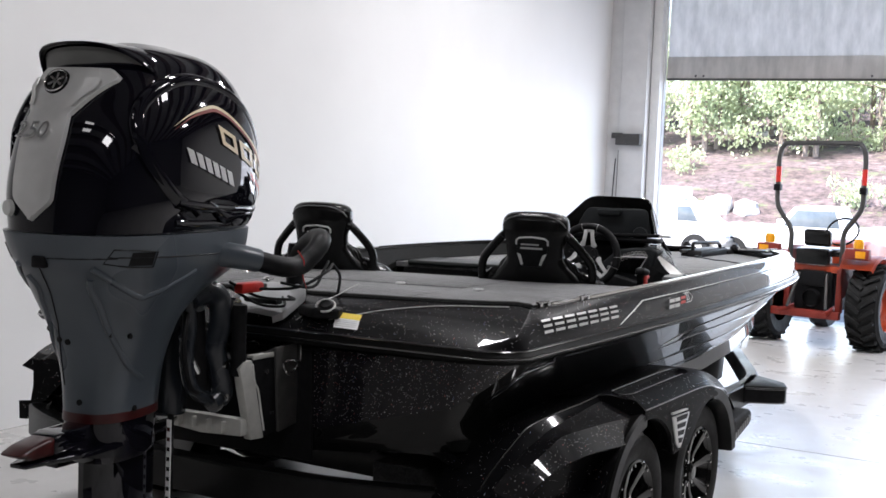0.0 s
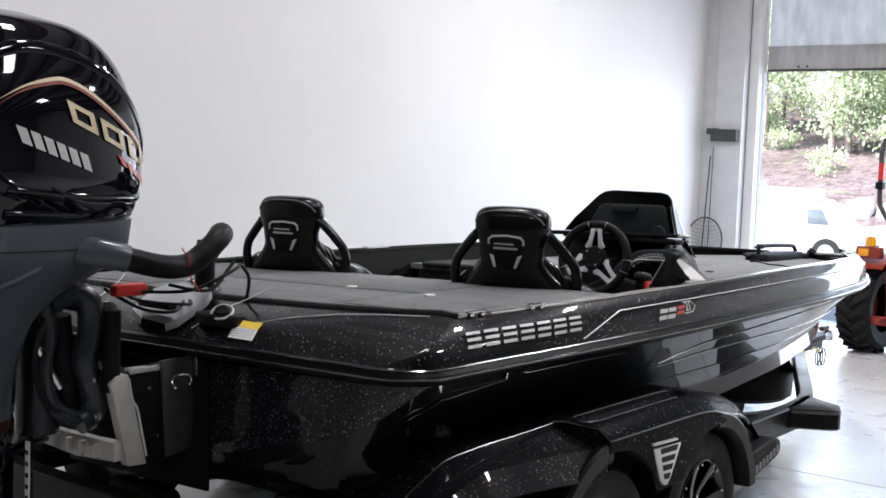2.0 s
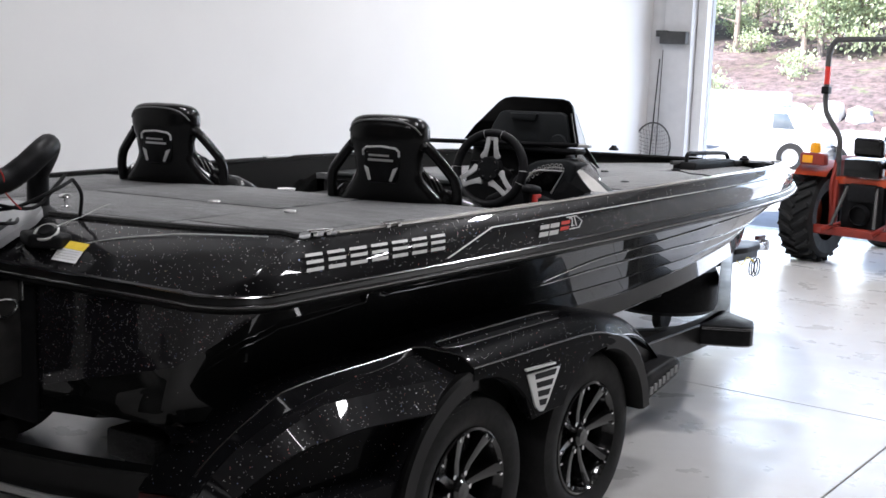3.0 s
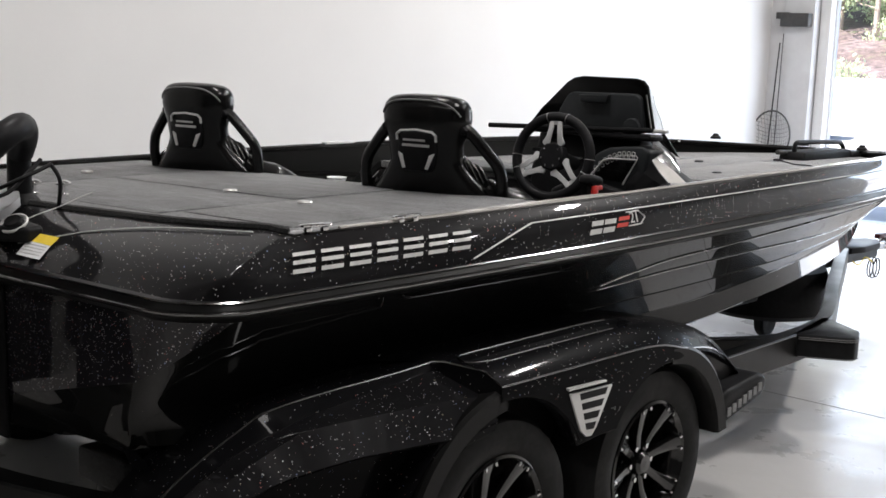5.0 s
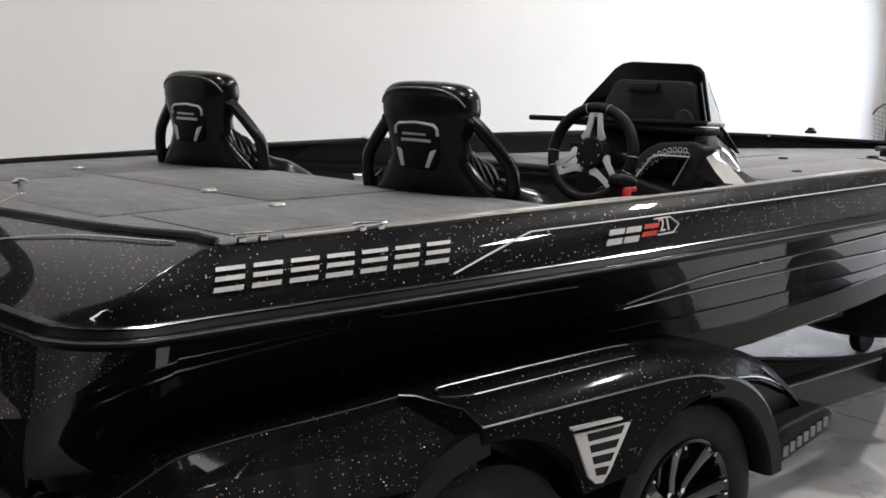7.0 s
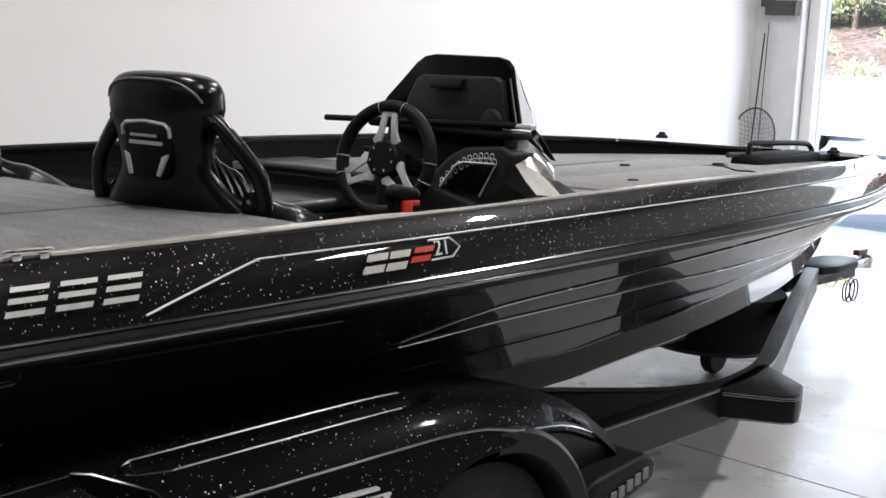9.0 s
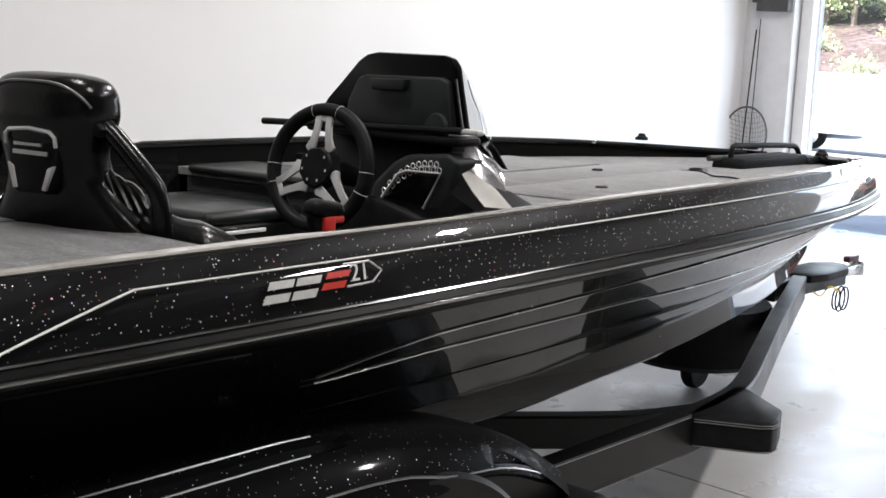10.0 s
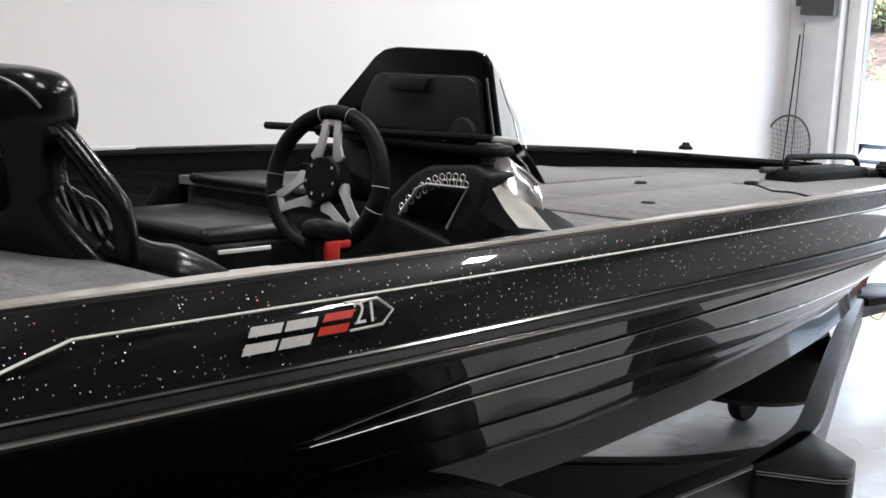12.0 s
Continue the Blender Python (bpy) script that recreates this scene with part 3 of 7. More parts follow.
# bright metal lines stand for the light caught on the upper two spray steps
for st in STRAKES[1:]:
    for sgn in (1, -1):
        pts = []
        for k in range(60):
            y = 1.72 + (5.9 - 1.72) * k / 59
            x, _, z = min(hull_row(y), key=lambda q: abs(q[2] - st(y) - 0.0006) - 0.001 * q[0])
            pts.append((sgn * (x + 0.0016), y, z + 0.0008))
        part("spray_highlight", tube(pts, 0.0019, 5), M_STEEL, boat, "thin metal line painting the highlight on a spray step")
part("transom", transom_mesh(True), M_STERN, boat, "black flake stern panels")
part("transom_band", transom_mesh(False), M_GEL, boat, "plain black band under the stern panels")
part("well_panel", box(-0.37, 0.37, 0.008, 0.02, 0.62, 1.05, 0.004), M_PLASTIC, boat, "dull black motor well panel")


def cap_mesh():
    rows = []
    fold_r, fold_g = Vector((1.2, 0.02, 1.098)), Vector((1.125, 0.37, 1.234))  # the stern corner closes to a crease above the rail
    for i, (r, g) in enumerate(zip(RUB, GUN)):
        row = []
        for v in (0, 0.06, 0.12, 0.2, 0.3, 0.4, 0.5, 0.6, 0.7, 0.8, 0.9, 0.96, 1.0):
            p = cap_between(r, g, v)
            if 61 <= i < 69:
                k = min(1.0, v / 0.42)
                q = fold_r.lerp(fold_g, v) + Vector((0.01, -0.01, 0.012)) * math.sin(math.pi * v)
                p = p.lerp(q, 0.95 * k * k * (3 - 2 * k) * (1 - max(0.0, v - 0.93) / 0.07))
            row.append(p)
        rows.append(row)
    return mirrored(loft(rows))


part("deck_cap", cap_mesh(), M_FLAKE, boat, "black metal-flake cap sloping down at the stern")


def rail_loop(line, prof):
    """Sweep a small profile (out, up) round the boat's plan."""
    pts = line + [Vector((-p.x, p.y, p.z)) for p in reversed(line[1:-1])]
    rows, n = [], len(pts)
    for i, p in enumerate(pts):
        d = pts[(i + 1) % n] - pts[i - 1]
        s = Vector((d.y, -d.x, 0)).normalized() * -1
        rows.append([p + s * o + Vector((0, 0, u)) for o, u in prof])
    return loft(rows, closed=True, loop=True)


part("rub_rail", rail_loop(RUB, [(-0.03, -0.04), (0.008, -0.04), (0.02, -0.028), (0.022, -0.01), (0.012, 0.004), (-0.01, 0.01), (-0.03, 0.005)]), M_RUB, boat, "black rubber rub rail")
# two added beads put the black rail's highlight lines into brighter metal
part("rail_highlight_bead", rail_loop(RUB, [(0.012, 0.003), (0.016, 0.006), (0.013, 0.0095), (0.008, 0.008)]), M_BEAD, boat, "thin bead whose metal stands for the rail's highlight line")
part("rail_highlight_bead", rail_loop(RUB, [(0.021, -0.024), (0.0255, -0.021), (0.0255, -0.017), (0.021, -0.014)]), M_BEAD, boat, "thin bead whose metal stands for the rail's highlight line")
part("deck_edge", rail_loop(GUN, [(0.0, -0.012), (0.003, 0.001), (-0.006, 0.005), (-0.05, 0.005), (-0.06, -0.003), (-0.06, -0.014)]), M_GEL, boat, "black deck edge moulding")
TRIMW = knots([(0.55, 0.012), (0.9, 0.022), (1.3, 0.036), (1.62, 0.038), (1.75, 0.008), (2.5, 0.006), (2.7, 0.03), (4.0, 0.032), (6.1, 0.03)])
for s in (1, -1):
    rows = []
    for k in range(91):
        y = 0.55 + 5.5 * k / 90
        p, w = Vector((s * (GUNX(y) - 0.004), y, GUNZ(y))), TRIMW(y)
        rows.append([p + Vector((0, 0, 0.003)), p + Vector((-s * 0.003, 0, 0.0085)), p + Vector((-s * w, 0, 0.0095)), p + Vector((-s * (w + 0.003), 0, 0.003))])
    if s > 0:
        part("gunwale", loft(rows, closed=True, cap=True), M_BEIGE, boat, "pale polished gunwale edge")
    else:  # same edge drawn dark on the far side, plus a white strip painting a highlight
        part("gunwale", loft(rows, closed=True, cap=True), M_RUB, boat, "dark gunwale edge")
        part("gunwale_highlight", box(-1.212, -1.168, 2.62, 2.82, 1.252, 1.266, 0.003), M_PAPER, boat, "white strip painting a highlight on the far gunwale")


def inner_x(y):
    return GUNX(max(0.4, y)) - 0.05


def deck(y0, y1, z, n=24, inset=0.0, thick=0.03, x_in=0.0):
    rows = []
    for i in range(n + 1):
        y = y0 + (y1 - y0) * i / n
        x = max(inner_x(y) - inset, 0.03)
        zz = z(y)
        rows.append([(-x, y, zz - thick), (-x, y, zz), (x, y, zz), (x, y, zz - thick)])
    return loft(rows, closed=True, cap=True)


REARZ = lambda y: 1.222 + 0.006 * min(1, y)
FRONTZ = lambda y: 1.155 - 0.012 * (y - 3)
part("rear_deck", deck(0.34, 1.5, REARZ), M_CARPET, boat, "worn grey carpet rear deck")
apron = [[(-x, STERNY(abs(x)) + 0.012, REARZ(0.3) - 0.02), (-x, STERNY(abs(x)) + 0.012, REARZ(0.3) + 0.002), (-x, 0.42, REARZ(0.4) + 0.002)] for x in [-1.05 + 2.1 * k / 30 for k in range(31)]]
part("rear_deck_apron", loft(apron), M_CARPET, boat, "grey carpet along the curved stern edge")
part("front_deck", deck(2.98, 6.08, FRONTZ), M_CARPETF, boat, "dark grey carpet bow deck")
for x0, x1, y0, y1 in ((-1.0, -0.52, 0.5, 1.42), (-0.5, 0.5, 0.42, 0.92), (-0.5, 0.5, 0.94, 1.42), (0.52, 1.0, 0.5, 1.42)):
    part("deck_lid", box(x0, x1, y0, y1, 1.2, REARZ(y0) + 0.004, 0.005, 2), M_CARPET, boat)
for x0, x1, y0, y1 in ((-0.75, -0.2, 3.3, 4.6), (-0.18, 0.18, 3.3, 4.9), (0.2, 0.75, 3.3, 4.6)):
    part("deck_lid", box(x0, x1, y0, y1, 1.05, FRONTZ(y1) + 0.022, 0.006, 2), M_CARPETF, boat)


def liner():
    """Cockpit tub and the inner faces below the gunwales."""
    rows = []
    for i in range(40):
        y = 1.5 + (2.98 - 1.5) * i / 39
        x = inner_x(y)
        rows.append([(-x, y, GUNZ(y)), (-x + 0.03, y, 1.0), (-x + 0.2, y, 0.78), (x - 0.2, y, 0.78), (x - 0.03, y, 1.0), (x, y, GUNZ(y))])
    return loft(rows)


part("cockpit_liner", liner(), M_GEL, boat, "gloss black cockpit tub")
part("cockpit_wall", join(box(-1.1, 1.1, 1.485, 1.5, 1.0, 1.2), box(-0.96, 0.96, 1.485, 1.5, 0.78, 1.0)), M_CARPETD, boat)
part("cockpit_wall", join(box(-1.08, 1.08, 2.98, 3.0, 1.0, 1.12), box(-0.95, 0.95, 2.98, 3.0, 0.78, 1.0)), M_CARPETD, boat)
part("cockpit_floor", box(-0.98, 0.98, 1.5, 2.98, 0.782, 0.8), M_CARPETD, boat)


def inner_strip(y0, y1, zlow):
    bm = bmesh.new()
    for s in (1, -1):
        rows = []
        for i in range(31):
            y = y0 + (y1 - y0) * i / 30
            x = max(inner_x(y), 0.0)
            rows.append([(s * x, y, GUNZ(y)), (s * (x - 0.012), y, zlow(y))])
        join(bm, loft(rows))
    return bm


part("inner_gunwale", inner_strip(2.9, 6.17, lambda y: FRONTZ(y) - 0.02), M_GEL, boat, "gloss black inner gunwale face")

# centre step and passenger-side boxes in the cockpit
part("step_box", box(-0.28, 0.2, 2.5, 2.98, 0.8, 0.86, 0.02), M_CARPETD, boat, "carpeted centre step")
part("step_pad", box(-0.3, 0.22, 2.46, 2.98, 0.86, 0.9, 0.018), M_PAD, boat)
for z, x0, x1 in ((0.882, -0.27, 0.19), (0.842, -0.2, 0.15)):
    part("step_strip", box(x0, x1, 2.452, 2.462, z - 0.005, z + 0.005, 0.002), M_CHROME, boat, "bright step trim")
part("storage_box", box(-0.96, -0.35, 2.55, 2.98, 0.8, 1.03, 0.03), M_PAD, boat, "dark padded storage box")
part("box_cushion", box(-0.97, -0.34, 2.53, 2.97, 1.02, 1.075, 0.026, 4), M_PAD, boat)
part("deck_cushion", box(-1.04, 0.17, 2.95, 3.28, 1.14, 1.172, 0.015, 3), M_PAD, boat, "dark padded lid at the front deck's edge")


part("box_side", box(-0.347, -0.335, 2.57, 2.97, 0.81, 1.015, 0.004), M_RIM, boat, "gloss black box side")
# white colour paints the lamp reflections onto these chrome strips
for z in (1.0, 0.935):
    part("trim_strip", box(-0.336, -0.328, 2.58, 2.78, z - 0.007, z + 0.007, 0.003), M_PAPER, boat, "trim strip in white that paints its lamp reflections")


def stripe(path, r=0.004):
    return tube(path, r, 6, flat=0.6)


for s in (1, -1):
    fl = lambda y, v: Vector((s * flank(y, v).x, y, flank(y, v).z))
    part("pinstripe", stripe([fl(0.95 + 0.27 * k / 6, 0.12 + 0.5 * k / 6) for k in range(7)] + [fl(1.22 + (5.98 - 1.22) * k / 50, 0.62) for k in range(1, 51)], 0.0035), M_DECALW, boat, "thin silver pinstripe")


def bars_decal(y0, y1, v0, v1, count, slant=0.03, rows=3, gap=0.2, side=1, mat=None, name="lettering_bar", fill=0.62):
    """Slanted blocks of plain bars that lie on the starboard flank."""
    bm = bmesh.new()
    w = (y1 - y0) / count
    for c in range(count):
        a, b = y0 + c * w, y0 + (c + 1 - gap) * w
        for k in range(rows):
            lo, hi = v0 + (v1 - v0) * k / rows, v0 + (v1 - v0) * (k + fill) / rows
            grid = []
            for j in range(4):
                t = j / 3
                line = []
                for v in (lo, (lo + hi) / 2, hi):
                    y = a + (b - a) * t + slant * (v - v0) / (v1 - v0)
                    line.append(flank(y, v, 0.0035))
                grid.append(line)
            join(bm, loft(grid))
    return part(name, bm, mat or M_DECALW, boat, "silver lettering drawn as plain bars")


bars_decal(0.325, 0.955, 0.3, 0.73, 7, gap=0.22, fill=0.46)
bars_decal(1.475, 1.61, 0.2, 0.52, 2, rows=2, gap=0.1)
bars_decal(1.618, 1.678, 0.26, 0.52, 1, rows=2, gap=0.0, mat=M_DECALR)


def flank_text(text, y, v, size):
    """Numerals laid on the starboard flank."""
    m = Matrix.Translation(flank(y, v, 0.006)) @ pose(0, 0, 0, 90, 0, 90) @ pose(0, 0, 0, -24, 0, 0)
    return letters(text, size, m, M_DECALW, boat, "numeral", 0.001, "silver numerals", 0.2)


flank_text("21", 1.694, 0.31, 0.052)
part("badge_outline", tube([flank(y, v, 0.004) for y, v in ((1.685, 0.26), (1.755, 0.27), (1.782, 0.4), (1.755, 0.55), (1.685, 0.55))], 0.0025, 5), M_DECALW, boat)
def stern_point(x, y, s=1, off=0.003):
    """A point on the sloping stern of the deck cap."""
    yr, zr = 0.01 - 0.075 * (1 - x / 1.05), 1.104 + 0.024 * (1 - x / 1.05)
    yg, zg = STERNY(min(x, 1.06)), 1.238 + 0.004 * (1 - x / 1.06)
    v = (y + 0.012 - yr) / (yg - yr)
    return Vector((s * x, y, zr + (zg - zr) * v + 0.013 * math.sin(math.pi * min(1, v)) + off))


# stern details of the boat
for s in (1, -1):
    # these pale lines paint the highlight along a dark moulded line
    for path in (((0.43, 0.03), (0.592, 0.122), (0.69, 0.171), (0.778, 0.213), (0.879, 0.253), (0.979, 0.292), (1.05, 0.325)), ((0.298, 0.002), (0.326, 0.108), (0.358, 0.2), (0.379, 0.25), (0.4, 0.28))):
        part("pinstripe", stripe(spline([stern_point(x, y, s) for x, y in path], 4), 0.003), M_DECALW, boat)
edge = [q + Vector((0, 0.014, 0.003)) for q in GUN[63:]]
# the dark carpet tone also paints the shadow line along this edge
part("carpet_roll", tube(edge + [Vector((-q.x, q.y, q.z)) for q in reversed(edge[:-1])], 0.013, 8), M_CARPETD, boat, "rolled carpet edge of the rear deck")


def cleat(x, y, z, turn=0):
    m = pose(x, y, z, 0, 0, turn)
    bm = box(-0.045, 0.045, -0.011, 0.011, 0.008, 0.016, 0.004)
    for k in (-0.025, 0.025):
        join(bm, box(k - 0.009, k + 0.009, -0.009, 0.009, -0.004, 0.016, 0.003))
    bmesh.ops.transform(bm, matrix=m, verts=bm.verts[:])
    return part("cleat", bm, M_CHROME, boat, "pop-up chrome cleat")


part("hull_line", tube([(RUBX(y) - 0.026, y, 1.062 - 0.012 * (y - 0.36)) for y in [0.36 + 0.55 * k / 12 for k in range(13)]], 0.001, 5), M_EDGE, boat, "thin bright line under the rail")
cleat(1.125, 0.47, 1.236, 80)
cleat(-1.125, 0.47, 1.236, 100)
cleat(1.16, 0.77, 1.238, 84)
cleat(-1.16, 0.77, 1.238, 96)
cleat(0.7, 5.25, 1.2, 62)
cleat(-0.7, 5.25, 1.2, 118)
for x, y in ((-0.175, 0.424), (-0.085, 0.477)):
    b = lathe([(0.0, 0.046), (0.014, 0.044), (0.025, 0.036), (0.025, 0.031), (0.008, 0.026), (0.008, 0.004), (0.018, 0.0)], (x, y, 1.231), "z", 16)
    part("deck_fitting", b, M_CHROME, boat, "chrome mushroom deck fitting")
for x, y in ((-0.74, 0.97), (0.18, 0.94), (0.61, 0.89)):
    part("lid_latch", lathe([(0.0, 0.004), (0.02, 0.004), (0.024, 0.0), (0.024, -0.004)], (x, y, REARZ(y) + 0.006), "z", 16), M_ALU, boat)
for x, y in ((-0.4, 3.7), (0.45, 3.7), (0.0, 4.3)):
    part("lid_latch", lathe([(0.0, 0.004), (0.02, 0.004), (0.024, 0.0), (0.024, -0.004)], (x, y, FRONTZ(4.6) + 0.024), "z", 16), M_DASH, boat)
lay = lambda x, y: stern_point(x, y, 1, 0.005)
part("warning_label", loft([[lay(0.44, 0.075), lay(0.55, 0.082)], [lay(0.452, 0.045), lay(0.56, 0.05)]]), M_YELLOW, boat, "yellow and white warning label")
part("label_text_panel", loft([[lay(0.4522, 0.0445), lay(0.5602, 0.0495)], [lay(0.475, -0.002), lay(0.58, 0.004)]]), M_PAPER, boat)
for k in range(4):
    t = 0.2 + 0.2 * k
    part("label_line", tube([lay(0.46 + 0.02 * t, 0.045 - 0.048 * t) + Vector((0, 0, 0.001)), lay(0.55 + 0.02 * t, 0.05 - 0.046 * t) + Vector((0, 0, 0.001))], 0.0007, 4), M_ALU, boat)

# ---- rigging at the stern ----
rig = thing("rigging_plate", (0.15, 0.15, 1.17), "white rigging plate with cable port on the stern deck", "rigging plate")
rows = []
for y, xa, xb in ((-0.045, 0.1, 0.22), (-0.02, 0.02, 0.25), (0.04, 0.0, 0.262), (0.1, -0.02, 0.262), (0.15, 0.0, 0.23), (0.175, 0.05, 0.18)):
    rows.append([stern_point(xa - 0.004, y, 1, -0.01)] + [stern_point(xa + (xb - xa) * k / 6, y, 1, 0.014) for k in range(7)] + [stern_point(xb + 0.004, y, 1, -0.01)])
part("plate", loft(rows), M_PLATE, rig)
part("cable_pad", box(0.08, 0.24, -0.05, -0.005, 1.194, 1.214, 0.008), M_PLASTIC, rig)
part("post", lathe([(0.06, 0.0), (0.055, 0.012), (0.036, 0.03), (0.034, 0.17), (0.03, 0.2), (0.0, 0.2)], (0.14, 0.2, 1.215), "z", 20), M_PLASTIC, rig, "black rigging tube")
port = thing("hose_port", (0.42, 0.03, 1.17), "round black thru-hull port with a pale ring", "hose port")
part("base", prism([(0.29, 0.02), (0.4, -0.025), (0.48, 0.03), (0.46, 0.09), (0.33, 0.11)], "z", 1.155, 1.197, 0.012, 3), M_PLASTIC, port)
m = pose(0.42, 0.025, 1.203, 32, 0, 25)
b = tube([(0.036 * math.cos(a), 0.036 * math.sin(a), 0) for a in [2 * math.pi * k / 24 for k in range(24)]], 0.0042, 8, closed=True)
bmesh.ops.transform(b, matrix=m, verts=b.verts[:])
part("ring", b, M_DECALW, port)
b = lathe([(0.0, 0.01), (0.022, 0.012), (0.028, 0.0)], (0, 0, 0), "z", 20)
bmesh.ops.transform(b, matrix=m, verts=b.verts[:])
part("plug", b, M_PLASTIC, port)

hose = thing("rigging_hose", (0.3, -0.1, 1.37), "ribbed black rigging hose from motor to stern deck", "hose")
line = spline([(0.1, -0.62, 1.43), (0.22, -0.5, 1.425), (0.34, -0.36, 1.4), (0.39, -0.22, 1.365), (0.38, -0.1, 1.36), (0.385, -0.03, 1.395), (0.38, 0.03, 1.435), (0.345, 0.085, 1.452), (0.275, 0.14, 1.445), (0.2, 0.185, 1.41), (0.145, 0.2, 1.36)], 10)
part("sleeve", tube(line, 0.038, 14, ends=[0.037 + 0.0012 * (k % 2) for k in range(len(line))]), M_PLASTIC, hose)
boot = line[:24]
part("boot", tube(boot, 0.043, 16, ends=[0.054 - 0.012 * k / len(boot) for k in range(len(boot))]), M_GREY, hose, "blue-grey moulded hose boot")
part("tie", tube(spline([(0.405, -0.14, 1.42), (0.42, -0.12, 1.38), (0.4, -0.1, 1.33), (0.36, -0.02, 1.27)], 5), 0.0022, 6), M_RED, hose, "red cable tie")
cables = thing("cables", (0.2, -0.1, 1.2), "tangle of thin black cables and a red connector", "cables", kind="stuff")
for pts in (((0.22, -0.3, 1.3), (0.26, -0.18, 1.24), (0.3, -0.02, 1.22), (0.2, 0.08, 1.215)), ((0.2, -0.28, 1.28), (0.24, -0.16, 1.21), (0.3, -0.08, 1.2), (0.18, 0.07, 1.21)), ((0.3, -0.1, 1.29), (0.36, 0.02, 1.27), (0.34, 0.12, 1.33), (0.33, 0.16, 1.36)), ((0.25, -0.2, 1.27), (0.33, -0.04, 1.27), (0.36, 0.1, 1.32), (0.33, 0.19, 1.345)), ((0.33, 0.19, 1.345), (0.36, 0.2, 1.3), (0.35, 0.2, 1.22))):
    part("cable", tube(spline(pts, 6), 0.006, 6), M_PLASTIC, cables)
part("connector", box(0.22, 0.265, -0.28, -0.15, 1.256, 1.296, 0.012, m=pose(0, 0, 0)), M_RED, cables, "red plug")
part("connector_end", box(0.228, 0.262, -0.16, -0.13, 1.264, 1.287, 0.006), M_DKMETAL, cables)

# ---- jack plate ----
jack = thing("jack_plate", (0, -0.1, 0.72), "aluminium and black hydraulic jack plate on the transom", "jack plate")
for s in (1, -1):
    part("channel", prism([(-0.325, 0.99), (-0.305, 1.015), (-0.255, 1.015), (-0.175, 0.71), (-0.25, 0.715)], "x", min(s * 0.262, s * 0.3), max(s * 0.262, s * 0.3), 0.006), M_CAST, jack, "pale cast aluminium slide")
    part("side_plate", prism([(-0.26, 1.02), (0.0, 1.05), (0.05, 1.05), (0.05, 0.76), (-0.17, 0.71)], "x", min(s * 0.272, s * 0.296), max(s * 0.272, s * 0.296), 0.005), M_PLASTIC, jack, "black side plate")
    b = tube([(s * 0.3, -0.06 + 0.03 * math.cos(a), 0.995 + 0.022 * math.sin(a)) for a in [2 * math.pi * k / 16 for k in range(16)]], 0.0035, 6, closed=True)
    part("badge_ring", b, M_DECALW, jack)
    for y, z in ((-0.17, 0.96), (-0.13, 0.8), (-0.02, 0.83), (-0.04, 0.9)):
        part("bolt", lathe([(0.0, 0.008), (0.008, 0.006), (0.009, 0.0)], (0.296 * s, y, z), "x", 10), M_STEEL, jack)
    part("edge_decal", tube(spline([(s * 0.301, -0.255, 1.0), (s * 0.301, -0.24, 0.93), (s * 0.301, -0.22, 0.9), (s * 0.301, -0.2, 0.82), (s * 0.301, -0.18, 0.74)], 4), 0.004, 5), M_DECALW, jack)
    part("strut", lathe([(0.0, 0.0), (0.026, 0.0), (0.028, 0.02), (0.028, 0.26), (0.0, 0.27)], (s * 0.27, -0.3, 0.96), "z", 14), M_PLASTIC, jack, "black hydraulic strut")
part("cross_plate", prism([(-0.24, 0.79), (0.29, 0.8), (0.29, 0.735), (0.1, 0.725), (-0.24, 0.74)], "y", -0.3, -0.26, 0.008), M_CAST, jack)
for k in range(7):
    part("rib", box(-0.21 + 0.07 * k, -0.2 + 0.07 * k, -0.325, -0.295, 0.742, 0.785, 0.003, 1), M_CAST, jack)
part("core", box(-0.21, 0.21, -0.2, 0.02, 0.76, 1.0, 0.02), M_PLASTIC, jack)
part("slide_cap", box(0.268, 0.3, -0.25, -0.12, 1.012, 1.03, 0.004), M_CAST, jack)
part("bracket_plate", prism([(-0.13, 1.045), (0.0, 1.05), (0.02, 0.74), (-0.1, 0.72)], "x", 0.296, 0.31, 0.004), M_DKMETAL, jack, "dark steel bracket plate")
part("clip", box(0.3, 0.33, 0.0, 0.035, 0.98, 1.06, 0.004), M_STEEL, jack)
part("shackle", tube([(0.318 + 0.008 * math.sin(2 * a), -0.05 + 0.04 * math.cos(a), 0.965 + 0.028 * math.sin(a)) for a in [2 * math.pi * k / 16 for k in range(16)]], 0.005, 6, closed=True), M_CHROME, jack, "chrome tie-down shackle")

clamp = thing("clamp_bracket", (0, -0.35, 0.85), "navy-black cast clamp bracket holding the motor", "bracket")
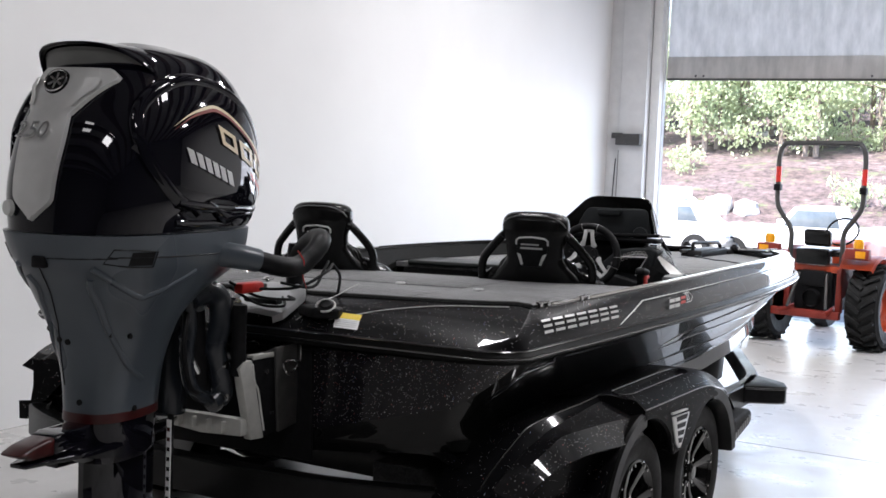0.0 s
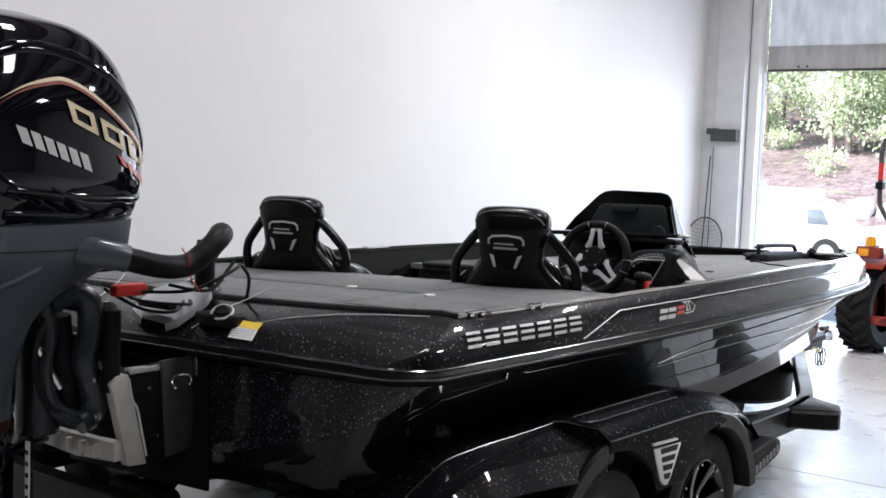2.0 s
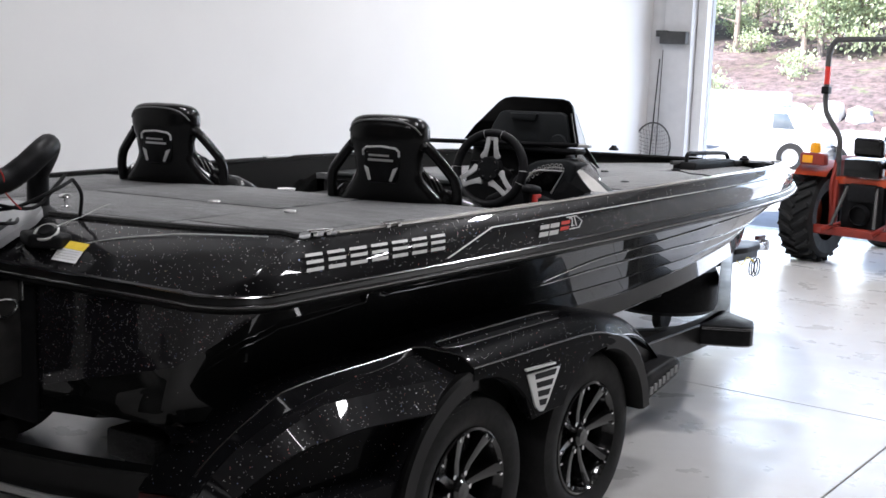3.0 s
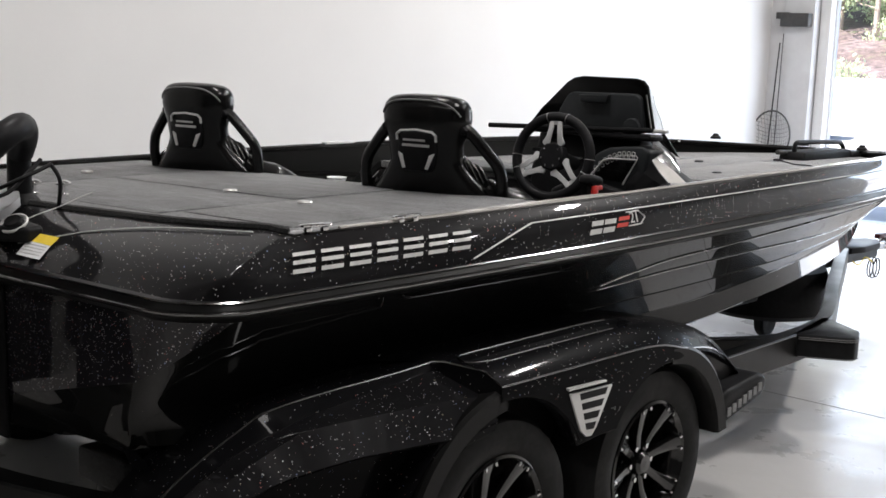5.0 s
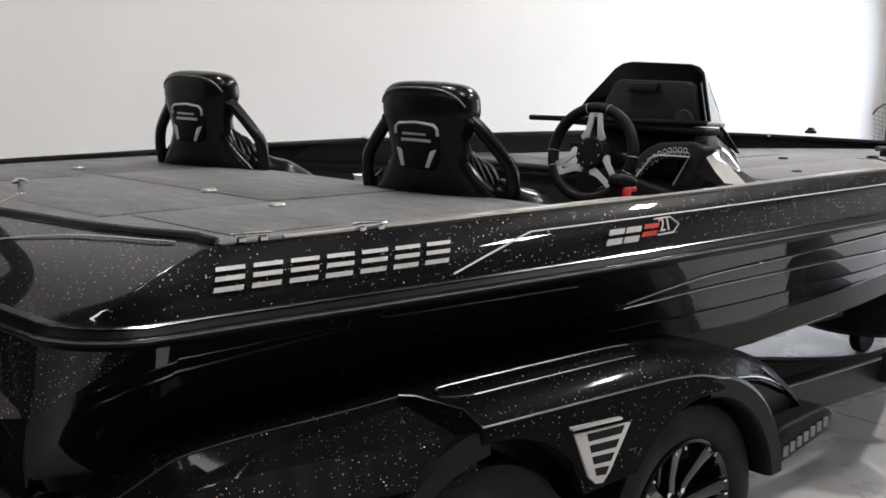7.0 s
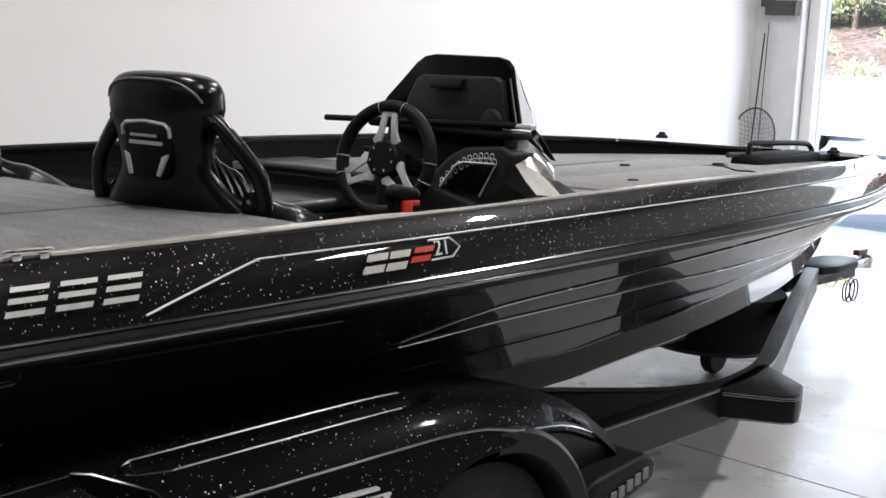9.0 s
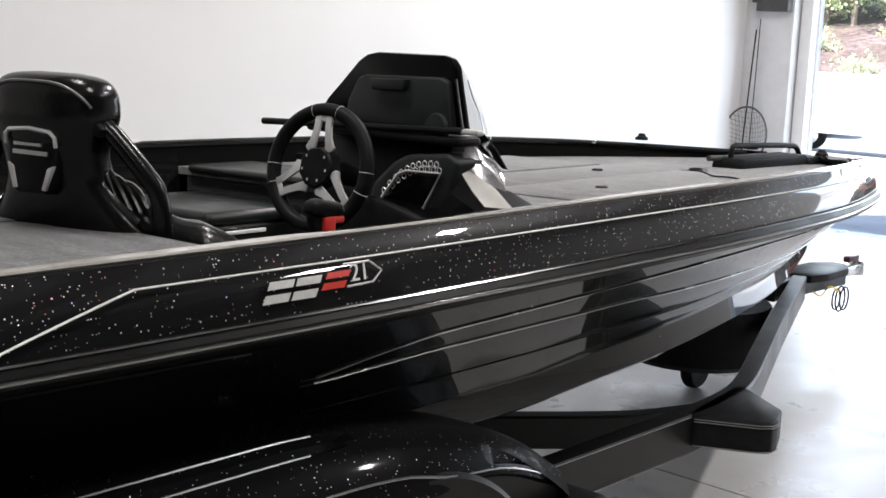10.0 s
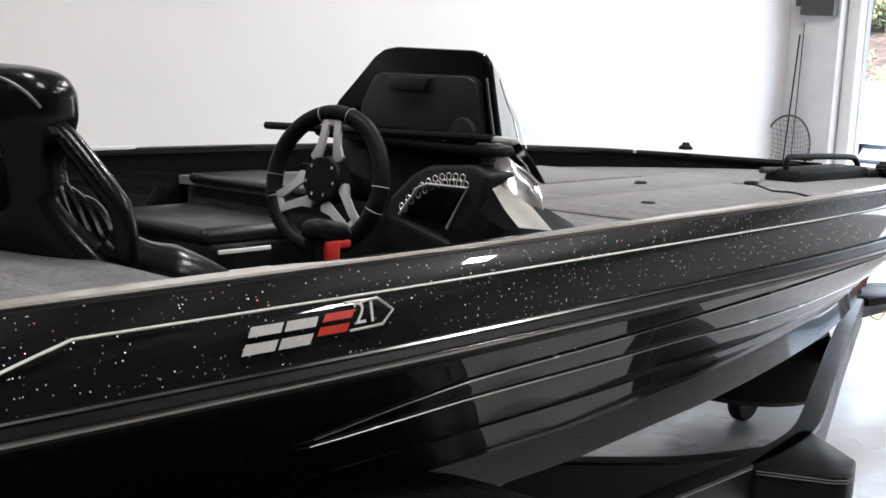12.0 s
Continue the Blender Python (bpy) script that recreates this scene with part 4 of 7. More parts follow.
for s in (1, -1):
    front = spline([(s * 0.2, -0.49, 1.25), (s * 0.205, -0.41, 1.275), (s * 0.21, -0.345, 1.24), (s * 0.21, -0.335, 1.15), (s * 0.205, -0.355, 1.06), (s * 0.205, -0.325, 0.97), (s * 0.205, -0.315, 0.89), (s * 0.2, -0.37, 0.86)], 6)
    part("clamp_arm", tube(front, 0.042, 14), M_CLAMP, clamp, "navy-black curved clamp arm")
    back = spline([(s * 0.19, -0.49, 1.25), (s * 0.19, -0.475, 1.15), (s * 0.19, -0.49, 1.05), (s * 0.19, -0.46, 0.93), (s * 0.195, -0.37, 0.87)], 6)
    part("clamp_arm", tube(back, 0.026, 12), M_CLAMP, clamp, "navy-black curved clamp arm")
    part("trim_cylinder", tube([(s * 0.15, -0.42, 1.2), (s * 0.15, -0.38, 0.9)], 0.045, 14), M_PLASTIC, clamp)
    for y, z in ((-0.31, 1.2), (-0.33, 0.88), (-0.34, 1.0)):
        part("bolt", lathe([(0.0, 0.014), (0.014, 0.012), (0.016, 0.0)], (s * 0.235, y, z), "x", 8), M_STEEL, clamp)
    part("trim_rod", tube([(s * 0.19, -0.52, 1.12), (s * 0.2, -0.44, 0.98)], 0.012, 8), M_STEEL, clamp)
    part("trim_hose", tube(spline([(s * 0.2, -0.5, 1.2), (s * 0.24, -0.56, 1.08), (s * 0.22, -0.5, 0.94), (s * 0.2, -0.4, 0.9)], 5), 0.01, 8), M_PLASTIC, clamp)
part("swivel", lathe([(0.0, 0.8), (0.07, 0.8), (0.075, 1.2), (0.06, 1.28), (0.0, 1.29)], (0, -0.38, 0), "z", 18), M_CLAMP, clamp)
part("tilt_tube", tube([(-0.26, -0.3, 1.22), (0.26, -0.3, 1.22)], 0.025, 12), M_STEEL, clamp)

# ---- outboard motor ----
MOTOR = pose(0, -0.35, 0, 0, 0, 10)
motor = new("outboard_motor")
motor.matrix_world = MOTOR @ pose(0, 0, 0.4)
tagged(motor, "large black and blue-grey outboard motor hung on the boat's transom", "outboard motor")
MD = Matrix.Translation((0, 0, -0.4))


def mpart(name, bm, mat, label="", angle=35, parent=None):
    bmesh.ops.transform(bm, matrix=MD, verts=bm.verts[:])
    return finish(name, bm, mat, parent or motor, label, angle)


C_AFT = knots([(1.5, -0.75), (1.62, -0.745), (1.8, -0.7), (1.93, -0.63), (2.03, -0.565), (2.095, -0.47), (2.13, -0.34)])
C_FWD = knots([(1.5, 0.225), (1.62, 0.25), (1.75, 0.25), (1.85, 0.23), (1.94, 0.195), (2.03, 0.13), (2.095, 0.03), (2.13, -0.12)])
C_B = knots([(1.5, 0.285), (1.62, 0.305), (1.8, 0.3), (1.93, 0.275), (2.03, 0.23), (2.095, 0.16), (2.13, 0.05)])
C_N = 2.8


def cowl_at(z, a, grow=0.0):
    lc, ha, hb = (C_AFT(z) + C_FWD(z)) / 2, (C_FWD(z) - C_AFT(z)) / 2 + grow, C_B(z) + grow
    c, s = math.cos(a), math.sin(a)
    e = 2 / C_N
    return Vector((hb * math.copysign(abs(s) ** e, s), lc + ha * math.copysign(abs(c) ** e, c), z))


def cowl_side(l, z, off=0.0):
    lc, ha, hb = (C_AFT(z) + C_FWD(z)) / 2, (C_FWD(z) - C_AFT(z)) / 2, C_B(z)
    k = min(abs((l - lc) / ha), 0.999)
    return Vector((hb * (1 - k ** C_N) ** (1 / C_N) + off, l, z))


cowl = mpart("cowling", loft([[cowl_at(z, 2 * math.pi * j / 64) for j in range(64)] for z in [1.5 + 0.63 * (1 - (1 - i / 28) ** 1.7) for i in range(29)]], closed=True, cap=True), M_COWL, "gloss black engine cowling", 50)


def side_patch(outline, off, mat, name, n=10, s=1, label=""):
    """A raised panel that follows the cowl's flank: outline of lower and upper edges as (l, z low, z high)."""
    rows = []
    for l, z0, z1 in outline:
        rows.append([Vector((s * q.x, q.y, q.z)) for q in [cowl_side(l, z0 + (z1 - z0) * k / n, off * math.sin(math.pi * (0.08 + 0.84 * k / n)) ** 0.4) for k in range(n + 1)]])
    return mpart(name, loft(rows), mat, label, 40, cowl)


for s in (1, -1):
    # large raised scoop panel
    lz = [(-0.62, 1.8, 1.815), (-0.58, 1.7, 1.9), (-0.48, 1.63, 1.955), (-0.34, 1.59, 1.99), (-0.2, 1.57, 1.985), (-0.05, 1.56, 1.94), (0.07, 1.56, 1.86), (0.15, 1.565, 1.78), (0.2, 1.58, 1.69)]
    fine = [tuple(p) for p in spline([Vector(q) for q in lz], 5)]
    side_patch(fine, 0.02, M_COWL, "side_scoop", s=s, label="raised gloss black side panel")
    # lower flare of the cowl
    side_patch([tuple(p) for p in spline([Vector(q) for q in ((-0.3, 1.6, 1.61), (-0.15, 1.52, 1.58), (0.05, 1.515, 1.57), (0.2, 1.52, 1.565))], 5)], 0.018, M_COWL, "lower_lip", 6, s)
    # raised rim round the panel, the ledge under it and the slanting rear crease
    for nm, r, off, pts in (("panel_rim", 0.03, -0.013, ((-0.4, 1.595), (-0.46, 1.62), (-0.52, 1.68), (-0.565, 1.755), (-0.585, 1.83), (-0.55, 1.905), (-0.47, 1.965), (-0.35, 2.0), (-0.2, 1.995), (-0.06, 1.955), (0.06, 1.88), (0.14, 1.79), (0.19, 1.7))),
                            ("panel_ledge", 0.022, -0.004, ((-0.46, 1.605), (-0.3, 1.588), (-0.1, 1.575), (0.08, 1.57), (0.2, 1.578))),
                            ("skirt_crease", 0.02, -0.012, ((-0.45, 1.535), (-0.3, 1.528), (-0.1, 1.522), (0.1, 1.522), (0.2, 1.525))),
                            ("crease", 0.026, -0.016, ((-0.6, 1.79), (-0.57, 1.76), (-0.53, 1.72), (-0.43, 1.63), (-0.33, 1.57)))):
        path = spline([Vector((0, l, z)) for l, z in pts], 5)
        mpart(nm, tube([Vector((s * q.x, q.y, q.z)) for q in [cowl_side(p.y, p.z, off) for p in path]], r, 12), M_COWL, parent=cowl)
    # gold and red sweep
    for off, mat, nm in ((0.0, M_DECALG, "gold_stripe"), (-0.0105, M_TRED, "red_stripe")):
        pts = spline([Vector((-0.485, 1.85, 0)), Vector((-0.4, 1.892, 0)), Vector((-0.3, 1.918, 0)), Vector((-0.235, 1.921, 0)), Vector((-0.15, 1.893, 0)), Vector((-0.03, 1.825, 0)), Vector((0.1, 1.745, 0)), Vector((0.18, 1.68, 0))], 6)
        rows = []
        for k, p in enumerate(pts):
            w = 0.0058 * min(1, k / 12 + 0.05)
            a, b = cowl_side(p.x, p.y + off - w, 0.0245), cowl_side(p.x, p.y + off + w, 0.0245)
            rows.append([Vector((s * a.x, a.y, a.z)), Vector((s * b.x, b.y, b.z))])
        mpart(nm, loft(rows), mat, parent=cowl)
    # lettering as plain slanted bars
    def blocks(l0, l1, z0, drop, h, count, mat, nm, hollow):
        bm = bmesh.new()
        w = (l1 - l0) / count
        for c in range(count):
            la = l0 + c * w
            za = z0 - drop * (c / count)
            segs = [(0, 0.75, 0, 1)] if not hollow else [(0, 0.8, 0, 0.25), (0, 0.8, 0.75, 1), (0, 0.18, 0, 1), (0.62, 0.8, 0, 1)]
            for u0, u1, v0, v1 in segs:
                grid = []
                for u in (u0, u1):
                    line = []
                    for v in (v0, (v0 + v1) / 2, v1):
                        l = la + w * u - 0.02 * v + 0.01
                        z = za - drop / count * u + h * v
                        q = cowl_side(l, z, 0.0255)
                        line.append(Vector((s * q.x, q.y, q.z)))
                    grid.append(line)
                join(bm, loft(grid))
        return mpart(nm, bm, mat, "lettering drawn as plain bars", parent=cowl)
    blocks(-0.43, -0.15, 1.735, 0.085, 0.05, 6, M_DECALW, "small_lettering", False)
    blocks(-0.24, 0.16, 1.8, 0.14, 0.065, 3, M_DECALG, "large_lettering", True)
    blocks(-0.02, 0.17, 1.68, 0.08, 0.028, 4, M_DECALR, "red_lettering", False)

# silver rear panel: a narrow pointed blade that opens into an angular plate round the emblem
def cowl_back(x, z, off=0.0):
    lc, ha, hb = (C_AFT(z) + C_FWD(z)) / 2, (C_FWD(z) - C_AFT(z)) / 2, C_B(z)
    k = min(abs(x / hb), 0.985)
    return Vector((x, lc - ha * (1 - k ** C_N) ** (1 / C_N) - off, z + off * 0.4))


PX = -0.045
HALF = knots([(1.533, 0.004), (1.56, 0.035), (1.605, 0.08), (1.7, 0.086), (1.8, 0.09), (1.868, 0.082)])
rows = []
for i in range(25):
    z = 1.533 + 0.337 * i / 24
    h = HALF(z)
    rows.append([cowl_back(PX - h, z, 0.004), cowl_back(PX - h + 0.004, z, 0.018)] + [cowl_back(PX + h * k, z, 0.021) for k in (-0.6, -0.2, 0.2, 0.6)] + [cowl_back(PX + h - 0.004, z, 0.018), cowl_back(PX + h, z, 0.004)])
rear = mpart("rear_panel", loft(rows), M_SILVER, "silver rear blade panel", 25, cowl)
WIDE = knots([(1.868, 0.085), (1.9, 0.11), (1.93, 0.135), (1.965, 0.17), (1.99, 0.195), (2.02, 0.16)])
rows = []
for i in range(13):
    z = 1.868 + 0.152 * i / 12
    h = WIDE(z)
    rows.append([cowl_back(PX - h, z, 0.003), cowl_back(PX - h + 0.006, z, 0.015)] + [cowl_back(PX + h * k, z, 0.018) for k in (-0.6, -0.25, 0.25, 0.6)] + [cowl_back(PX + h - 0.006, z, 0.015), cowl_back(PX + h, z, 0.003)])
mpart("emblem_plate", loft(rows), M_SILVER, "angular silver plate round the emblem", 25, cowl)
for q in (-1, 1):
    mpart("plate_facet", loft([[cowl_back(PX + q * a, z, 0.022) for a in (0.075, 0.1)] for z in (1.895, 1.915)] + [[cowl_back(PX + q * a, z, 0.026) for a in (0.1, 0.15)] for z in (1.955, 1.985)]), M_SILVER, parent=cowl)
mpart("plate_notch", prism([(-0.05, 0.0), (-0.03, -0.018), (0.03, -0.018), (0.05, 0.0), (0.04, 0.006), (-0.04, 0.006)], "z", 0.0, 0.006, 0.002), M_SILVER, parent=cowl).matrix_local = pose(PX - 0.005, cowl_back(PX, 1.905).y - 0.02, 1.905 - 0.4, 62, 0, 0)
# standing grey wall under a thin black arch that runs forward into the cowl's top
ARCH = [Vector((x, -l, z)) for x, l, z in ((-0.215, 0.475, 2.0), (-0.213, 0.5, 2.045), (-0.19, 0.535, 2.082), (-0.14, 0.56, 2.1), (-0.06, 0.575, 2.108), (0.03, 0.572, 2.108), (0.1, 0.555, 2.098), (0.15, 0.525, 2.075), (0.19, 0.485, 2.04), (0.215, 0.44, 2.0))]
ARCH = spline(ARCH, 5)
rows = [[p + Vector((-p.x * 0.02, 0.02, -0.012)) for p in ARCH], [Vector((p.x * 0.96, p.y + 0.035 - 0.012 * (p.z - 2.0) / 0.1, min(p.z - 0.012, 2.0 + (p.z - 2.0) * 0.2))) for p in ARCH]]
mpart("intake_panel", loft(rows), M_INTAKE, "warm grey recess under the hood", 30, cowl)
rows = []
for k, (dy, shrink, drop) in enumerate(((0.016, 0.985, -0.008), (-0.004, 0.99, -0.007), (-0.009, 1.0, -0.002), (-0.006, 1.005, 0.003), (0.012, 1.005, 0.005), (0.08, 1.0, 0.008), (0.16, 0.95, 0.01), (0.25, 0.86, 0.004), (0.36, 0.7, -0.03))):
    rows.append([Vector((p.x * shrink, p.y + dy, p.z + drop)) for p in ARCH])
mpart("top_hood", loft(rows), M_COWL, "black hood over the air intake", 40, cowl)
m = pose(PX - 0.012, cowl_back(PX, 1.972).y - 0.016, 1.978, 60, 0, 0)
b = lathe([(0.0, 0.006), (0.03, 0.006), (0.034, 0.01), (0.043, 0.01), (0.046, 0.0)], (0, 0, 0), "z", 28)
bmesh.ops.transform(b, matrix=m, verts=b.verts[:])
mpart("emblem", b, M_PLASTIC, "round dark emblem", parent=cowl)
for k in range(3):
    b = box(-0.004, 0.004, -0.03, 0.03, 0.006, 0.01, 0.001, 1, m=m @ pose(0, 0, 0, 0, 0, 60 * k))
    mpart("emblem_bar", b, M_CHROME, parent=cowl)
b = tube([(0.04 * math.cos(a), 0.04 * math.sin(a), 0.01) for a in [2 * math.pi * k / 28 for k in range(28)]], 0.003, 6, closed=True)
bmesh.ops.transform(b, matrix=m, verts=b.verts[:])
mpart("emblem_ring", b, M_CHROME, parent=cowl)
letters("250", 0.08, MD @ pose(PX - 0.085, cowl_back(PX, 1.795).y - 0.032, 1.797, 66, 0, -1), M_CHROME, cowl, "numerals", 0.004, "bright metal horsepower numerals", 0.15)
m = pose(-0.143, -0.735, 1.572, 90, 0, -18)
b = lathe([(0.0, 0.012), (0.024, 0.012), (0.027, 0.0)], (0, 0, 0), "z", 20)
bmesh.ops.transform(b, matrix=m, verts=b.verts[:])
mpart("small_emblem", b, M_SILVER, parent=cowl)

M_AFT = knots([(0.86, -0.56), (1.0, -0.555), (1.15, -0.575), (1.3, -0.645), (1.42, -0.735), (1.5, -0.765)])
M_FWD = knots([(0.86, -0.2), (1.0, -0.2), (1.18, -0.17), (1.28, -0.05), (1.34, 0.12), (1.4, 0.22), (1.5, 0.235)])
M_B = knots([(0.86, 0.115), (1.0, 0.135), (1.15, 0.18), (1.3, 0.245), (1.42, 0.29), (1.5, 0.3)])


def mid_at(z, a):
    lc, ha, hb = (M_AFT(z) + M_FWD(z)) / 2, (M_FWD(z) - M_AFT(z)) / 2, M_B(z)
    c, s = math.cos(a), math.sin(a)
    e = 2 / 2.8
    return Vector((hb * math.copysign(abs(s) ** e, s), lc + ha * math.copysign(abs(c) ** e, c), z))


def mid_side(l, z, off=0.0):
    lc, ha, hb = (M_AFT(z) + M_FWD(z)) / 2, (M_FWD(z) - M_AFT(z)) / 2, M_B(z)
    k = min(abs((l - lc) / ha), 0.995)
    return Vector((hb * (1 - k ** 2.8) ** (1 / 2.8) + off, l, z))


apron = mpart("apron", loft([[mid_at(0.88 + 0.618 * i / 24, 2 * math.pi * j / 48) for j in range(48)] for i in range(25)], closed=True, cap=True), M_GREY, "satin blue-grey engine apron", 50)
for s in (1, -1):
    flip = lambda q: Vector((s * q.x, q.y, q.z))
    mpart("seam", tube([flip(mid_side(-0.68 + 0.62 * k / 16, 1.43 - 0.012 * k / 16, 0.0005)) for k in range(17)], 0.002, 4), M_PLASTIC, parent=apron)
    mpart("latch", loft([[flip(mid_side(l, z, 0.002)) for z in (1.402, 1.445)] for l in (-0.622, -0.6, -0.57, -0.54)]), M_PLASTIC, parent=apron)
    mpart("latch_frame", tube([flip(mid_side(l, z, 0.002)) for l, z in ((-0.685, 1.41), (-0.675, 1.455), (-0.6, 1.452), (-0.53, 1.446), (-0.535, 1.395), (-0.62, 1.398))], 0.0025, 4, closed=True), M_PLASTIC, parent=apron)
    # raised chevron creases
    for pts in (((-0.692, 1.395), (-0.62, 1.345), (-0.535, 1.295), (-0.5, 1.3), (-0.433, 1.32), (-0.3, 1.37)), ((-0.67, 1.357), (-0.6, 1.25), (-0.543, 1.146), (-0.486, 1.062), (-0.4, 1.0))):
        path = spline([Vector((0, l, z)) for l, z in pts], 6)
        mpart("crease", tube([flip(mid_side(p.y, p.z, -0.0075)) for p in path], 0.012, 12), M_GREY, parent=apron)
    for l, z in ((-0.51, 1.16), (-0.555, 1.165), (-0.42, 0.9)):
        q = flip(mid_side(l, z, 0.0))
        mpart("screw", lathe([(0.0, 0.004 * s), (0.01, 0.004 * s), (0.011, -0.004 * s)], q, "x", 10), M_PLASTIC, parent=apron)


def mid_back(x, z, off=0.0):
    lc, ha, hb = (M_AFT(z) + M_FWD(z)) / 2, (M_FWD(z) - M_AFT(z)) / 2, M_B(z)
    return Vector((x, lc - ha * (1 - min(abs(x / hb), 0.98) ** 2.8) ** (1 / 2.8) - off, z))


q = mid_back(-0.03, 1.407)
mpart("rear_grip", box(-0.026, 0.026, -0.016, 0.012, -0.02, 0.02, 0.008, 3, m=Matrix.Translation(q)), M_PLASTIC, "black tilt grip", parent=apron)
mpart("rear_seam", tube([mid_back(x, z, 0.0005) for x, z in ((-0.045, 1.385), (-0.055, 1.3), (-0.07, 1.19), (-0.082, 1.06), (-0.07, 0.98))], 0.0022, 4), M_PLASTIC, parent=apron)
mpart("cross_seam", tube([mid_back(x, 1.42 + 0.03 * x, 0.0005) for x in (0.0, 0.06, 0.12, 0.17, 0.21)], 0.0022, 4), M_PLASTIC, parent=apron)
for x, z in ((-0.04, 1.13), (0.0, 0.93), (-0.075, 1.135)):
    q = mid_back(x, z)
    mpart("rear_screw", lathe([(0.0, -0.004), (0.01, -0.004), (0.011, 0.004)], q, "y", 10), M_PLASTIC, parent=apron)


def ring(z, grow=0.0):
    return [Vector((q.x * (1 + grow), (q.y + 0.365) * (1 + grow) - 0.365, z)) for q in [mid_at(0.88, 2 * math.pi * k / 48) for k in range(48)]]


leg = join(loft([ring(0.864, -0.02), ring(0.745, -0.03), ring(0.72, -0.15)], closed=True, cap=True), loft([[(0.07 * math.copysign(abs(math.sin(a)) ** 0.8, math.sin(a)), -0.34 + 0.19 * math.cos(a), z) for a in [2 * math.pi * k / 20 for k in range(20)]] for z in (0.42, 0.79)], closed=True, cap=True))
mpart("leg", leg, M_COWL, "gloss black gearcase leg")
mpart("stripe", loft([ring(0.894, 0.012), ring(0.862, 0.018)], closed=True), M_LENSR, "thin dark red stripe")
mpart("vent_plate", prism([(-0.03, -0.86), (0.03, -0.86), (0.09, -0.66), (0.11, -0.5), (0.1, -0.2), (0.04, -0.02), (-0.04, -0.02), (-0.1, -0.2), (-0.11, -0.5), (-0.09, -0.66)], "z", 0.775, 0.79, 0.005), M_COWL)
mpart("tail_fairing", prism([(-0.5, 0.775), (-0.5, 0.862), (-0.7, 0.862), (-0.74, 0.858), (-0.74, 0.79)], "x", -0.05, 0.05, 0.012, 3), M_COWL)
mpart("tail_tip", prism([(-0.735, 0.795), (-0.735, 0.857), (-0.84, 0.845), (-0.9, 0.825), (-0.84, 0.8)], "x", -0.046, 0.046, 0.012, 3), M_LENSR, "dark red tail tip")
mpart("gearcase", lathe([(0.004, 0.14), (0.035, 0.06), (0.058, -0.08), (0.062, -0.35), (0.05, -0.58), (0.03, -0.62)], (0, 0, 0.42), "y", 20, True), M_COWL)
mpart("skeg", prism([(-0.08, 0.4), (-0.45, 0.4), (-0.5, 0.2), (-0.36, 0.19)], "x", -0.008, 0.008, 0.003), M_COWL)
prop = mpart("propeller", lathe([(0.045, -0.6), (0.06, -0.64), (0.062, -0.76), (0.05, -0.79), (0.0, -0.79)], (0, 0, 0.42), "y", 18), M_STEEL, "polished steel propeller")
for k in range(3):
    rows = []
    for i in range(7):
        r = 0.055 + 0.135 * i / 6
        w = 0.09 * math.sin(math.pi * (0.25 + 0.72 * i / 6))
        tw = radians(38 - 12 * i / 6)
        rows.append([(u * w * math.cos(tw), -0.7 + u * w * math.sin(tw) + 0.02 * u * u, r) for u in (-1, -0.4, 0.2, 1)])
    b = loft(rows)
    bmesh.ops.solidify(b, geom=b.faces[:], thickness=0.005)
    bmesh.ops.transform(b, matrix=Matrix.Translation((0, 0, 0.42)) @ pose(0, 0, 0, 0, 120 * k + 20, 0), verts=b.verts[:])
    mpart("blade", b, M_STEEL, parent=prop)

gauge = thing("depth_gauge_strip", (0.16, -0.5, 0.55), "white measuring strip on a black rod under the motor", "gauge strip")
part("rod", box(0.115, 0.14, -0.5, -0.49, 0.4, 0.83, 0.002), M_PLASTIC, gauge)
part("strip", box(0.117, 0.138, -0.504, -0.5005, 0.46, 0.81), M_PAPER, gauge)
for k in range(9):
    part("mark", box(0.121, 0.134, -0.506, -0.5042, 0.48 + 0.036 * k, 0.494 + 0.036 * k), M_LENSR if k > 6 else M_PLASTIC, gauge)

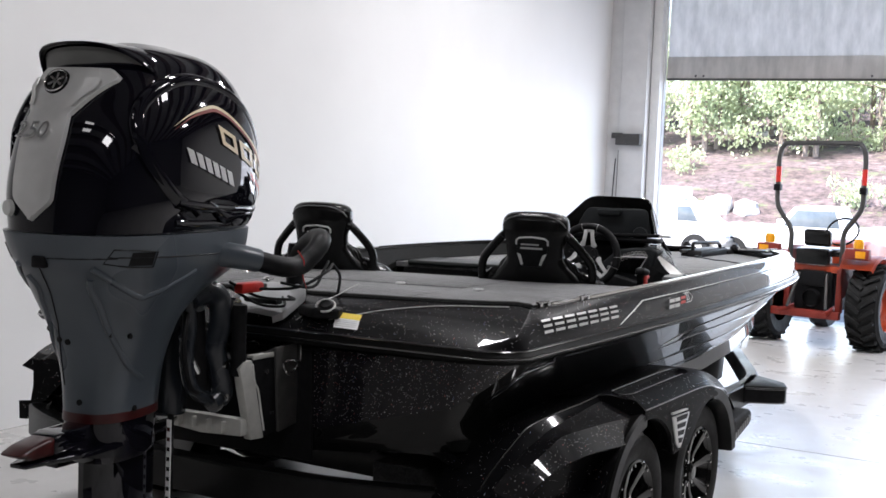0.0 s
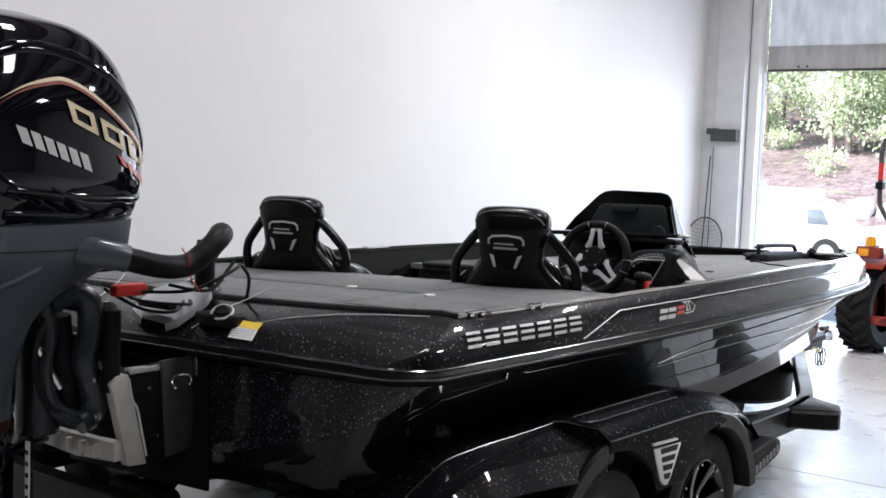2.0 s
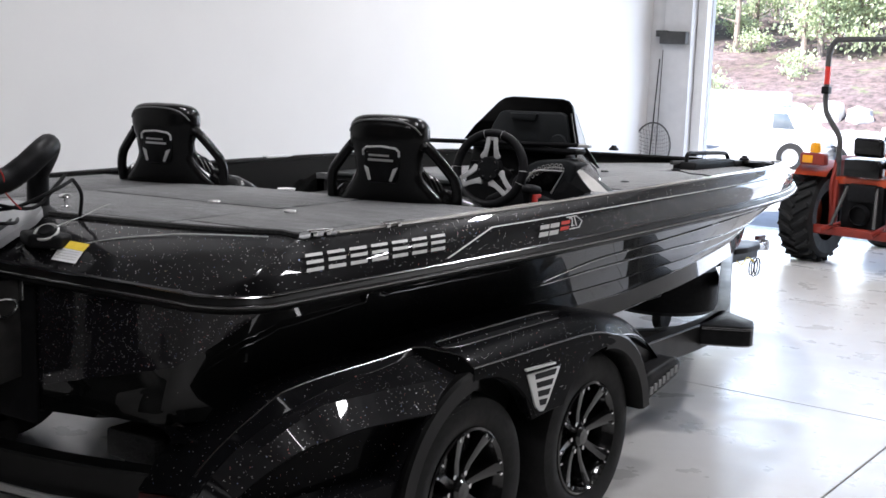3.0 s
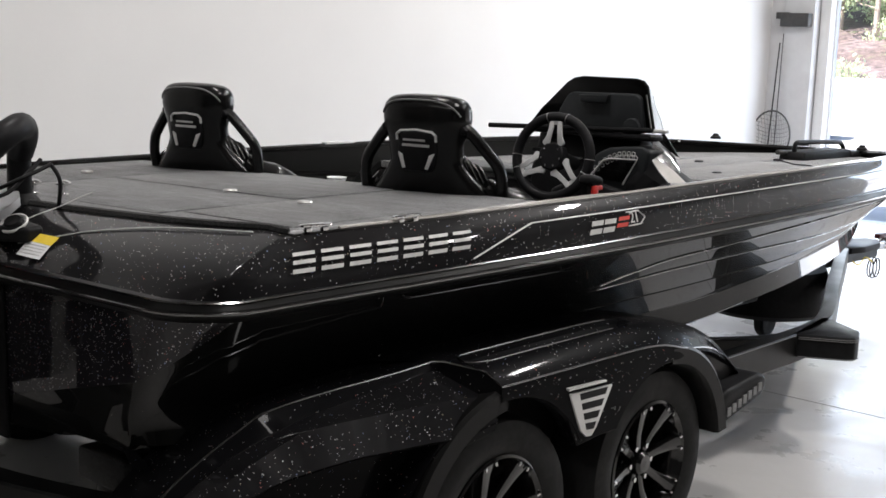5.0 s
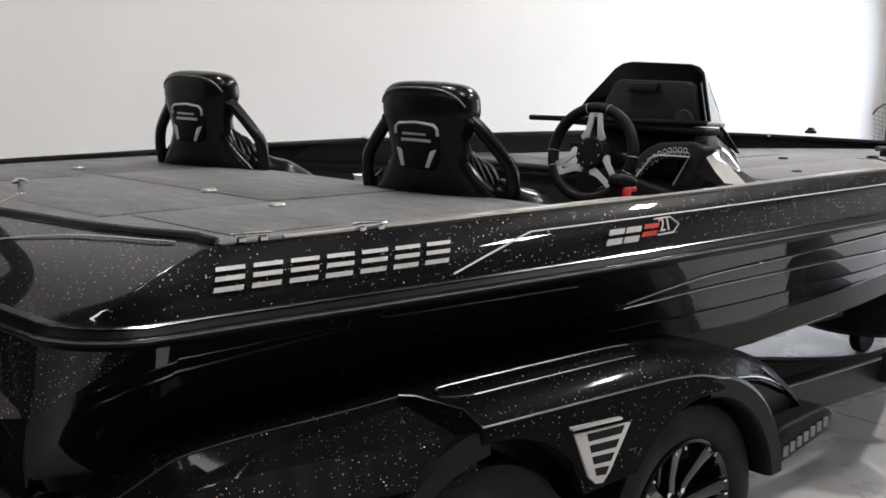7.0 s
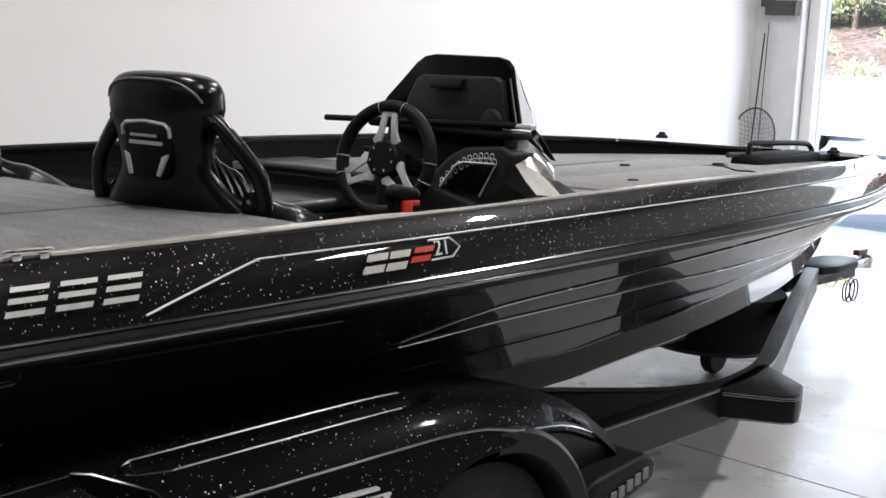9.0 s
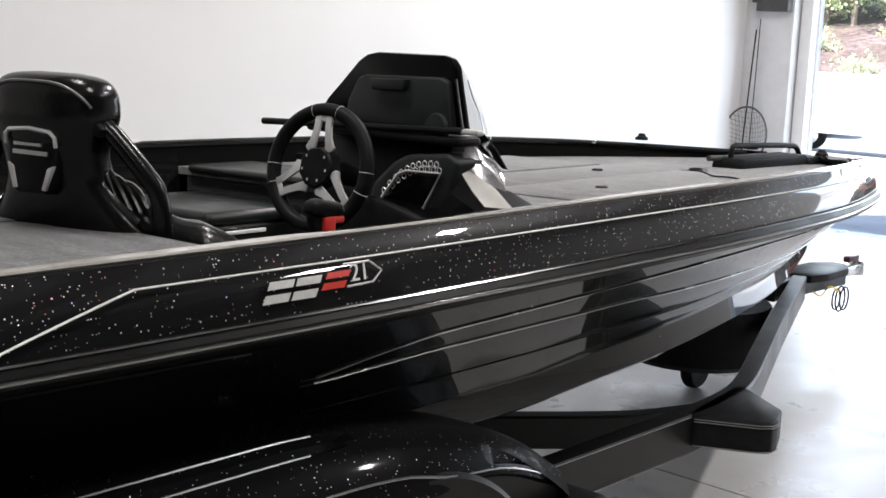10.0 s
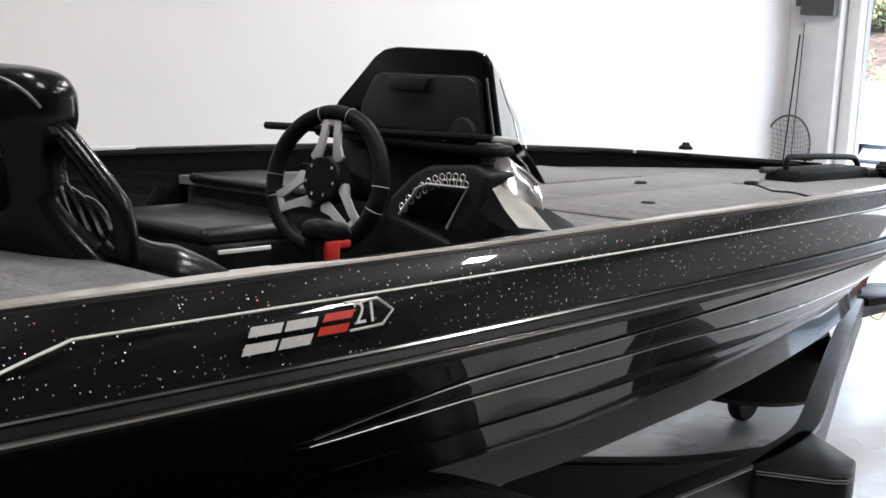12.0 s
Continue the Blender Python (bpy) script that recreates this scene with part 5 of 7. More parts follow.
# ---- seats ----
def boat_seat():
    seat = new("bucket_seat")
    tagged(seat, "black vinyl bucket boat seat with a silver-edged badge", "bucket seat", "seats in the cockpit")
    rows = []
    prof = ((-0.25, 0.22, 0.1, 0.26), (-0.08, 0.27, 0.05, 0.24), (-0.02, 0.245, 0.03, 0.2), (0.02, 0.205, 0.018, 0.165), (0.06, 0.165, 0.003, 0.13), (0.11, 0.137, -0.014, 0.108), (0.16, 0.138, -0.03, 0.092), (0.2, 0.15, -0.042, 0.1), (0.24, 0.16, -0.048, 0.105), (0.275, 0.158, -0.047, 0.1), (0.3, 0.144, -0.038, 0.09), (0.316, 0.11, -0.02, 0.077), (0.322, 0.055, 0.01, 0.055))
    half, rear, front = (knots([(q[0], q[k]) for q in prof]) for k in (1, 2, 3))

    def skin(z, a, off=0.0):
        y0, y1 = rear(z), front(z)
        return Vector(((half(z) + off) * math.copysign(abs(math.cos(a)) ** 0.62, math.cos(a)), (y0 + y1) / 2 + ((y1 - y0) / 2 + off) * math.copysign(abs(math.sin(a)) ** 0.75, math.sin(a)), z))

    for k in range(45):
        t = k / 44
        z = -0.25 + 0.572 * (1 - (1 - t) ** 1.6)
        rows.append([skin(z, 2 * math.pi * j / 44) for j in range(44)])
    back = finish("backrest", loft(rows, closed=True, cap=True), M_VINYL, seat, "", 60)
    pipe = spline([skin(0.3 - 0.045 * abs((a + 90) / 62) ** 2.2, radians(a), 0.001) for a in range(-154, -25, 8)], 3)
    finish("piping", tube(pipe, 0.0035, 6), M_PIPE, back)
    for s in (1, -1):
        bar = finish("side_bar", tube(spline([(s * 0.125, 0.025, 0.222), (s * 0.16, 0.035, 0.205), (s * 0.235, 0.062, 0.125), (s * 0.262, 0.075, 0.085), (s * 0.27, 0.085, 0.03), (s * 0.262, 0.1, -0.04)], 6), 0.0205, 12), M_VINYL, seat)
        finish("bar_collar", box(-0.026, 0.026, -0.026, 0.026, -0.014, 0.014, 0.009, m=pose(s * 0.14, 0.024, 0.216, 0, s * 40, 0)), M_PLASTIC, bar)
        finish("bar_foot", box(-0.045, 0.032, -0.034, 0.045, -0.013, 0.013, 0.008, m=pose(s * 0.26, 0.102, -0.042, 0, s * 15, 0)), M_PLASTIC, bar)
        for k in range(5):
            finish("shock_rib", tube(spline([(s * (0.1 + 0.006 * k), 0.03 + 0.013 * k, 0.175 - 0.022 * k), (s * (0.13 + 0.01 * k), 0.045 + 0.015 * k, 0.075), (s * (0.185 + 0.01 * k), 0.075 + 0.016 * k, -0.05)], 5), 0.015, 10), M_VINYL, seat)
        finish("bolster", tube(spline([(s * 0.2, 0.1, 0.03), (s * 0.24, 0.15, -0.02), (s * 0.265, 0.25, -0.06), (s * 0.265, 0.38, -0.12), (s * 0.25, 0.5, -0.2)], 7), 0.05, 14, ends=[0.03 + 0.035 * min(1, k / 10) for k in range(29)]), M_VINYL, seat)
    finish("cushion", box(-0.22, 0.22, 0.12, 0.56, -0.34, -0.22, 0.05, 3), M_VINYL, seat)
    finish("pedestal", box(-0.2, 0.2, 0.14, 0.5, -0.47, -0.34, 0.02), M_PLASTIC, seat)
    # badge: dark shield with a silver brow and two silver cheeks
    badge = finish("badge", prism([(-0.085, 0.17), (-0.07, 0.185), (0.07, 0.185), (0.085, 0.17), (0.08, 0.11), (0.055, 0.04), (-0.055, 0.04), (-0.08, 0.11)], "y", -0.03, 0.03, 0.008), M_PLASTIC, seat)
    badge.location, badge.scale = (0, -0.003, 0.026), (0.9, 1.0, 0.92)
    finish("badge_brow", tube([(-0.084, -0.033, 0.15), (-0.083, -0.037, 0.172), (-0.068, -0.039, 0.184), (0, -0.04, 0.19), (0.068, -0.039, 0.184), (0.083, -0.037, 0.172), (0.084, -0.033, 0.15)], 0.005, 6), M_SILVER, badge)
    for s in (1, -1):
        finish("badge_cheek", prism([(s * 0.078, 0.108), (s * 0.058, 0.1), (s * 0.042, 0.05), (s * 0.055, 0.048)], "y", -0.034, -0.02, 0.002), M_SILVER, badge)
    for k, (u, w) in enumerate(((-0.01, 0.05), (0, 0.062))):
        finish("badge_lettering", box(u - w, u + w * 0.9, -0.0335, -0.029, 0.148 - 0.02 * k, 0.156 - 0.018 * k, 0.001, 1), M_SILVER, badge, "lettering drawn as plain bars")
    return seat


s1 = boat_seat()
s1.matrix_world = pose(0.622, 1.39, 1.225, -4, 0, 12)
copy_thing(s1, pose(-0.568, 1.33, 1.21, -4, 0, 12))

# ---- helm console ----
console = thing("helm_console", (0.6, 2.6, 0.76), "black moulded helm console with a low dark windscreen", "console")
part("console_body", prism([(2.56, 0.8), (2.54, 1.2), (2.6, 1.38), (2.66, 1.37), (2.86, 1.16), (2.86, 0.8)], "x", 0.2, 0.72, 0.02), M_PLASTIC, console)
scr = part("windscreen", prism([(0.17, 1.39), (0.235, 1.46), (0.36, 1.575), (0.395, 1.595), (0.44, 1.603), (0.695, 1.603), (0.73, 1.595), (0.75, 1.575), (0.795, 1.39)], "y", 2.56, 2.585, 0.006), M_WIND, console, "dark smoked windscreen")
part("inner_panel", prism([(0.33, 1.395), (0.345, 1.46), (0.385, 1.525), (0.41, 1.537), (0.715, 1.543), (0.74, 1.53), (0.765, 1.4)], "y", 2.535, 2.562, 0.008, 3), M_DASH, scr, "charcoal inner panel")
part("tag", prism([(0.465, 1.497), (0.455, 1.528), (0.6, 1.532), (0.59, 1.5)], "y", 2.515, 2.536, 0.004), M_DASH, scr)
part("speaker_bump", lathe([(0.045, 0.0), (0.04, -0.012), (0.0, -0.016)], (0.71, 2.536, 1.402), "y", 18), M_DASH, scr)
part("grab_bar", tube([(0.0, 2.5, 1.373), (0.3, 2.5, 1.385), (0.6, 2.505, 1.396), (0.83, 2.515, 1.404)], 0.0105, 10), M_PLASTIC, console, "black grab bar")
part("bar_end", box(0.82, 0.885, 2.505, 2.535, 1.396, 1.411, 0.005), M_SILVER, console)
part("dash_hood", box(0.2, 0.82, 2.5, 2.6, 1.36, 1.385, 0.01), M_PLASTIC, console)
hood = [(0.47, 1.16), (0.5, 1.235), (0.575, 1.3), (0.63, 1.325), (0.785, 1.342), (0.825, 1.32), (0.8, 1.22), (0.72, 1.14), (0.55, 1.13)]
pod = part("instrument_pod", prism(hood, "y", 2.5, 2.62, 0.014, 3), M_DASH, console, "charcoal instrument pod")
part("screen", prism([(0.56, 1.195), (0.615, 1.262), (0.64, 1.27), (0.755, 1.275), (0.705, 1.19)], "y", 2.494, 2.51, 0.003), M_WIND, pod)
part("screen_edge", tube([(x, 2.492, z) for x, z in ((0.545, 1.195), (0.61, 1.27), (0.64, 1.281), (0.77, 1.286), (0.71, 1.182))], 0.004, 6), M_SILVER, pod)
for r in range(2):
    for k in range(12 - r):
        t = (k + 0.5 * (r % 2)) / 11
        px = 0.54 + 0.245 * t
        pz = 1.21 + 0.105 * (1 - (1 - min(1, t * 1.25)) ** 2.2) - 0.002 + 0.0155 * r - 0.02
        if px > 0.78 - 0.01 * r or pz - 0.0155 * r < 1.2:
            continue
        part("grille_cell", tube([(px + 0.0085 * math.cos(a), 2.494, pz + 0.0085 * math.sin(a)) for a in [math.pi / 3 * q + math.pi / 6 for q in range(6)]], 0.0013, 4, closed=True), M_SILVER, pod)
side = part("side_panel", loft([[(0.795, 2.52, 1.308), (0.82, 2.527, 1.276), (0.85, 2.536, 1.238), (0.885, 2.546, 1.2)], [(0.775, 2.5, 1.25), (0.8, 2.503, 1.235), (0.835, 2.515, 1.212), (0.865, 2.53, 1.195)], [(0.735, 2.48, 1.19), (0.77, 2.485, 1.19), (0.81, 2.5, 1.185), (0.85, 2.525, 1.18)], [(0.73, 2.48, 1.08), (0.77, 2.485, 1.08), (0.81, 2.5, 1.08), (0.85, 2.525, 1.08)]]), M_PLASTIC, console, "faceted black side panel", 10)
part("side_cover", loft([[(0.866, 2.612, 1.249), (0.9, 2.612, 1.222), (0.938, 2.612, 1.196), (0.945, 2.615, 1.12)], [(0.868, 2.67, 1.238), (0.895, 2.69, 1.212), (0.925, 2.7, 1.19), (0.935, 2.7, 1.12)], [(0.85, 2.75, 1.205), (0.872, 2.76, 1.198), (0.893, 2.765, 1.185), (0.905, 2.77, 1.12)]]), M_PLASTIC, console)
part("side_trim", loft([[(0.8, 2.522, 1.312), (0.807, 2.53, 1.31)], [(0.828, 2.53, 1.272), (0.84, 2.58, 1.275)], [(0.85, 2.537, 1.242), (0.868, 2.61, 1.248)], [(0.885, 2.548, 1.204), (0.935, 2.61, 1.199)]]), M_TRIM, console, "pale trim strip")
lower = loft([[(0.8, 2.556, 1.376), (0.801, 2.59, 1.36), (0.804, 2.62, 1.343), (0.82, 2.645, 1.32), (0.839, 2.66, 1.298)], [(0.803, 2.546, 1.34), (0.814, 2.575, 1.325), (0.825, 2.605, 1.307), (0.843, 2.63, 1.286), (0.862, 2.655, 1.265)], [(0.802, 2.536, 1.31), (0.823, 2.558, 1.29), (0.842, 2.585, 1.27), (0.858, 2.612, 1.252), (0.876, 2.648, 1.236)]])
bmesh.ops.solidify(lower, geom=lower.faces[:], thickness=0.004)
part("lower_wing", lower, M_CHROME, console, "mirror-bright lower wing", 60)
edge_a = spline([(0.75, 2.575, 1.575), (0.756, 2.575, 1.52), (0.77, 2.575, 1.45), (0.782, 2.575, 1.4)], 6)
edge_b = spline([(0.755, 2.595, 1.555), (0.769, 2.612, 1.492), (0.782, 2.632, 1.44), (0.79, 2.642, 1.392)], 6)
edge_c = spline([(0.74, 2.63, 1.54), (0.758, 2.65, 1.48), (0.775, 2.67, 1.425), (0.788, 2.68, 1.37)], 6)
part("wing", loft([[(2 * (u - 0.5) * (u - 1)) * a + (4 * u * (1 - u)) * b + (2 * u * (u - 0.5)) * c for a, b, c in zip(edge_a, edge_b, edge_c)] for u in [k / 10 for k in range(11)]]), M_WING, console, "clear glossy curved screen wing", 60)
part("wing_rim", tube(edge_b[2:], 0.0018, 5), M_STEEL, console)
cheek = loft([[(0.79, 2.6, 1.372), (0.797, 2.635, 1.392), (0.8, 2.66, 1.372)], [(0.815, 2.632, 1.335), (0.822, 2.66, 1.34), (0.812, 2.682, 1.34)], [(0.842, 2.665, 1.298), (0.845, 2.675, 1.296), (0.843, 2.69, 1.294)]])
bmesh.ops.solidify(cheek, geom=cheek.faces[:], thickness=0.004)
part("screen_cheek", cheek, M_WIND, console, "black cheek under the screen wing")
part("screen_strip", tube([(0.754, 2.557, 1.54), (0.77, 2.557, 1.47), (0.785, 2.557, 1.41)], 0.0035, 6), M_CHROME, console)
part("lower_dash", prism([(0.35, 1.13), (0.5, 1.2), (0.75, 1.15), (0.8, 1.05), (0.4, 1.0)], "y", 2.48, 2.6, 0.02, 3), M_PLASTIC, console)
part("knob_stem", tube([(0.5, 2.5, 1.27), (0.46, 2.42, 1.275)], 0.006, 8), M_STEEL, console)
part("knob", lathe([(0.0, -0.012), (0.01, -0.01), (0.013, 0.0), (0.01, 0.01), (0.0, 0.012)], (0.455, 2.41, 1.276), "y", 12), M_STEEL, console)
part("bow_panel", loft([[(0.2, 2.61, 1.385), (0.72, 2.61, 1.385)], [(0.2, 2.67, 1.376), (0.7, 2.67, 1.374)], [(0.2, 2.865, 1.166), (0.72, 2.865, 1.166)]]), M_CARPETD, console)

wheel = thing("steering_wheel", (0.54, 2.27, 1.29), "black sports steering wheel with three polished spokes", "steering wheel")
WM = pose(0.515, 2.28, 1.286, -12, 0, 10) @ Matrix.Scale(0.95, 4)


def wpart(name, bm, mat, label=""):
    bmesh.ops.transform(bm, matrix=WM, verts=bm.verts[:])
    return part(name, bm, mat, wheel, label)


wpart("rim", tube([(0.168 * math.cos(a), 0, 0.168 * math.sin(a)) for a in [2 * math.pi * k / 56 for k in range(56)]], 0.0215, 14, closed=True), M_PLASTIC, "black leather rim")
wpart("hub", lathe([(0.0, -0.024), (0.055, -0.023), (0.06, -0.018), (0.064, 0.02), (0.0, 0.03)], (0, 0, 0), "y", 9), M_PLASTIC, "black centre with switches")
wpart("column", lathe([(0.04, 0.02), (0.03, 0.2), (0.0, 0.2)], (0, 0, 0), "y", 16), M_PLASTIC)
for a in (91, 208, 316):
    bm = bmesh.new()
    for k in (-1, 1):
        join(bm, prism([(0.042, k * 0.02), (0.125, k * 0.009), (0.152, k * 0.009), (0.152, k * 0.03), (0.118, k * 0.028), (0.085, k * 0.034), (0.06, k * 0.052), (0.05, k * 0.046)], "y", -0.013, -0.004, 0.002))
    join(bm, box(0.135, 0.158, -0.012, -0.003, -0.02, 0.02, 0.003))
    bmesh.ops.transform(bm, matrix=pose(0, 0, 0, 0, -a, 0), verts=bm.verts[:])
    wpart("spoke", bm, M_SPOKE, "polished forked spoke")
for a in (75, 105, 180, 200, 340, 0):
    b = tube([(0.168 + 0.0216 * math.cos(q), 0.0216 * math.sin(q), 0) for q in [2 * math.pi * k / 16 for k in range(16)]], 0.001, 4, closed=True)
    bmesh.ops.transform(b, matrix=pose(0, 0, 0, 0, -a, 0), verts=b.verts[:])
    wpart("stitch_ring", b, M_DECALW)
for x, z in ((-0.032, 0.03), (0.032, 0.03), (-0.042, -0.008), (0.042, -0.008), (-0.018, -0.038), (0.018, -0.038)):
    wpart("button", box(x - 0.004, x + 0.004, -0.028, -0.022, z - 0.005, z + 0.005, 0.0015, 1), M_CHROME)
wpart("paddle", box(-0.12, -0.06, 0.03, 0.045, 0.02, 0.04, 0.006), M_PLASTIC)

lever = thing("throttle_lever", (0.98, 1.89, 1.2), "black throttle lever with a red trim lock", "throttle lever")
part("stem", prism([(1.85, 1.18), (1.84, 1.25), (1.87, 1.27), (1.9, 1.25), (1.915, 1.18)], "x", 0.965, 0.995, 0.006), M_PLASTIC, lever)
part("grip", prism([(1.835, 1.247), (1.838, 1.278), (1.862, 1.286), (1.922, 1.274), (1.936, 1.254), (1.922, 1.242), (1.87, 1.248)], "x", 0.957, 1.003, 0.011, 3), M_PLASTIC, lever)
part("trim_lock", join(box(0.984, 1.004, 1.866, 1.9, 1.17, 1.245, 0.004), box(0.988, 1.002, 1.868, 1.928, 1.228, 1.244, 0.004)), M_RED, lever, "red trim lock")
part("base", box(0.93, 1.03, 1.8, 2.0, 1.15, 1.19, 0.012), M_PLASTIC, lever)

rest = thing("centre_console_box", (-0.46, 2.08, 0.76), "low dark box between the seats in the cockpit", "box")
part("body", box(-0.62, -0.3, 1.95, 2.2, 0.8, 1.05, 0.02), M_PLASTIC, rest)
cup = thing("drink_cup", (-0.55, 2.1, 1.05), "small white cup on the box between the seats", "cup")
part("bowl", lathe([(0.0, 0.0), (0.028, 0.0), (0.032, 0.01), (0.042, 0.06), (0.046, 0.062), (0.04, 0.056), (0.0, 0.05)], (-0.56, 2.12, 1.05), "z", 20), M_PAPER, cup)
part("saucer", lathe([(0.0, 0.0), (0.05, 0.0), (0.06, 0.008), (0.05, 0.01), (0.0, 0.008)], (-0.4, 2.03, 1.05), "z", 20), M_PAPER, cup)

# ---- trailer ----
trailer = thing("boat_trailer", (0, 2, 0), "black tandem-axle boat trailer with moulded flake fenders", "trailer")


def rail_bar(path, w, h):
    """A box section swept level along a path."""
    pts, rows = [Vector(p) for p in path], []
    for i, p in enumerate(pts):
        d = pts[min(i + 1, len(pts) - 1)] - pts[max(i - 1, 0)]
        s = Vector((d.y, -d.x, 0)).normalized() * (w / 2)
        u, e = Vector((0, 0, h / 2)), 0.006
        c = [s * (1 - e / w * 2) + u, s + u * (1 - 2 * e / h), s - u * (1 - 2 * e / h), s * (1 - e / w * 2) - u]
        rows.append([p + q for q in c] + [p - q for q in c])
    return loft(rows, closed=True, cap=True)


for s in (1, -1):
    bend = [Vector((s * x, y, z)) for x, y, z in ((1.05, 3.4, 0.435), (1.04, 3.62, 0.435), (0.985, 3.88, 0.435), (0.8, 4.34, 0.435))]
    part("frame_rail", rail_bar([(s * 1.0, -0.02, 0.42), (s * 1.04, 2.6, 0.43)] + spline(bend, 5) + [(s * 0.56, 4.92, 0.433), (s * 0.08, 6.1, 0.41)], 0.075, 0.13), M_FRAME, trailer)
    part("bunk", box(min(s * 0.5, s * 0.62), max(s * 0.5, s * 0.62), 0.8, 3.9, 0.5, 0.575, 0.01), M_CARPETD, trailer)
part("tongue", rail_bar([(0, 5.9, 0.4), (0, 6.75, 0.39)], 0.1, 0.1), M_FRAME, trailer)
part("tongue_step", prism([(-0.1, 6.2), (0.1, 6.2), (0.13, 6.35), (0.12, 6.62), (0.05, 6.75), (-0.05, 6.75), (-0.12, 6.62), (-0.13, 6.35)], "z", 0.42, 0.465, 0.012), M_PLASTIC, trailer, "black non-slip tongue step")
part("coupler", join(box(-0.045, 0.045, 6.72, 6.98, 0.38, 0.44, 0.012), lathe([(0.0, 0.07), (0.04, 0.065), (0.05, 0.03), (0.05, -0.02), (0.0, -0.02)], (0, 6.98, 0.39), "z", 16)), M_STEEL, trailer, "bare steel ball coupler")
part("coupler_latch", box(-0.02, 0.02, 6.84, 6.98, 0.455, 0.49, 0.006), M_LENSR, trailer)
for k, r in ((0, 0.05), (1, 0.06), (2, 0.055)):
    part("safety_cable", tube([(0.07 + 0.01 * k, 6.6 + 0.03 * k + r * math.cos(a), 0.28 + r * math.sin(a) * 1.2) for a in [2 * math.pi * q / 20 for q in range(20)]], 0.005, 6, closed=True), M_PLASTIC, trailer)
part("wire", tube(spline([(0.07, 6.3, 0.36), (0.08, 6.38, 0.33), (0.08, 6.48, 0.37), (0.09, 6.58, 0.33)], 5), 0.005, 6), M_YELLOW, trailer)
part("breakaway_wire", tube(spline([(0.08, 6.65, 0.24), (0.09, 6.85, 0.22), (0.07, 7.0, 0.3), (0.05, 7.02, 0.42)], 6), 0.002, 5), M_STEEL, trailer)
part("winch_post", prism([(5.6, 0.42), (5.95, 0.42), (6.3, 0.85), (6.2, 0.88)], "x", -0.04, 0.04, 0.008), M_FRAME, trailer)
for s in (1, -1):
    for x, z0, z1 in ((0.86, 0.56, 0.66), (0.3, 0.5, 0.58)):
        part("bunk", box(min(s * x, s * (x + 0.09)), max(s * x, s * (x + 0.09)), 0.75, 2.3, z0, z1, 0.012), M_CARPETD, trailer)
    for y, xs in ((0.95, (0.34, 0.56, 0.9)), (1.4, (0.34, 0.56)), (2.8, (0.34, 0.56))):
        for x in xs:
            part("bunk_bracket", box(s * x - 0.02, s * x + 0.02, y - 0.03, y + 0.03, 0.36, 0.57, 0.004), M_FRAME, trailer)
    part("bunk", box(min(s * 0.62, s * 0.84), max(s * 0.62, s * 0.84), 0.08, 0.5, 0.535, 0.625, 0.012), M_CARPETD, trailer)
    part("bunk_bracket", box(s * 0.73 - 0.05, s * 0.73 + 0.05, 0.1, 0.16, 0.36, 0.54, 0.004), M_FRAME, trailer)
    part("fin", loft([[(s * 0.93, -0.03 + 0.02 * k, 0.735 - 0.012 * k), (s * (1.0 + 0.012 * k), -0.035 + 0.025 * k, 0.745 - 0.011 * k * k), (s * (1.015 + 0.008 * k), -0.02 + 0.02 * k, 0.69 - 0.004 * k)] for k in range(4)]), M_FENDER, boat, "dark lip at the hull's stern corner")
for y in (1.0, 1.81):
    part("cross_member", box(-1.0, 1.0, y - 0.04, y + 0.04, 0.28, 0.4, 0.008), M_FRAME, trailer)
for s in (1, -1):
    part("cross_member", rail_bar(spline([Vector((s * x, y, 0.345)) for x, y in ((0.96, 4.02), (0.88, 3.78), (0.765, 3.51), (0.53, 3.21), (0.28, 2.93), (0.0, 2.78))], 5), 0.07, 0.115), M_FRAME, trailer, "swept-back black cross-member")
    for z in (0.494, 0.374):
        part("rail_edge", tube([(s * 1.083, 2.55, z), (s * 1.0885, 3.36, z)], 0.0016, 4), M_PIPE, trailer, "thin grey reflective edge line")
part("keel_roller", lathe([(0.0, -0.14), (0.05, -0.14), (0.06, -0.1), (0.045, 0.0), (0.06, 0.1), (0.05, 0.14), (0.0, 0.14)], (0.0, 0.06, 0.5), "x", 20), M_TYRE, trailer, "black keel roller")
bow = [Vector((x, y, 0.53)) for x, y in ((1.2, 0.08), (1.05, 0.0), (0.85, -0.08), (0.6, -0.15), (0.3, -0.19), (0.0, -0.2))]
part("rear_cross_member", rail_bar(spline(bow + [Vector((-q.x, q.y, q.z)) for q in reversed(bow[:-1])], 4), 0.08, 0.14), M_FRAME, trailer, "bowed black rear beam")
part("jack_post", tube([(0.0, 5.25, 0.16), (0.0, 5.25, 0.55)], 0.03, 12), M_FRAME, trailer)
part("jack_wheel", lathe([(0.05, -0.03), (0.085, -0.032), (0.095, -0.02), (0.095, 0.02), (0.085, 0.032), (0.05, 0.03), (0.0, 0.025)], (0.0, 5.23, 0.096), "x", 24), M_TYRE, trailer, "small rubber jack wheel")

spare = thing("spare_wheel", (0.0, 5.2, 0.17), "spare trailer wheel in a black cover under the bow", "spare wheel")
part("cover", lathe([(0.0, 0.17), (0.34, 0.17), (0.38, 0.2), (0.39, 0.36), (0.35, 0.45), (0.0, 0.45)], (0.0, 5.2, 0.0), "z", 36), M_PLASTIC, spare)

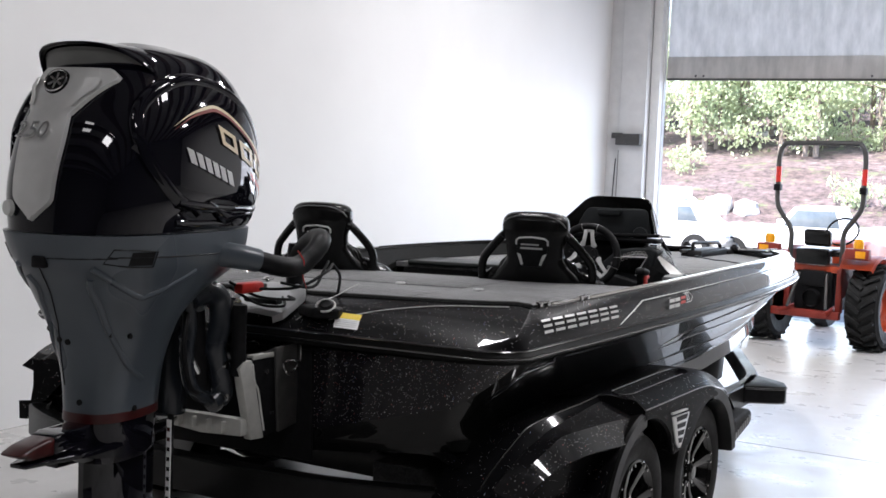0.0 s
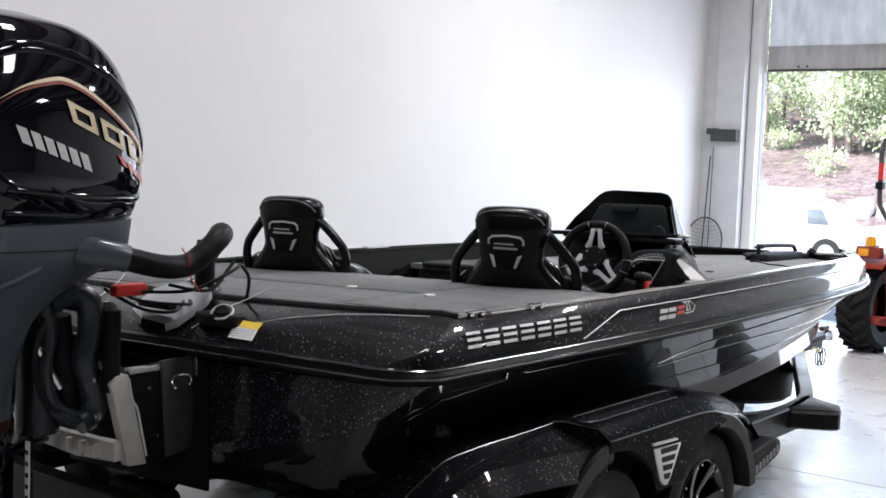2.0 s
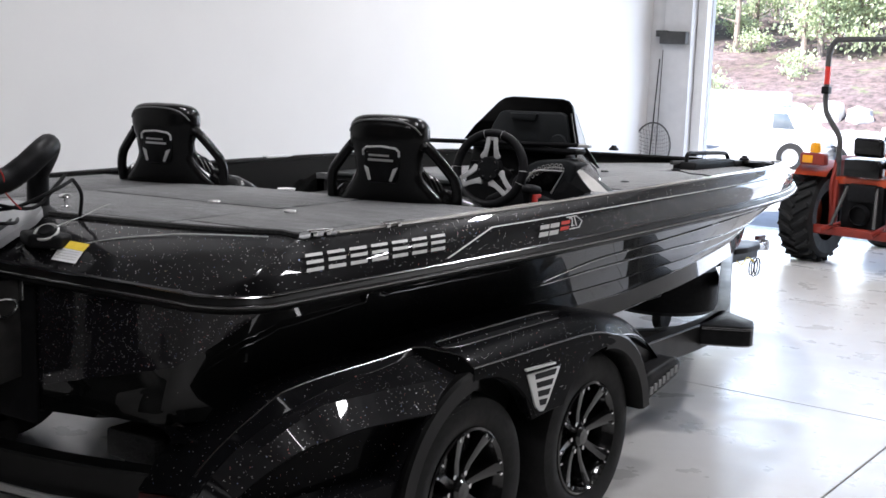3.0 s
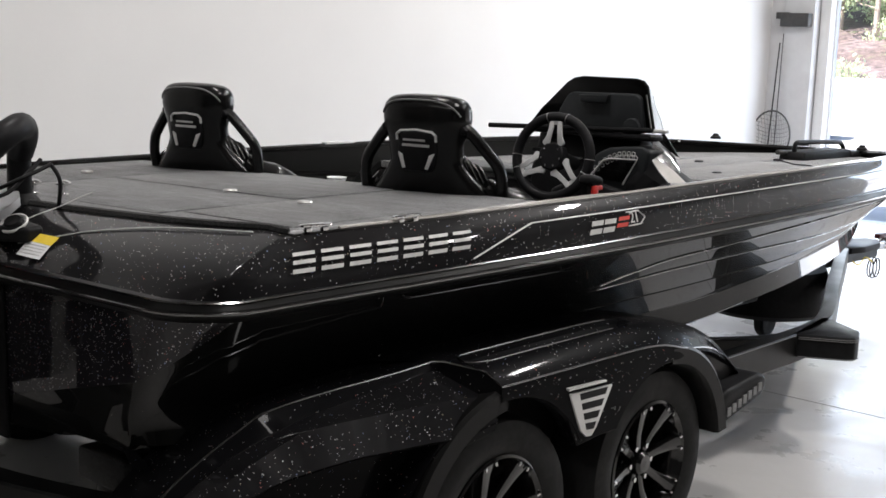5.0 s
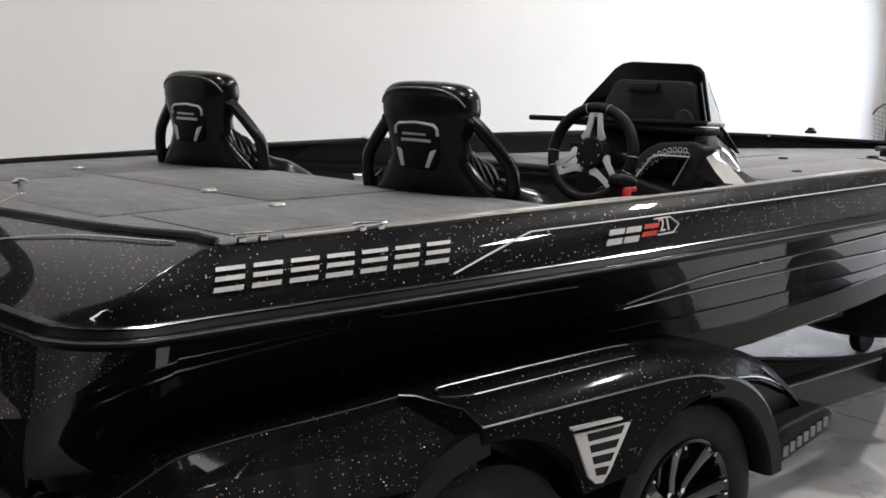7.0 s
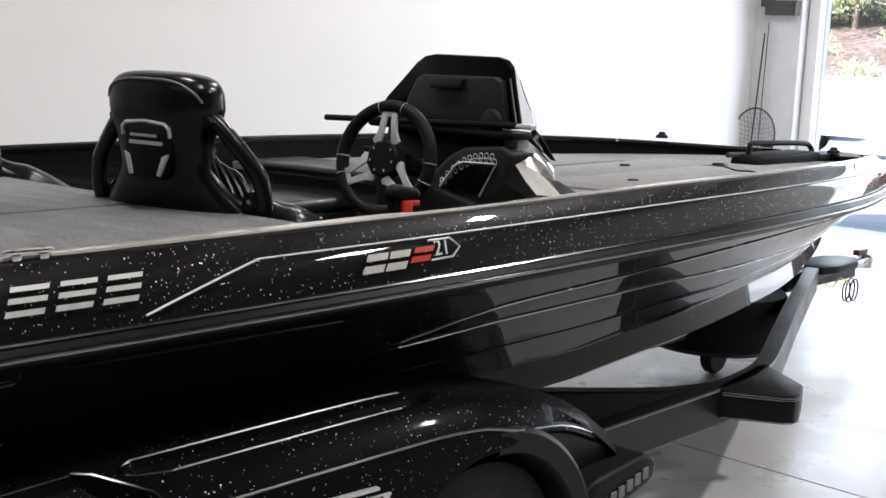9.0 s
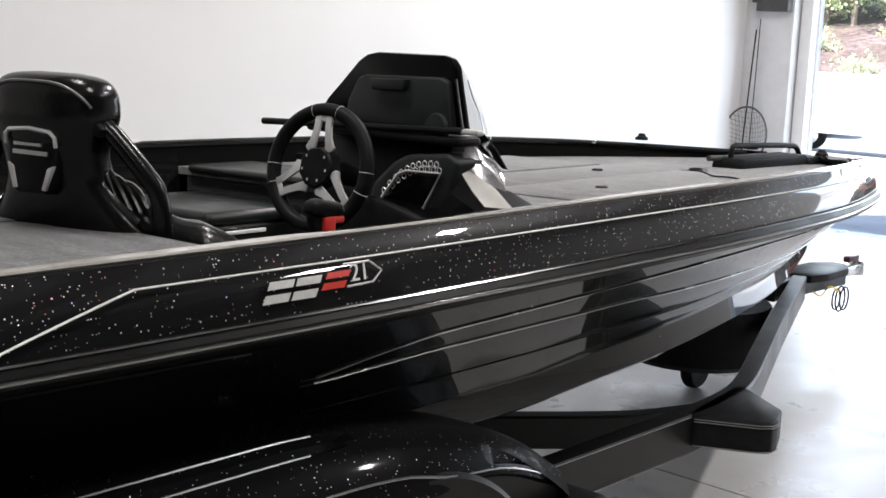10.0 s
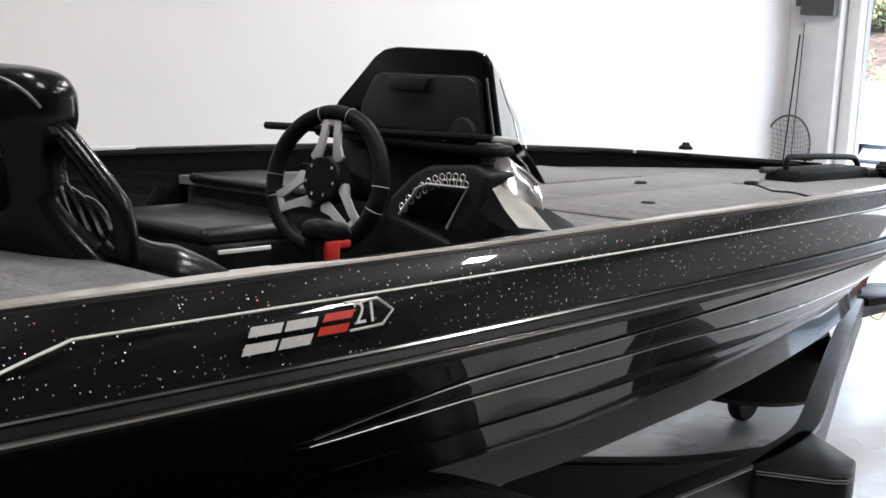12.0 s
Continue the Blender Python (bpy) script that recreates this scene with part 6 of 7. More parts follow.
CREX = knots([(0.7, 1.384), (0.92, 1.388), (1.85, 1.388), (2.1, 1.355), (2.25, 1.32), (2.4, 1.28)])
OUTY = knots([(0.7, 0.7), (1.7, 1.7), (1.9, 1.895), (2.1, 2.1), (2.25, 2.27), (2.4, 2.45)])
OUTZ = knots([(0.7, 0.787), (0.92, 0.786), (1.6, 0.782), (1.75, 0.772), (1.9, 0.738), (2.1, 0.7), (2.25, 0.64), (2.4, 0.545)])
TOPY = knots([(0.7, 0.7), (1.7, 1.7), (1.9, 1.92), (2.1, 2.15), (2.25, 2.33), (2.4, 2.5)])
TOPC = knots([(0.7, 0.843), (0.85, 0.845), (1.5, 0.848), (1.75, 0.835), (1.9, 0.81), (2.1, 0.755), (2.25, 0.68), (2.4, 0.57)])
# rear of the fender: top crease, second crease, shoulder crease and outer lower edge
TAIL = {"t": (knots([(-0.1, 1.155), (0.05, 1.17), (0.25, 1.185), (0.81, 1.224)]), knots([(-0.1, 0.58), (-0.03, 0.655), (0.05, 0.71), (0.165, 0.768), (0.255, 0.805), (0.46, 0.824), (0.645, 0.832), (0.81, 0.843)])),
        "s": (knots([(-0.1, 1.19), (0.05, 1.215), (0.25, 1.23), (0.81, 1.236)]), knots([(-0.1, 0.56), (-0.03, 0.64), (0.05, 0.695), (0.17, 0.745), (0.35, 0.785), (0.55, 0.803), (0.81, 0.822)])),
        "m": (knots([(-0.1, 1.23), (0.05, 1.275), (0.25, 1.315), (0.81, 1.345)]), knots([(-0.1, 0.545), (-0.03, 0.62), (0.05, 0.69), (0.17, 0.755), (0.25, 0.785), (0.5, 0.778), (0.81, 0.757)])),
        "l": (knots([(-0.1, 1.26), (0.05, 1.335), (0.25, 1.37), (0.81, 1.384)]), knots([(-0.1, 0.53), (-0.03, 0.6), (0.05, 0.66), (0.17, 0.7), (0.3, 0.705), (0.5, 0.69), (0.69, 0.675), (0.81, 0.69)]))}
ARCHES = ((0.97, 0.4, 0.335), (1.81, 0.362, 0.335))


def lip_z(y, top):
    """Lower edge of the outer face round the two wheel arches."""
    low = 0.44 if y < 0.7 else 0.535
    for c, r, zc in ARCHES:
        d = abs(y - c)
        if d < r:
            low = max(low, zc + math.sqrt(r * r - d * d))
    return min(low, top - 0.012)


def tail_rows(s):
    """Cross rows of the rear of the fender: flat facets over a deep side pocket."""
    rows = []
    for i in range(45):
        first = -0.1 if s > 0 else 0.1
        u = first + (0.805 - first) * i / 44
        lean = 0.72 * max(0.0, u) / 0.81
        p = {k: Vector((x(u), u + lean * (x(u) - TAIL["t"][0](u)), z(u))) for k, (x, z) in TAIL.items()}
        row = [Vector((0.98, u, p["t"].z - 0.02)), Vector((1.08, u, p["t"].z - 0.006)), p["t"] + Vector((-0.012, 0, 0.002)), p["t"], p["s"] + Vector((-0.002, 0, 0.004)), p["s"], p["m"], p["l"]]
        x, y, z = p["l"]
        open_ = max(0.0, min(1.0, (y + 0.02) / 0.05, (0.69 - y) / 0.025))
        slope = 0.62 * max(0.0, min(1.0, y / 0.4))
        foot = max(0.44, 0.505 + 0.04 * (0.56 - y)) if y < 0.69 else lip_z(y, z)
        foot = min(foot, z - 0.03)
        for dx, w in ((-0.003, 0.02), (-0.075, 0.1), (-0.085, 0.5), (-0.08, 0.93), (-0.004, 1.0)):
            zz = z + (foot - z) * w
            row.append(Vector((x + dx * (open_ if abs(dx) > 0.01 else 1.0) - 0.01 * w, y - slope * (z - zz) * (1 if y < 0.7 else max(0.0, 1 - (y - 0.7) / 0.08)), zz)))
        low = lip_z(row[-1].y, foot) if y < 0.69 else foot - 0.008
        low = min(low, row[-1].z - 0.006)
        row.append(Vector((row[-1].x - 0.004, row[-1].y, low)))
        row.append(Vector((row[-1].x - 0.05, row[-1].y, low + 0.004)))
        lift = 0.0 if s > 0 else 0.07 * (1 - i / 44)  # the far fender rides higher at its rear
        rows.append([(s * q.x, q.y, q.z + lift) for q in row])
    return rows


def body_rows(s):
    """Cross rows over both wheels to the nose, with a long sunk slot along the top."""
    rows = []
    for i in range(90):
        u = 0.81 + 1.59 * i / 89
        lean = 0.72 * max(0.0, 1 - (u - 0.81) / 0.3)
        oy, oz, ty, tz, ox = OUTY(u), OUTZ(u), TOPY(u), TOPC(u), CREX(u)
        nose = max(0.0, min(1.0, (u - 1.75) / 0.5))
        put = lambda x, z, y: Vector((x, y + lean * (x - 1.224), z))
        zat = lambda x: tz + (oz + 0.006 - tz) * max(0.0, (x - 1.24) / (ox - 1.24)) ** (3.2 - 1.6 * nose) + 0.004 * math.sin(math.pi * min(1, max(0, (x - 1.2) / (ox - 1.2))))
        yat = lambda x: ty + (oy - ty) * max(0.0, min(1.0, (x - 1.2) / (ox - 1.2)))
        row = [put(0.98, tz - 0.012, ty), put(1.1, tz - 0.002, ty), put(1.19, tz + 0.001, ty)]
        for x, deep in ((1.224, 0), (1.236, 0), (1.243, 0.6), (1.258, 1), (1.296, 1), (1.31, 0.6), (1.318, 0)):
            yy = yat(x) + lean * (x - 1.224)
            end = min(yy - 0.9, 1.72 - 0.9 * max(0.0, x - 1.24) - yy)
            sunk = max(0.0, min(1.0, end / 0.03)) * deep
            row.append(put(x, zat(x) - 0.03 * sunk, yat(x)))
        row += [put(1.35, zat(1.35) if ox > 1.36 else zat(ox - 0.03), yat(1.35)) if ox > 1.36 else put(ox - 0.02, oz + 0.01, oy), put(ox - 0.008, oz + 0.008, oy + 0.006 * nose), put(ox, oz, oy)]
        y = row[-1].y
        lz = oz - 0.022 if u > 1.9 else lip_z(y, oz)
        row += [Vector((ox + 0.003, y - 0.002 * nose, (oz + lz) / 2)), Vector((ox, y, lz + 0.008)), Vector((ox - 0.012, y, lz)), Vector((ox - 0.06, y, lz + 0.004))]
        rows.append([(s * q.x, q.y, q.z) for q in row])
    return rows


def fender(s):
    tail, body = tail_rows(s), body_rows(s)
    bm = join(loft(tail), loft(body))
    seam = bmesh.new()  # small step where the tail's facets end under the body
    a, b = [seam.verts.new(q) for q in tail[-1][3:8]], [seam.verts.new(body[0][k]) for k in (3, 6, 10, 11, 12)]
    for k in range(4):
        seam.faces.new((a[k], a[k + 1], b[k + 1], b[k]))
    join(bm, seam)
    if s < 0:
        bm.faces.new([bm.verts.new(q) for q in tail[0]])
    f = part("fender", bm, M_FENDER, trailer, "moulded black flake tandem fender", 24)
    # dense flake facets of the tail, and metal lines painting highlights on the creases
    part("rear_facet", loft([[Vector((q[0] + s * 0.002, q[1], q[2] + 0.003)) for q in row[5:8]] for row in tail[3:]]), M_FLAKE, f, "dense metal-flake rear facet", 20)
    tails = [[row[3] for row in tail[2:]], [row[5] for row in tail[6:]]]
    lines = tails + [[body[0][3], body[0][6], body[0][10], body[0][12]], [row[12] for row in body[:-2:3]], [row[4] for row in body[6:50:4]], [row[9] for row in body[6:46:4]]]
    for k, pts in enumerate(lines):
        part("crease", tube([Vector(q) + Vector((0, 0, 0.0005)) for q in pts], 0.0036 if k != 1 else 0.0024, 6), M_EDGE, f)
    rim = spline([Vector(body[6][9]), Vector((s * 1.3, 0.885, 0.846)), Vector((s * 1.262, 0.885, 0.849)), Vector(body[6][4])], 5)
    part("slot_end", tube(rim, 0.0036, 6), M_EDGE, f)
    arch = [(math.sin(a), math.cos(a)) for a in [radians(2 + 80 * k / 16) for k in range(17)]]
    part("arch_lip", loft([[(s * x, 1.81 + r * a, 0.335 + r * b) for x, r in ((1.372, 0.35), (1.388, 0.36), (1.39, 0.41), (1.382, 0.422), (1.25, 0.41), (1.25, 0.35))] for a, b in arch], closed=True, cap=True), M_RUB, f, "black wheel arch lip")
    back = [(math.sin(a), math.cos(a)) for a in [radians(-6 - 92 * k / 20) for k in range(21)]]
    part("arch_lip", loft([[(s * x, 1.0 + r * a, 0.335 + r * b) for x, r in ((1.37, 0.372), (1.384, 0.38), (1.386, 0.436), (1.376, 0.447), (1.3, 0.44), (1.25, 0.375))] for a, b in back], closed=True, cap=True), M_RUB, f, "black wheel arch lip")
    part("front_filler", prism([(1.81 + 0.37 * a, 0.335 + 0.37 * b) for a, b in arch[5:13]] + [(2.2, 0.5), (2.42, 0.55), (2.25, 0.645), (2.08, 0.7), (1.93, 0.735)], "x", min(s * 1.25, s * 1.3), max(s * 1.25, s * 1.3)), M_FRAME, f)
    part("panel_drop", prism([(1.2, 0.72), (1.52, 0.72), (1.45, 0.54), (1.3, 0.53)], "x", min(s * 1.36, s * 1.386), max(s * 1.36, s * 1.386), 0.006), M_FENDER, f)
    part("fender_liner", prism([(-0.04, 0.4), (0.02, 0.62), (0.3, 0.74), (1.9, 0.79), (2.2, 0.6), (2.25, 0.35)], "x", min(s * 1.06, s * 1.075), max(s * 1.06, s * 1.075)), M_FRAME, f, "black inner fender liner")
    # side vent
    x0, x1 = s * 1.386, s * 1.396
    vent = part("vent", prism([(1.24, 0.708), (1.463, 0.697), (1.388, 0.578), (1.362, 0.553), (1.335, 0.556), (1.305, 0.58)], "x", min(x0, x1), max(x0, x1), 0.003), M_SILVER, f, "silver trapezoid vent plate")
    part("top_slat", prism([(1.225, 0.729), (1.42, 0.72), (1.42, 0.713), (1.228, 0.72)], "x", min(x0, s * 1.402), max(x0, s * 1.402), 0.002), M_SILVER, vent)
    for k in range(4):
        z1 = 0.7 - 0.033 * k
        y0, y1 = 1.288 + 0.012 * k, 1.436 - 0.018 * k
        part("slot", prism([(y0, z1), (y1, z1 - 0.005), (y1 - 0.012, z1 - 0.026), (y0 + 0.008, z1 - 0.022)], "x", min(s * 1.3945, s * 1.3975), max(s * 1.3945, s * 1.3975), 0.001, 1), M_PLASTIC, vent)
    return f


for s in (1, -1):
    fender(s)


def wheel_at(s, y):
    c = (s * 1.235, y, 0.335)
    w = part("wheel", lathe([(0.335, -0.07), (0.337, 0.0), (0.335, 0.07), (0.322, 0.097), (0.285, 0.108), (0.24, 0.102), (0.222, 0.09), (0.215, 0.0), (0.222, -0.09), (0.285, -0.108), (0.322, -0.097), (0.335, -0.07)], c, "x", 48), M_TYRE, trailer, "black trailer tyre on a gloss rim")
    part("rim", lathe([(0.0, s * 0.0), (0.2, -0.03 * s), (0.207, 0.07 * s), (0.218, 0.085 * s), (0.222, 0.096 * s), (0.214, 0.1 * s), (0.205, 0.085 * s)], c, "x", 48), M_RIM, w, "gloss black rim")
    for k in range(8):
        m = Matrix.Translation(c) @ pose(0, 0, 0, 45 * k + 10, 0, 0)
        rows = []
        for r, h, x in ((0.045, 0.016, 0.055), (0.1, 0.017, 0.06), (0.16, 0.022, 0.075), (0.206, 0.03, 0.09)):
            rows.append([m @ Vector((s * (x - 0.03), -h, r)), m @ Vector((s * x, -h * 0.8, r)), m @ Vector((s * (x + 0.004), 0, r)), m @ Vector((s * x, h * 0.8, r)), m @ Vector((s * (x - 0.03), h, r))])
        part("spoke", loft(rows, closed=True, cap=True), M_RIM, w)
        for q in (-1, 1):
            part("rivet", box(min(s * 0.092, s * 0.1), max(s * 0.092, s * 0.1), q * 0.022 - 0.004, q * 0.022 + 0.004, 0.194, 0.208, 0.002, 1, m=m), M_STEEL, w)
    part("hub_cap", lathe([(0.045, 0.04 * s), (0.042, 0.07 * s), (0.03, 0.08 * s), (0.0, 0.082 * s)], c, "x", 24), M_RIM, w, "black hub cap")
    for k in range(6):
        a = 2 * math.pi * k / 6
        part("lug_nut", lathe([(0.0, 0.066 * s), (0.009, 0.064 * s), (0.01, 0.04 * s)], (c[0], c[1] + 0.062 * math.cos(a), c[2] + 0.062 * math.sin(a)), "x", 6), M_CHROME, w)


for s in (1, -1):
    for y in (1.0, 1.81):
        wheel_at(s, y)
    st = part("step", prism([(2.2, 0.395), (2.19, 0.51), (2.24, 0.525), (2.46, 0.545), (2.5, 0.54), (2.525, 0.52), (2.52, 0.475), (2.49, 0.455)], "x", min(s * 1.04, s * 1.38), max(s * 1.04, s * 1.38), 0.018, 3), M_PLASTIC, trailer, "black step at the fender's front")
    for k in range(7):
        part("step_lettering", box(min(s * 1.381, s * 1.3865), max(s * 1.381, s * 1.3865), 2.225 + 0.037 * k, 2.252 + 0.037 * k, 0.43 + 0.0085 * k, 0.462 + 0.0085 * k, 0.001, 1), M_PIPE, st)
    g = part("guide_step", prism([(s * 1.06, 3.37), (s * 1.1, 3.375), (s * 1.27, 3.47), (s * 1.3, 3.5), (s * 1.295, 3.55), (s * 1.25, 3.66), (s * 1.02, 3.82), (s * 1.0, 3.78)], "z", 0.395, 0.5, 0.01, 3), M_PLASTIC, trailer, "black bow-step pad")
for s in (1, -1):
    for z in (0.403, 0.482, 0.49):
        part("pad_rib", tube([(s * 1.098, 3.368, z), (s * 1.275, 3.466, z), (s * 1.304, 3.5, z), (s * 1.299, 3.55, z)], 0.0016, 4), M_PIPE, trailer)
part("bumper_strip", rail_bar([(0.93, -0.125, 0.5), (0.72, -0.2, 0.5), (0.5, -0.235, 0.5)], 0.02, 0.022), M_ALU, trailer, "bright bumper strip")
part("tail_lamp", box(-0.1, 0.1, -0.008, 0.008, -0.03, 0.03, 0.006, m=pose(-0.86, -0.125, 0.52, 0, 0, -22)), M_LENSR, trailer)
part("tail_lamp", box(-0.1, 0.1, -0.008, 0.008, -0.03, 0.03, 0.006, m=pose(1.06, -0.045, 0.52, 0, 0, 24)), M_LENSR, trailer)

# ---- trolling motor and bow fittings ----
troll = thing("trolling_motor", (0.1, 5.5, 1.13), "black stowed bow trolling motor on its mount", "trolling motor")
part("mount", prism([(5.2, 1.115), (5.22, 1.15), (5.85, 1.145), (6.0, 1.09), (6.0, 1.07), (5.2, 1.09)], "x", 0.02, 0.18, 0.012, 3), M_PLASTIC, troll)
part("handle", tube(spline([(0.1, 5.24, 1.13), (0.1, 5.25, 1.195), (0.1, 5.35, 1.2), (0.1, 5.8, 1.185), (0.1, 5.9, 1.165), (0.1, 5.95, 1.1)], 6), 0.014, 10), M_PLASTIC, troll)
part("head", box(0.0, 0.2, 5.85, 6.05, 1.06, 1.13, 0.025, 3), M_PLASTIC, troll)
part("shaft", tube([(0.05, 5.12, 1.145), (0.06, 5.3, 1.14)], 0.014, 10), M_DKMETAL, troll)
cord = thing("pull_cord", (0.55, 4.3, 1.14), "thin dark pull cord with a loop on the bow deck", "cord")
part("line", tube(spline([(0.45, 4.37, 1.165), (0.52, 4.31, 1.165), (0.58, 4.265, 1.163), (0.63, 4.31, 1.16), (0.7, 4.34, 1.15), (0.8, 4.38, 1.145)], 5), 0.004, 6), M_PLASTIC, cord)
part("loop", tube([(0.43 + 0.02 * math.cos(a), 4.38 + 0.03 * math.sin(a), 1.168) for a in [2 * math.pi * k / 14 for k in range(14)]], 0.006, 6, closed=True), M_PLASTIC, cord)
for x, y in ((-0.58, 5.5), (0.2, 5.98), (-0.2, 5.98)):
    k = thing("bow_light_socket", (x, y, 1.12), "small black bow deck fitting", "deck fitting", "bow deck fittings")
    part("collar", lathe([(0.036, 0.0), (0.033, 0.014), (0.022, 0.02), (0.016, 0.034), (0.0, 0.034)], (x, y, GUNZ(y) - 0.02), "z", 16), M_PLASTIC, k)

# heel of the hull on its bunks
tip = Vector((1.2, 0, 1.23))
boat.matrix_world = Matrix.Translation(tip) @ pose(0, 0, 0, 0, -1.5, 0) @ Matrix.Translation(-tip) @ Matrix.Translation(BASE[boat])

# ---- by the door ----
shelf = thing("wall_box", (-2.55, 10.6, 2.05), "dark grey box fixed to the pillar", "wall box")
part("case", box(-2.76, -2.44, 10.56, 10.66, 2.02, 2.16, 0.006), M_DKMETAL, shelf)
part("flange", box(-2.83, -2.7, 10.6, 10.68, 2.1, 2.17, 0.004), M_DKMETAL, shelf)
net = thing("landing_net", (-2.74, 10.55, 0.0), "black landing net leaning against the wall corner", "landing net")
loop = [(-2.75 + 0.225 * math.sin(a), 10.52 + 0.02 * math.cos(a), 0.86 + 0.27 * math.cos(a)) for a in [2 * math.pi * k / 28 for k in range(28)]]
part("hoop", tube(loop, 0.009, 8, closed=True), M_DKMETAL, net)
part("handle", tube([(-2.79, 10.54, 0.6), (-2.76, 10.6, 1.85)], 0.007, 8), M_PLASTIC, net)
part("rod", tube([(-2.73, 10.56, 0.0), (-2.735, 10.62, 1.95)], 0.004, 6), M_PLASTIC, net)
part("foot", tube([(-2.79, 10.5, 0.0), (-2.79, 10.52, 0.6)], 0.011, 8), M_PLASTIC, net)
bm = bmesh.new()
for k in range(-6, 7):
    w = math.sqrt(max(0.0, 1 - (k / 7) ** 2))
    for sgn in (0, 1):
        pts = []
        for q in range(7):
            u = -1 + 2 * q / 6
            a, b2 = (k / 7, u * w) if sgn else (u * w, k / 7)
            sag = 0.1 * (1 - a * a - b2 * b2)
            pts.append((-2.75 + 0.225 * a, 10.52 + max(0.0, sag), 0.86 + 0.27 * b2 - 0.6 * max(0, sag)))
        join(bm, tube(pts, 0.0016, 4))
part("mesh_bag", bm, M_DKMETAL, net)

# ---- tractor ----
tractor = thing("tractor", (0.15, 8.7, 0), "orange compact tractor with a raised roll bar", "tractor")
TX = 0.15
bar = [(-0.27, 0.78), (-0.27, 1.0), (-0.28, 1.18), (-0.38, 1.33), (-0.44, 1.45), (-0.445, 1.7), (-0.445, 1.93), (-0.4, 2.04), (-0.3, 2.065), (0.3, 2.075), (0.4, 2.05), (0.445, 1.94), (0.445, 1.7), (0.44, 1.45), (0.38, 1.33), (0.28, 1.18), (0.27, 1.0), (0.27, 0.78)]
part("roll_bar", tube(spline([(TX + x, 8.45, z) for x, z in bar], 4), 0.026, 10), M_DKMETAL, tractor, "dark folding roll bar")
for s in (1, -1):
    part("bar_hinge", box(TX + s * 0.445 - 0.035, TX + s * 0.445 + 0.035, 8.41, 8.49, 1.57, 1.64, 0.01), M_PLASTIC, tractor)
    part("bar_sleeve", tube([(TX + s * 0.446, 8.45, 1.66), (TX + s * 0.446, 8.45, 1.82)], 0.028, 10), M_RED, tractor)
    # mudguard over the tyre
    rows = []
    for k in range(11):
        a = radians(48 + 80 * k / 10)
        y, z = 8.62 - 0.5 * math.cos(a), 0.44 + 0.52 * math.sin(a)
        rows.append([(TX + s * 0.3, y, z), (TX + s * 0.62, y, z), (TX + s * 0.64, y, z - 0.03)])
    b = loft(rows)
    bmesh.ops.solidify(b, geom=b.faces[:], thickness=0.012)
    part("mudguard", b, M_ORANGE, tractor, "orange mudguard")
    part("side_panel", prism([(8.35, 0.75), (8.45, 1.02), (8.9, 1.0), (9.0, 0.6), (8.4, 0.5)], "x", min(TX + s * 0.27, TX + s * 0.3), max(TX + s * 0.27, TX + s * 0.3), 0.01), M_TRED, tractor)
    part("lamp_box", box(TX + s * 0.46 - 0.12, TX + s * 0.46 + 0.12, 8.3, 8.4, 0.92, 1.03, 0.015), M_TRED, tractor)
    part("rear_lamp", box(TX + s * 0.5 - 0.05, TX + s * 0.5 + 0.05, 8.29, 8.302, 0.94, 1.01, 0.006), M_AMBER, tractor)
    part("beacon", lathe([(0.05, 0.0), (0.052, 0.05), (0.04, 0.09), (0.0, 0.1)], (TX + s * 0.46, 8.36, 1.035), "z", 16), M_AMBER, tractor, "amber beacon")
    tyre = lathe([(0.24, -0.15), (0.36, -0.17), (0.4, -0.15), (0.41, 0.0), (0.4, 0.15), (0.36, 0.17), (0.24, 0.15)], (TX + s * 0.555, 8.62, 0.44), "x", 40)
    LUGS = []
    for k in range(22):
        for q in (-1, 1):
            m = Matrix.Translation((TX + s * 0.555, 8.62, 0.44)) @ pose(0, 0, 0, 360 / 22 * (k + 0.25 * q), 0, 0) @ pose(0, 0, 0.415, 0, 0, 35 * q)
            LUGS.append(box(min(q * 0.0, q * 0.165), max(q * 0.0, q * 0.165), -0.02, 0.02, -0.02, 0.022, 0.004, 1, m=m))
    wh = part("rear_wheel", tyre, M_TYRE, tractor, "lugged tractor tyre")
    for lug in LUGS:
        part("lug", lug, M_TYRE, wh)
    part("wheel_disc", lathe([(0.0, s * 0.06), (0.08, s * 0.07), (0.1, s * 0.03), (0.22, s * 0.02), (0.245, s * 0.12), (0.25, s * 0.15), (0.235, s * 0.13)], (TX + s * 0.555, 8.62, 0.44), "x", 32), M_ORANGE, wh)
    part("front_wheel", lathe([(0.0, 0.0), (0.14, 0.05), (0.15, 0.09), (0.24, 0.1), (0.26, 0.06), (0.26, -0.06), (0.24, -0.1), (0.14, -0.09), (0.0, -0.05)], (TX + s * 0.48, 10.1, 0.26), "x", 28), M_TYRE, tractor)
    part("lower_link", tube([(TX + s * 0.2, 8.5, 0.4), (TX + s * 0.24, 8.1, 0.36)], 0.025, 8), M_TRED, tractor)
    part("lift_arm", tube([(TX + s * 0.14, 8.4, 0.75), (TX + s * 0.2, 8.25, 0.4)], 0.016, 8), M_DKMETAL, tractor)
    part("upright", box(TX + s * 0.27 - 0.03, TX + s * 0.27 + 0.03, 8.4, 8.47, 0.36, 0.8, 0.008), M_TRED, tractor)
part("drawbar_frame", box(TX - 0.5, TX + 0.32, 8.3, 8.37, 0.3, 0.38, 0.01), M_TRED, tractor)
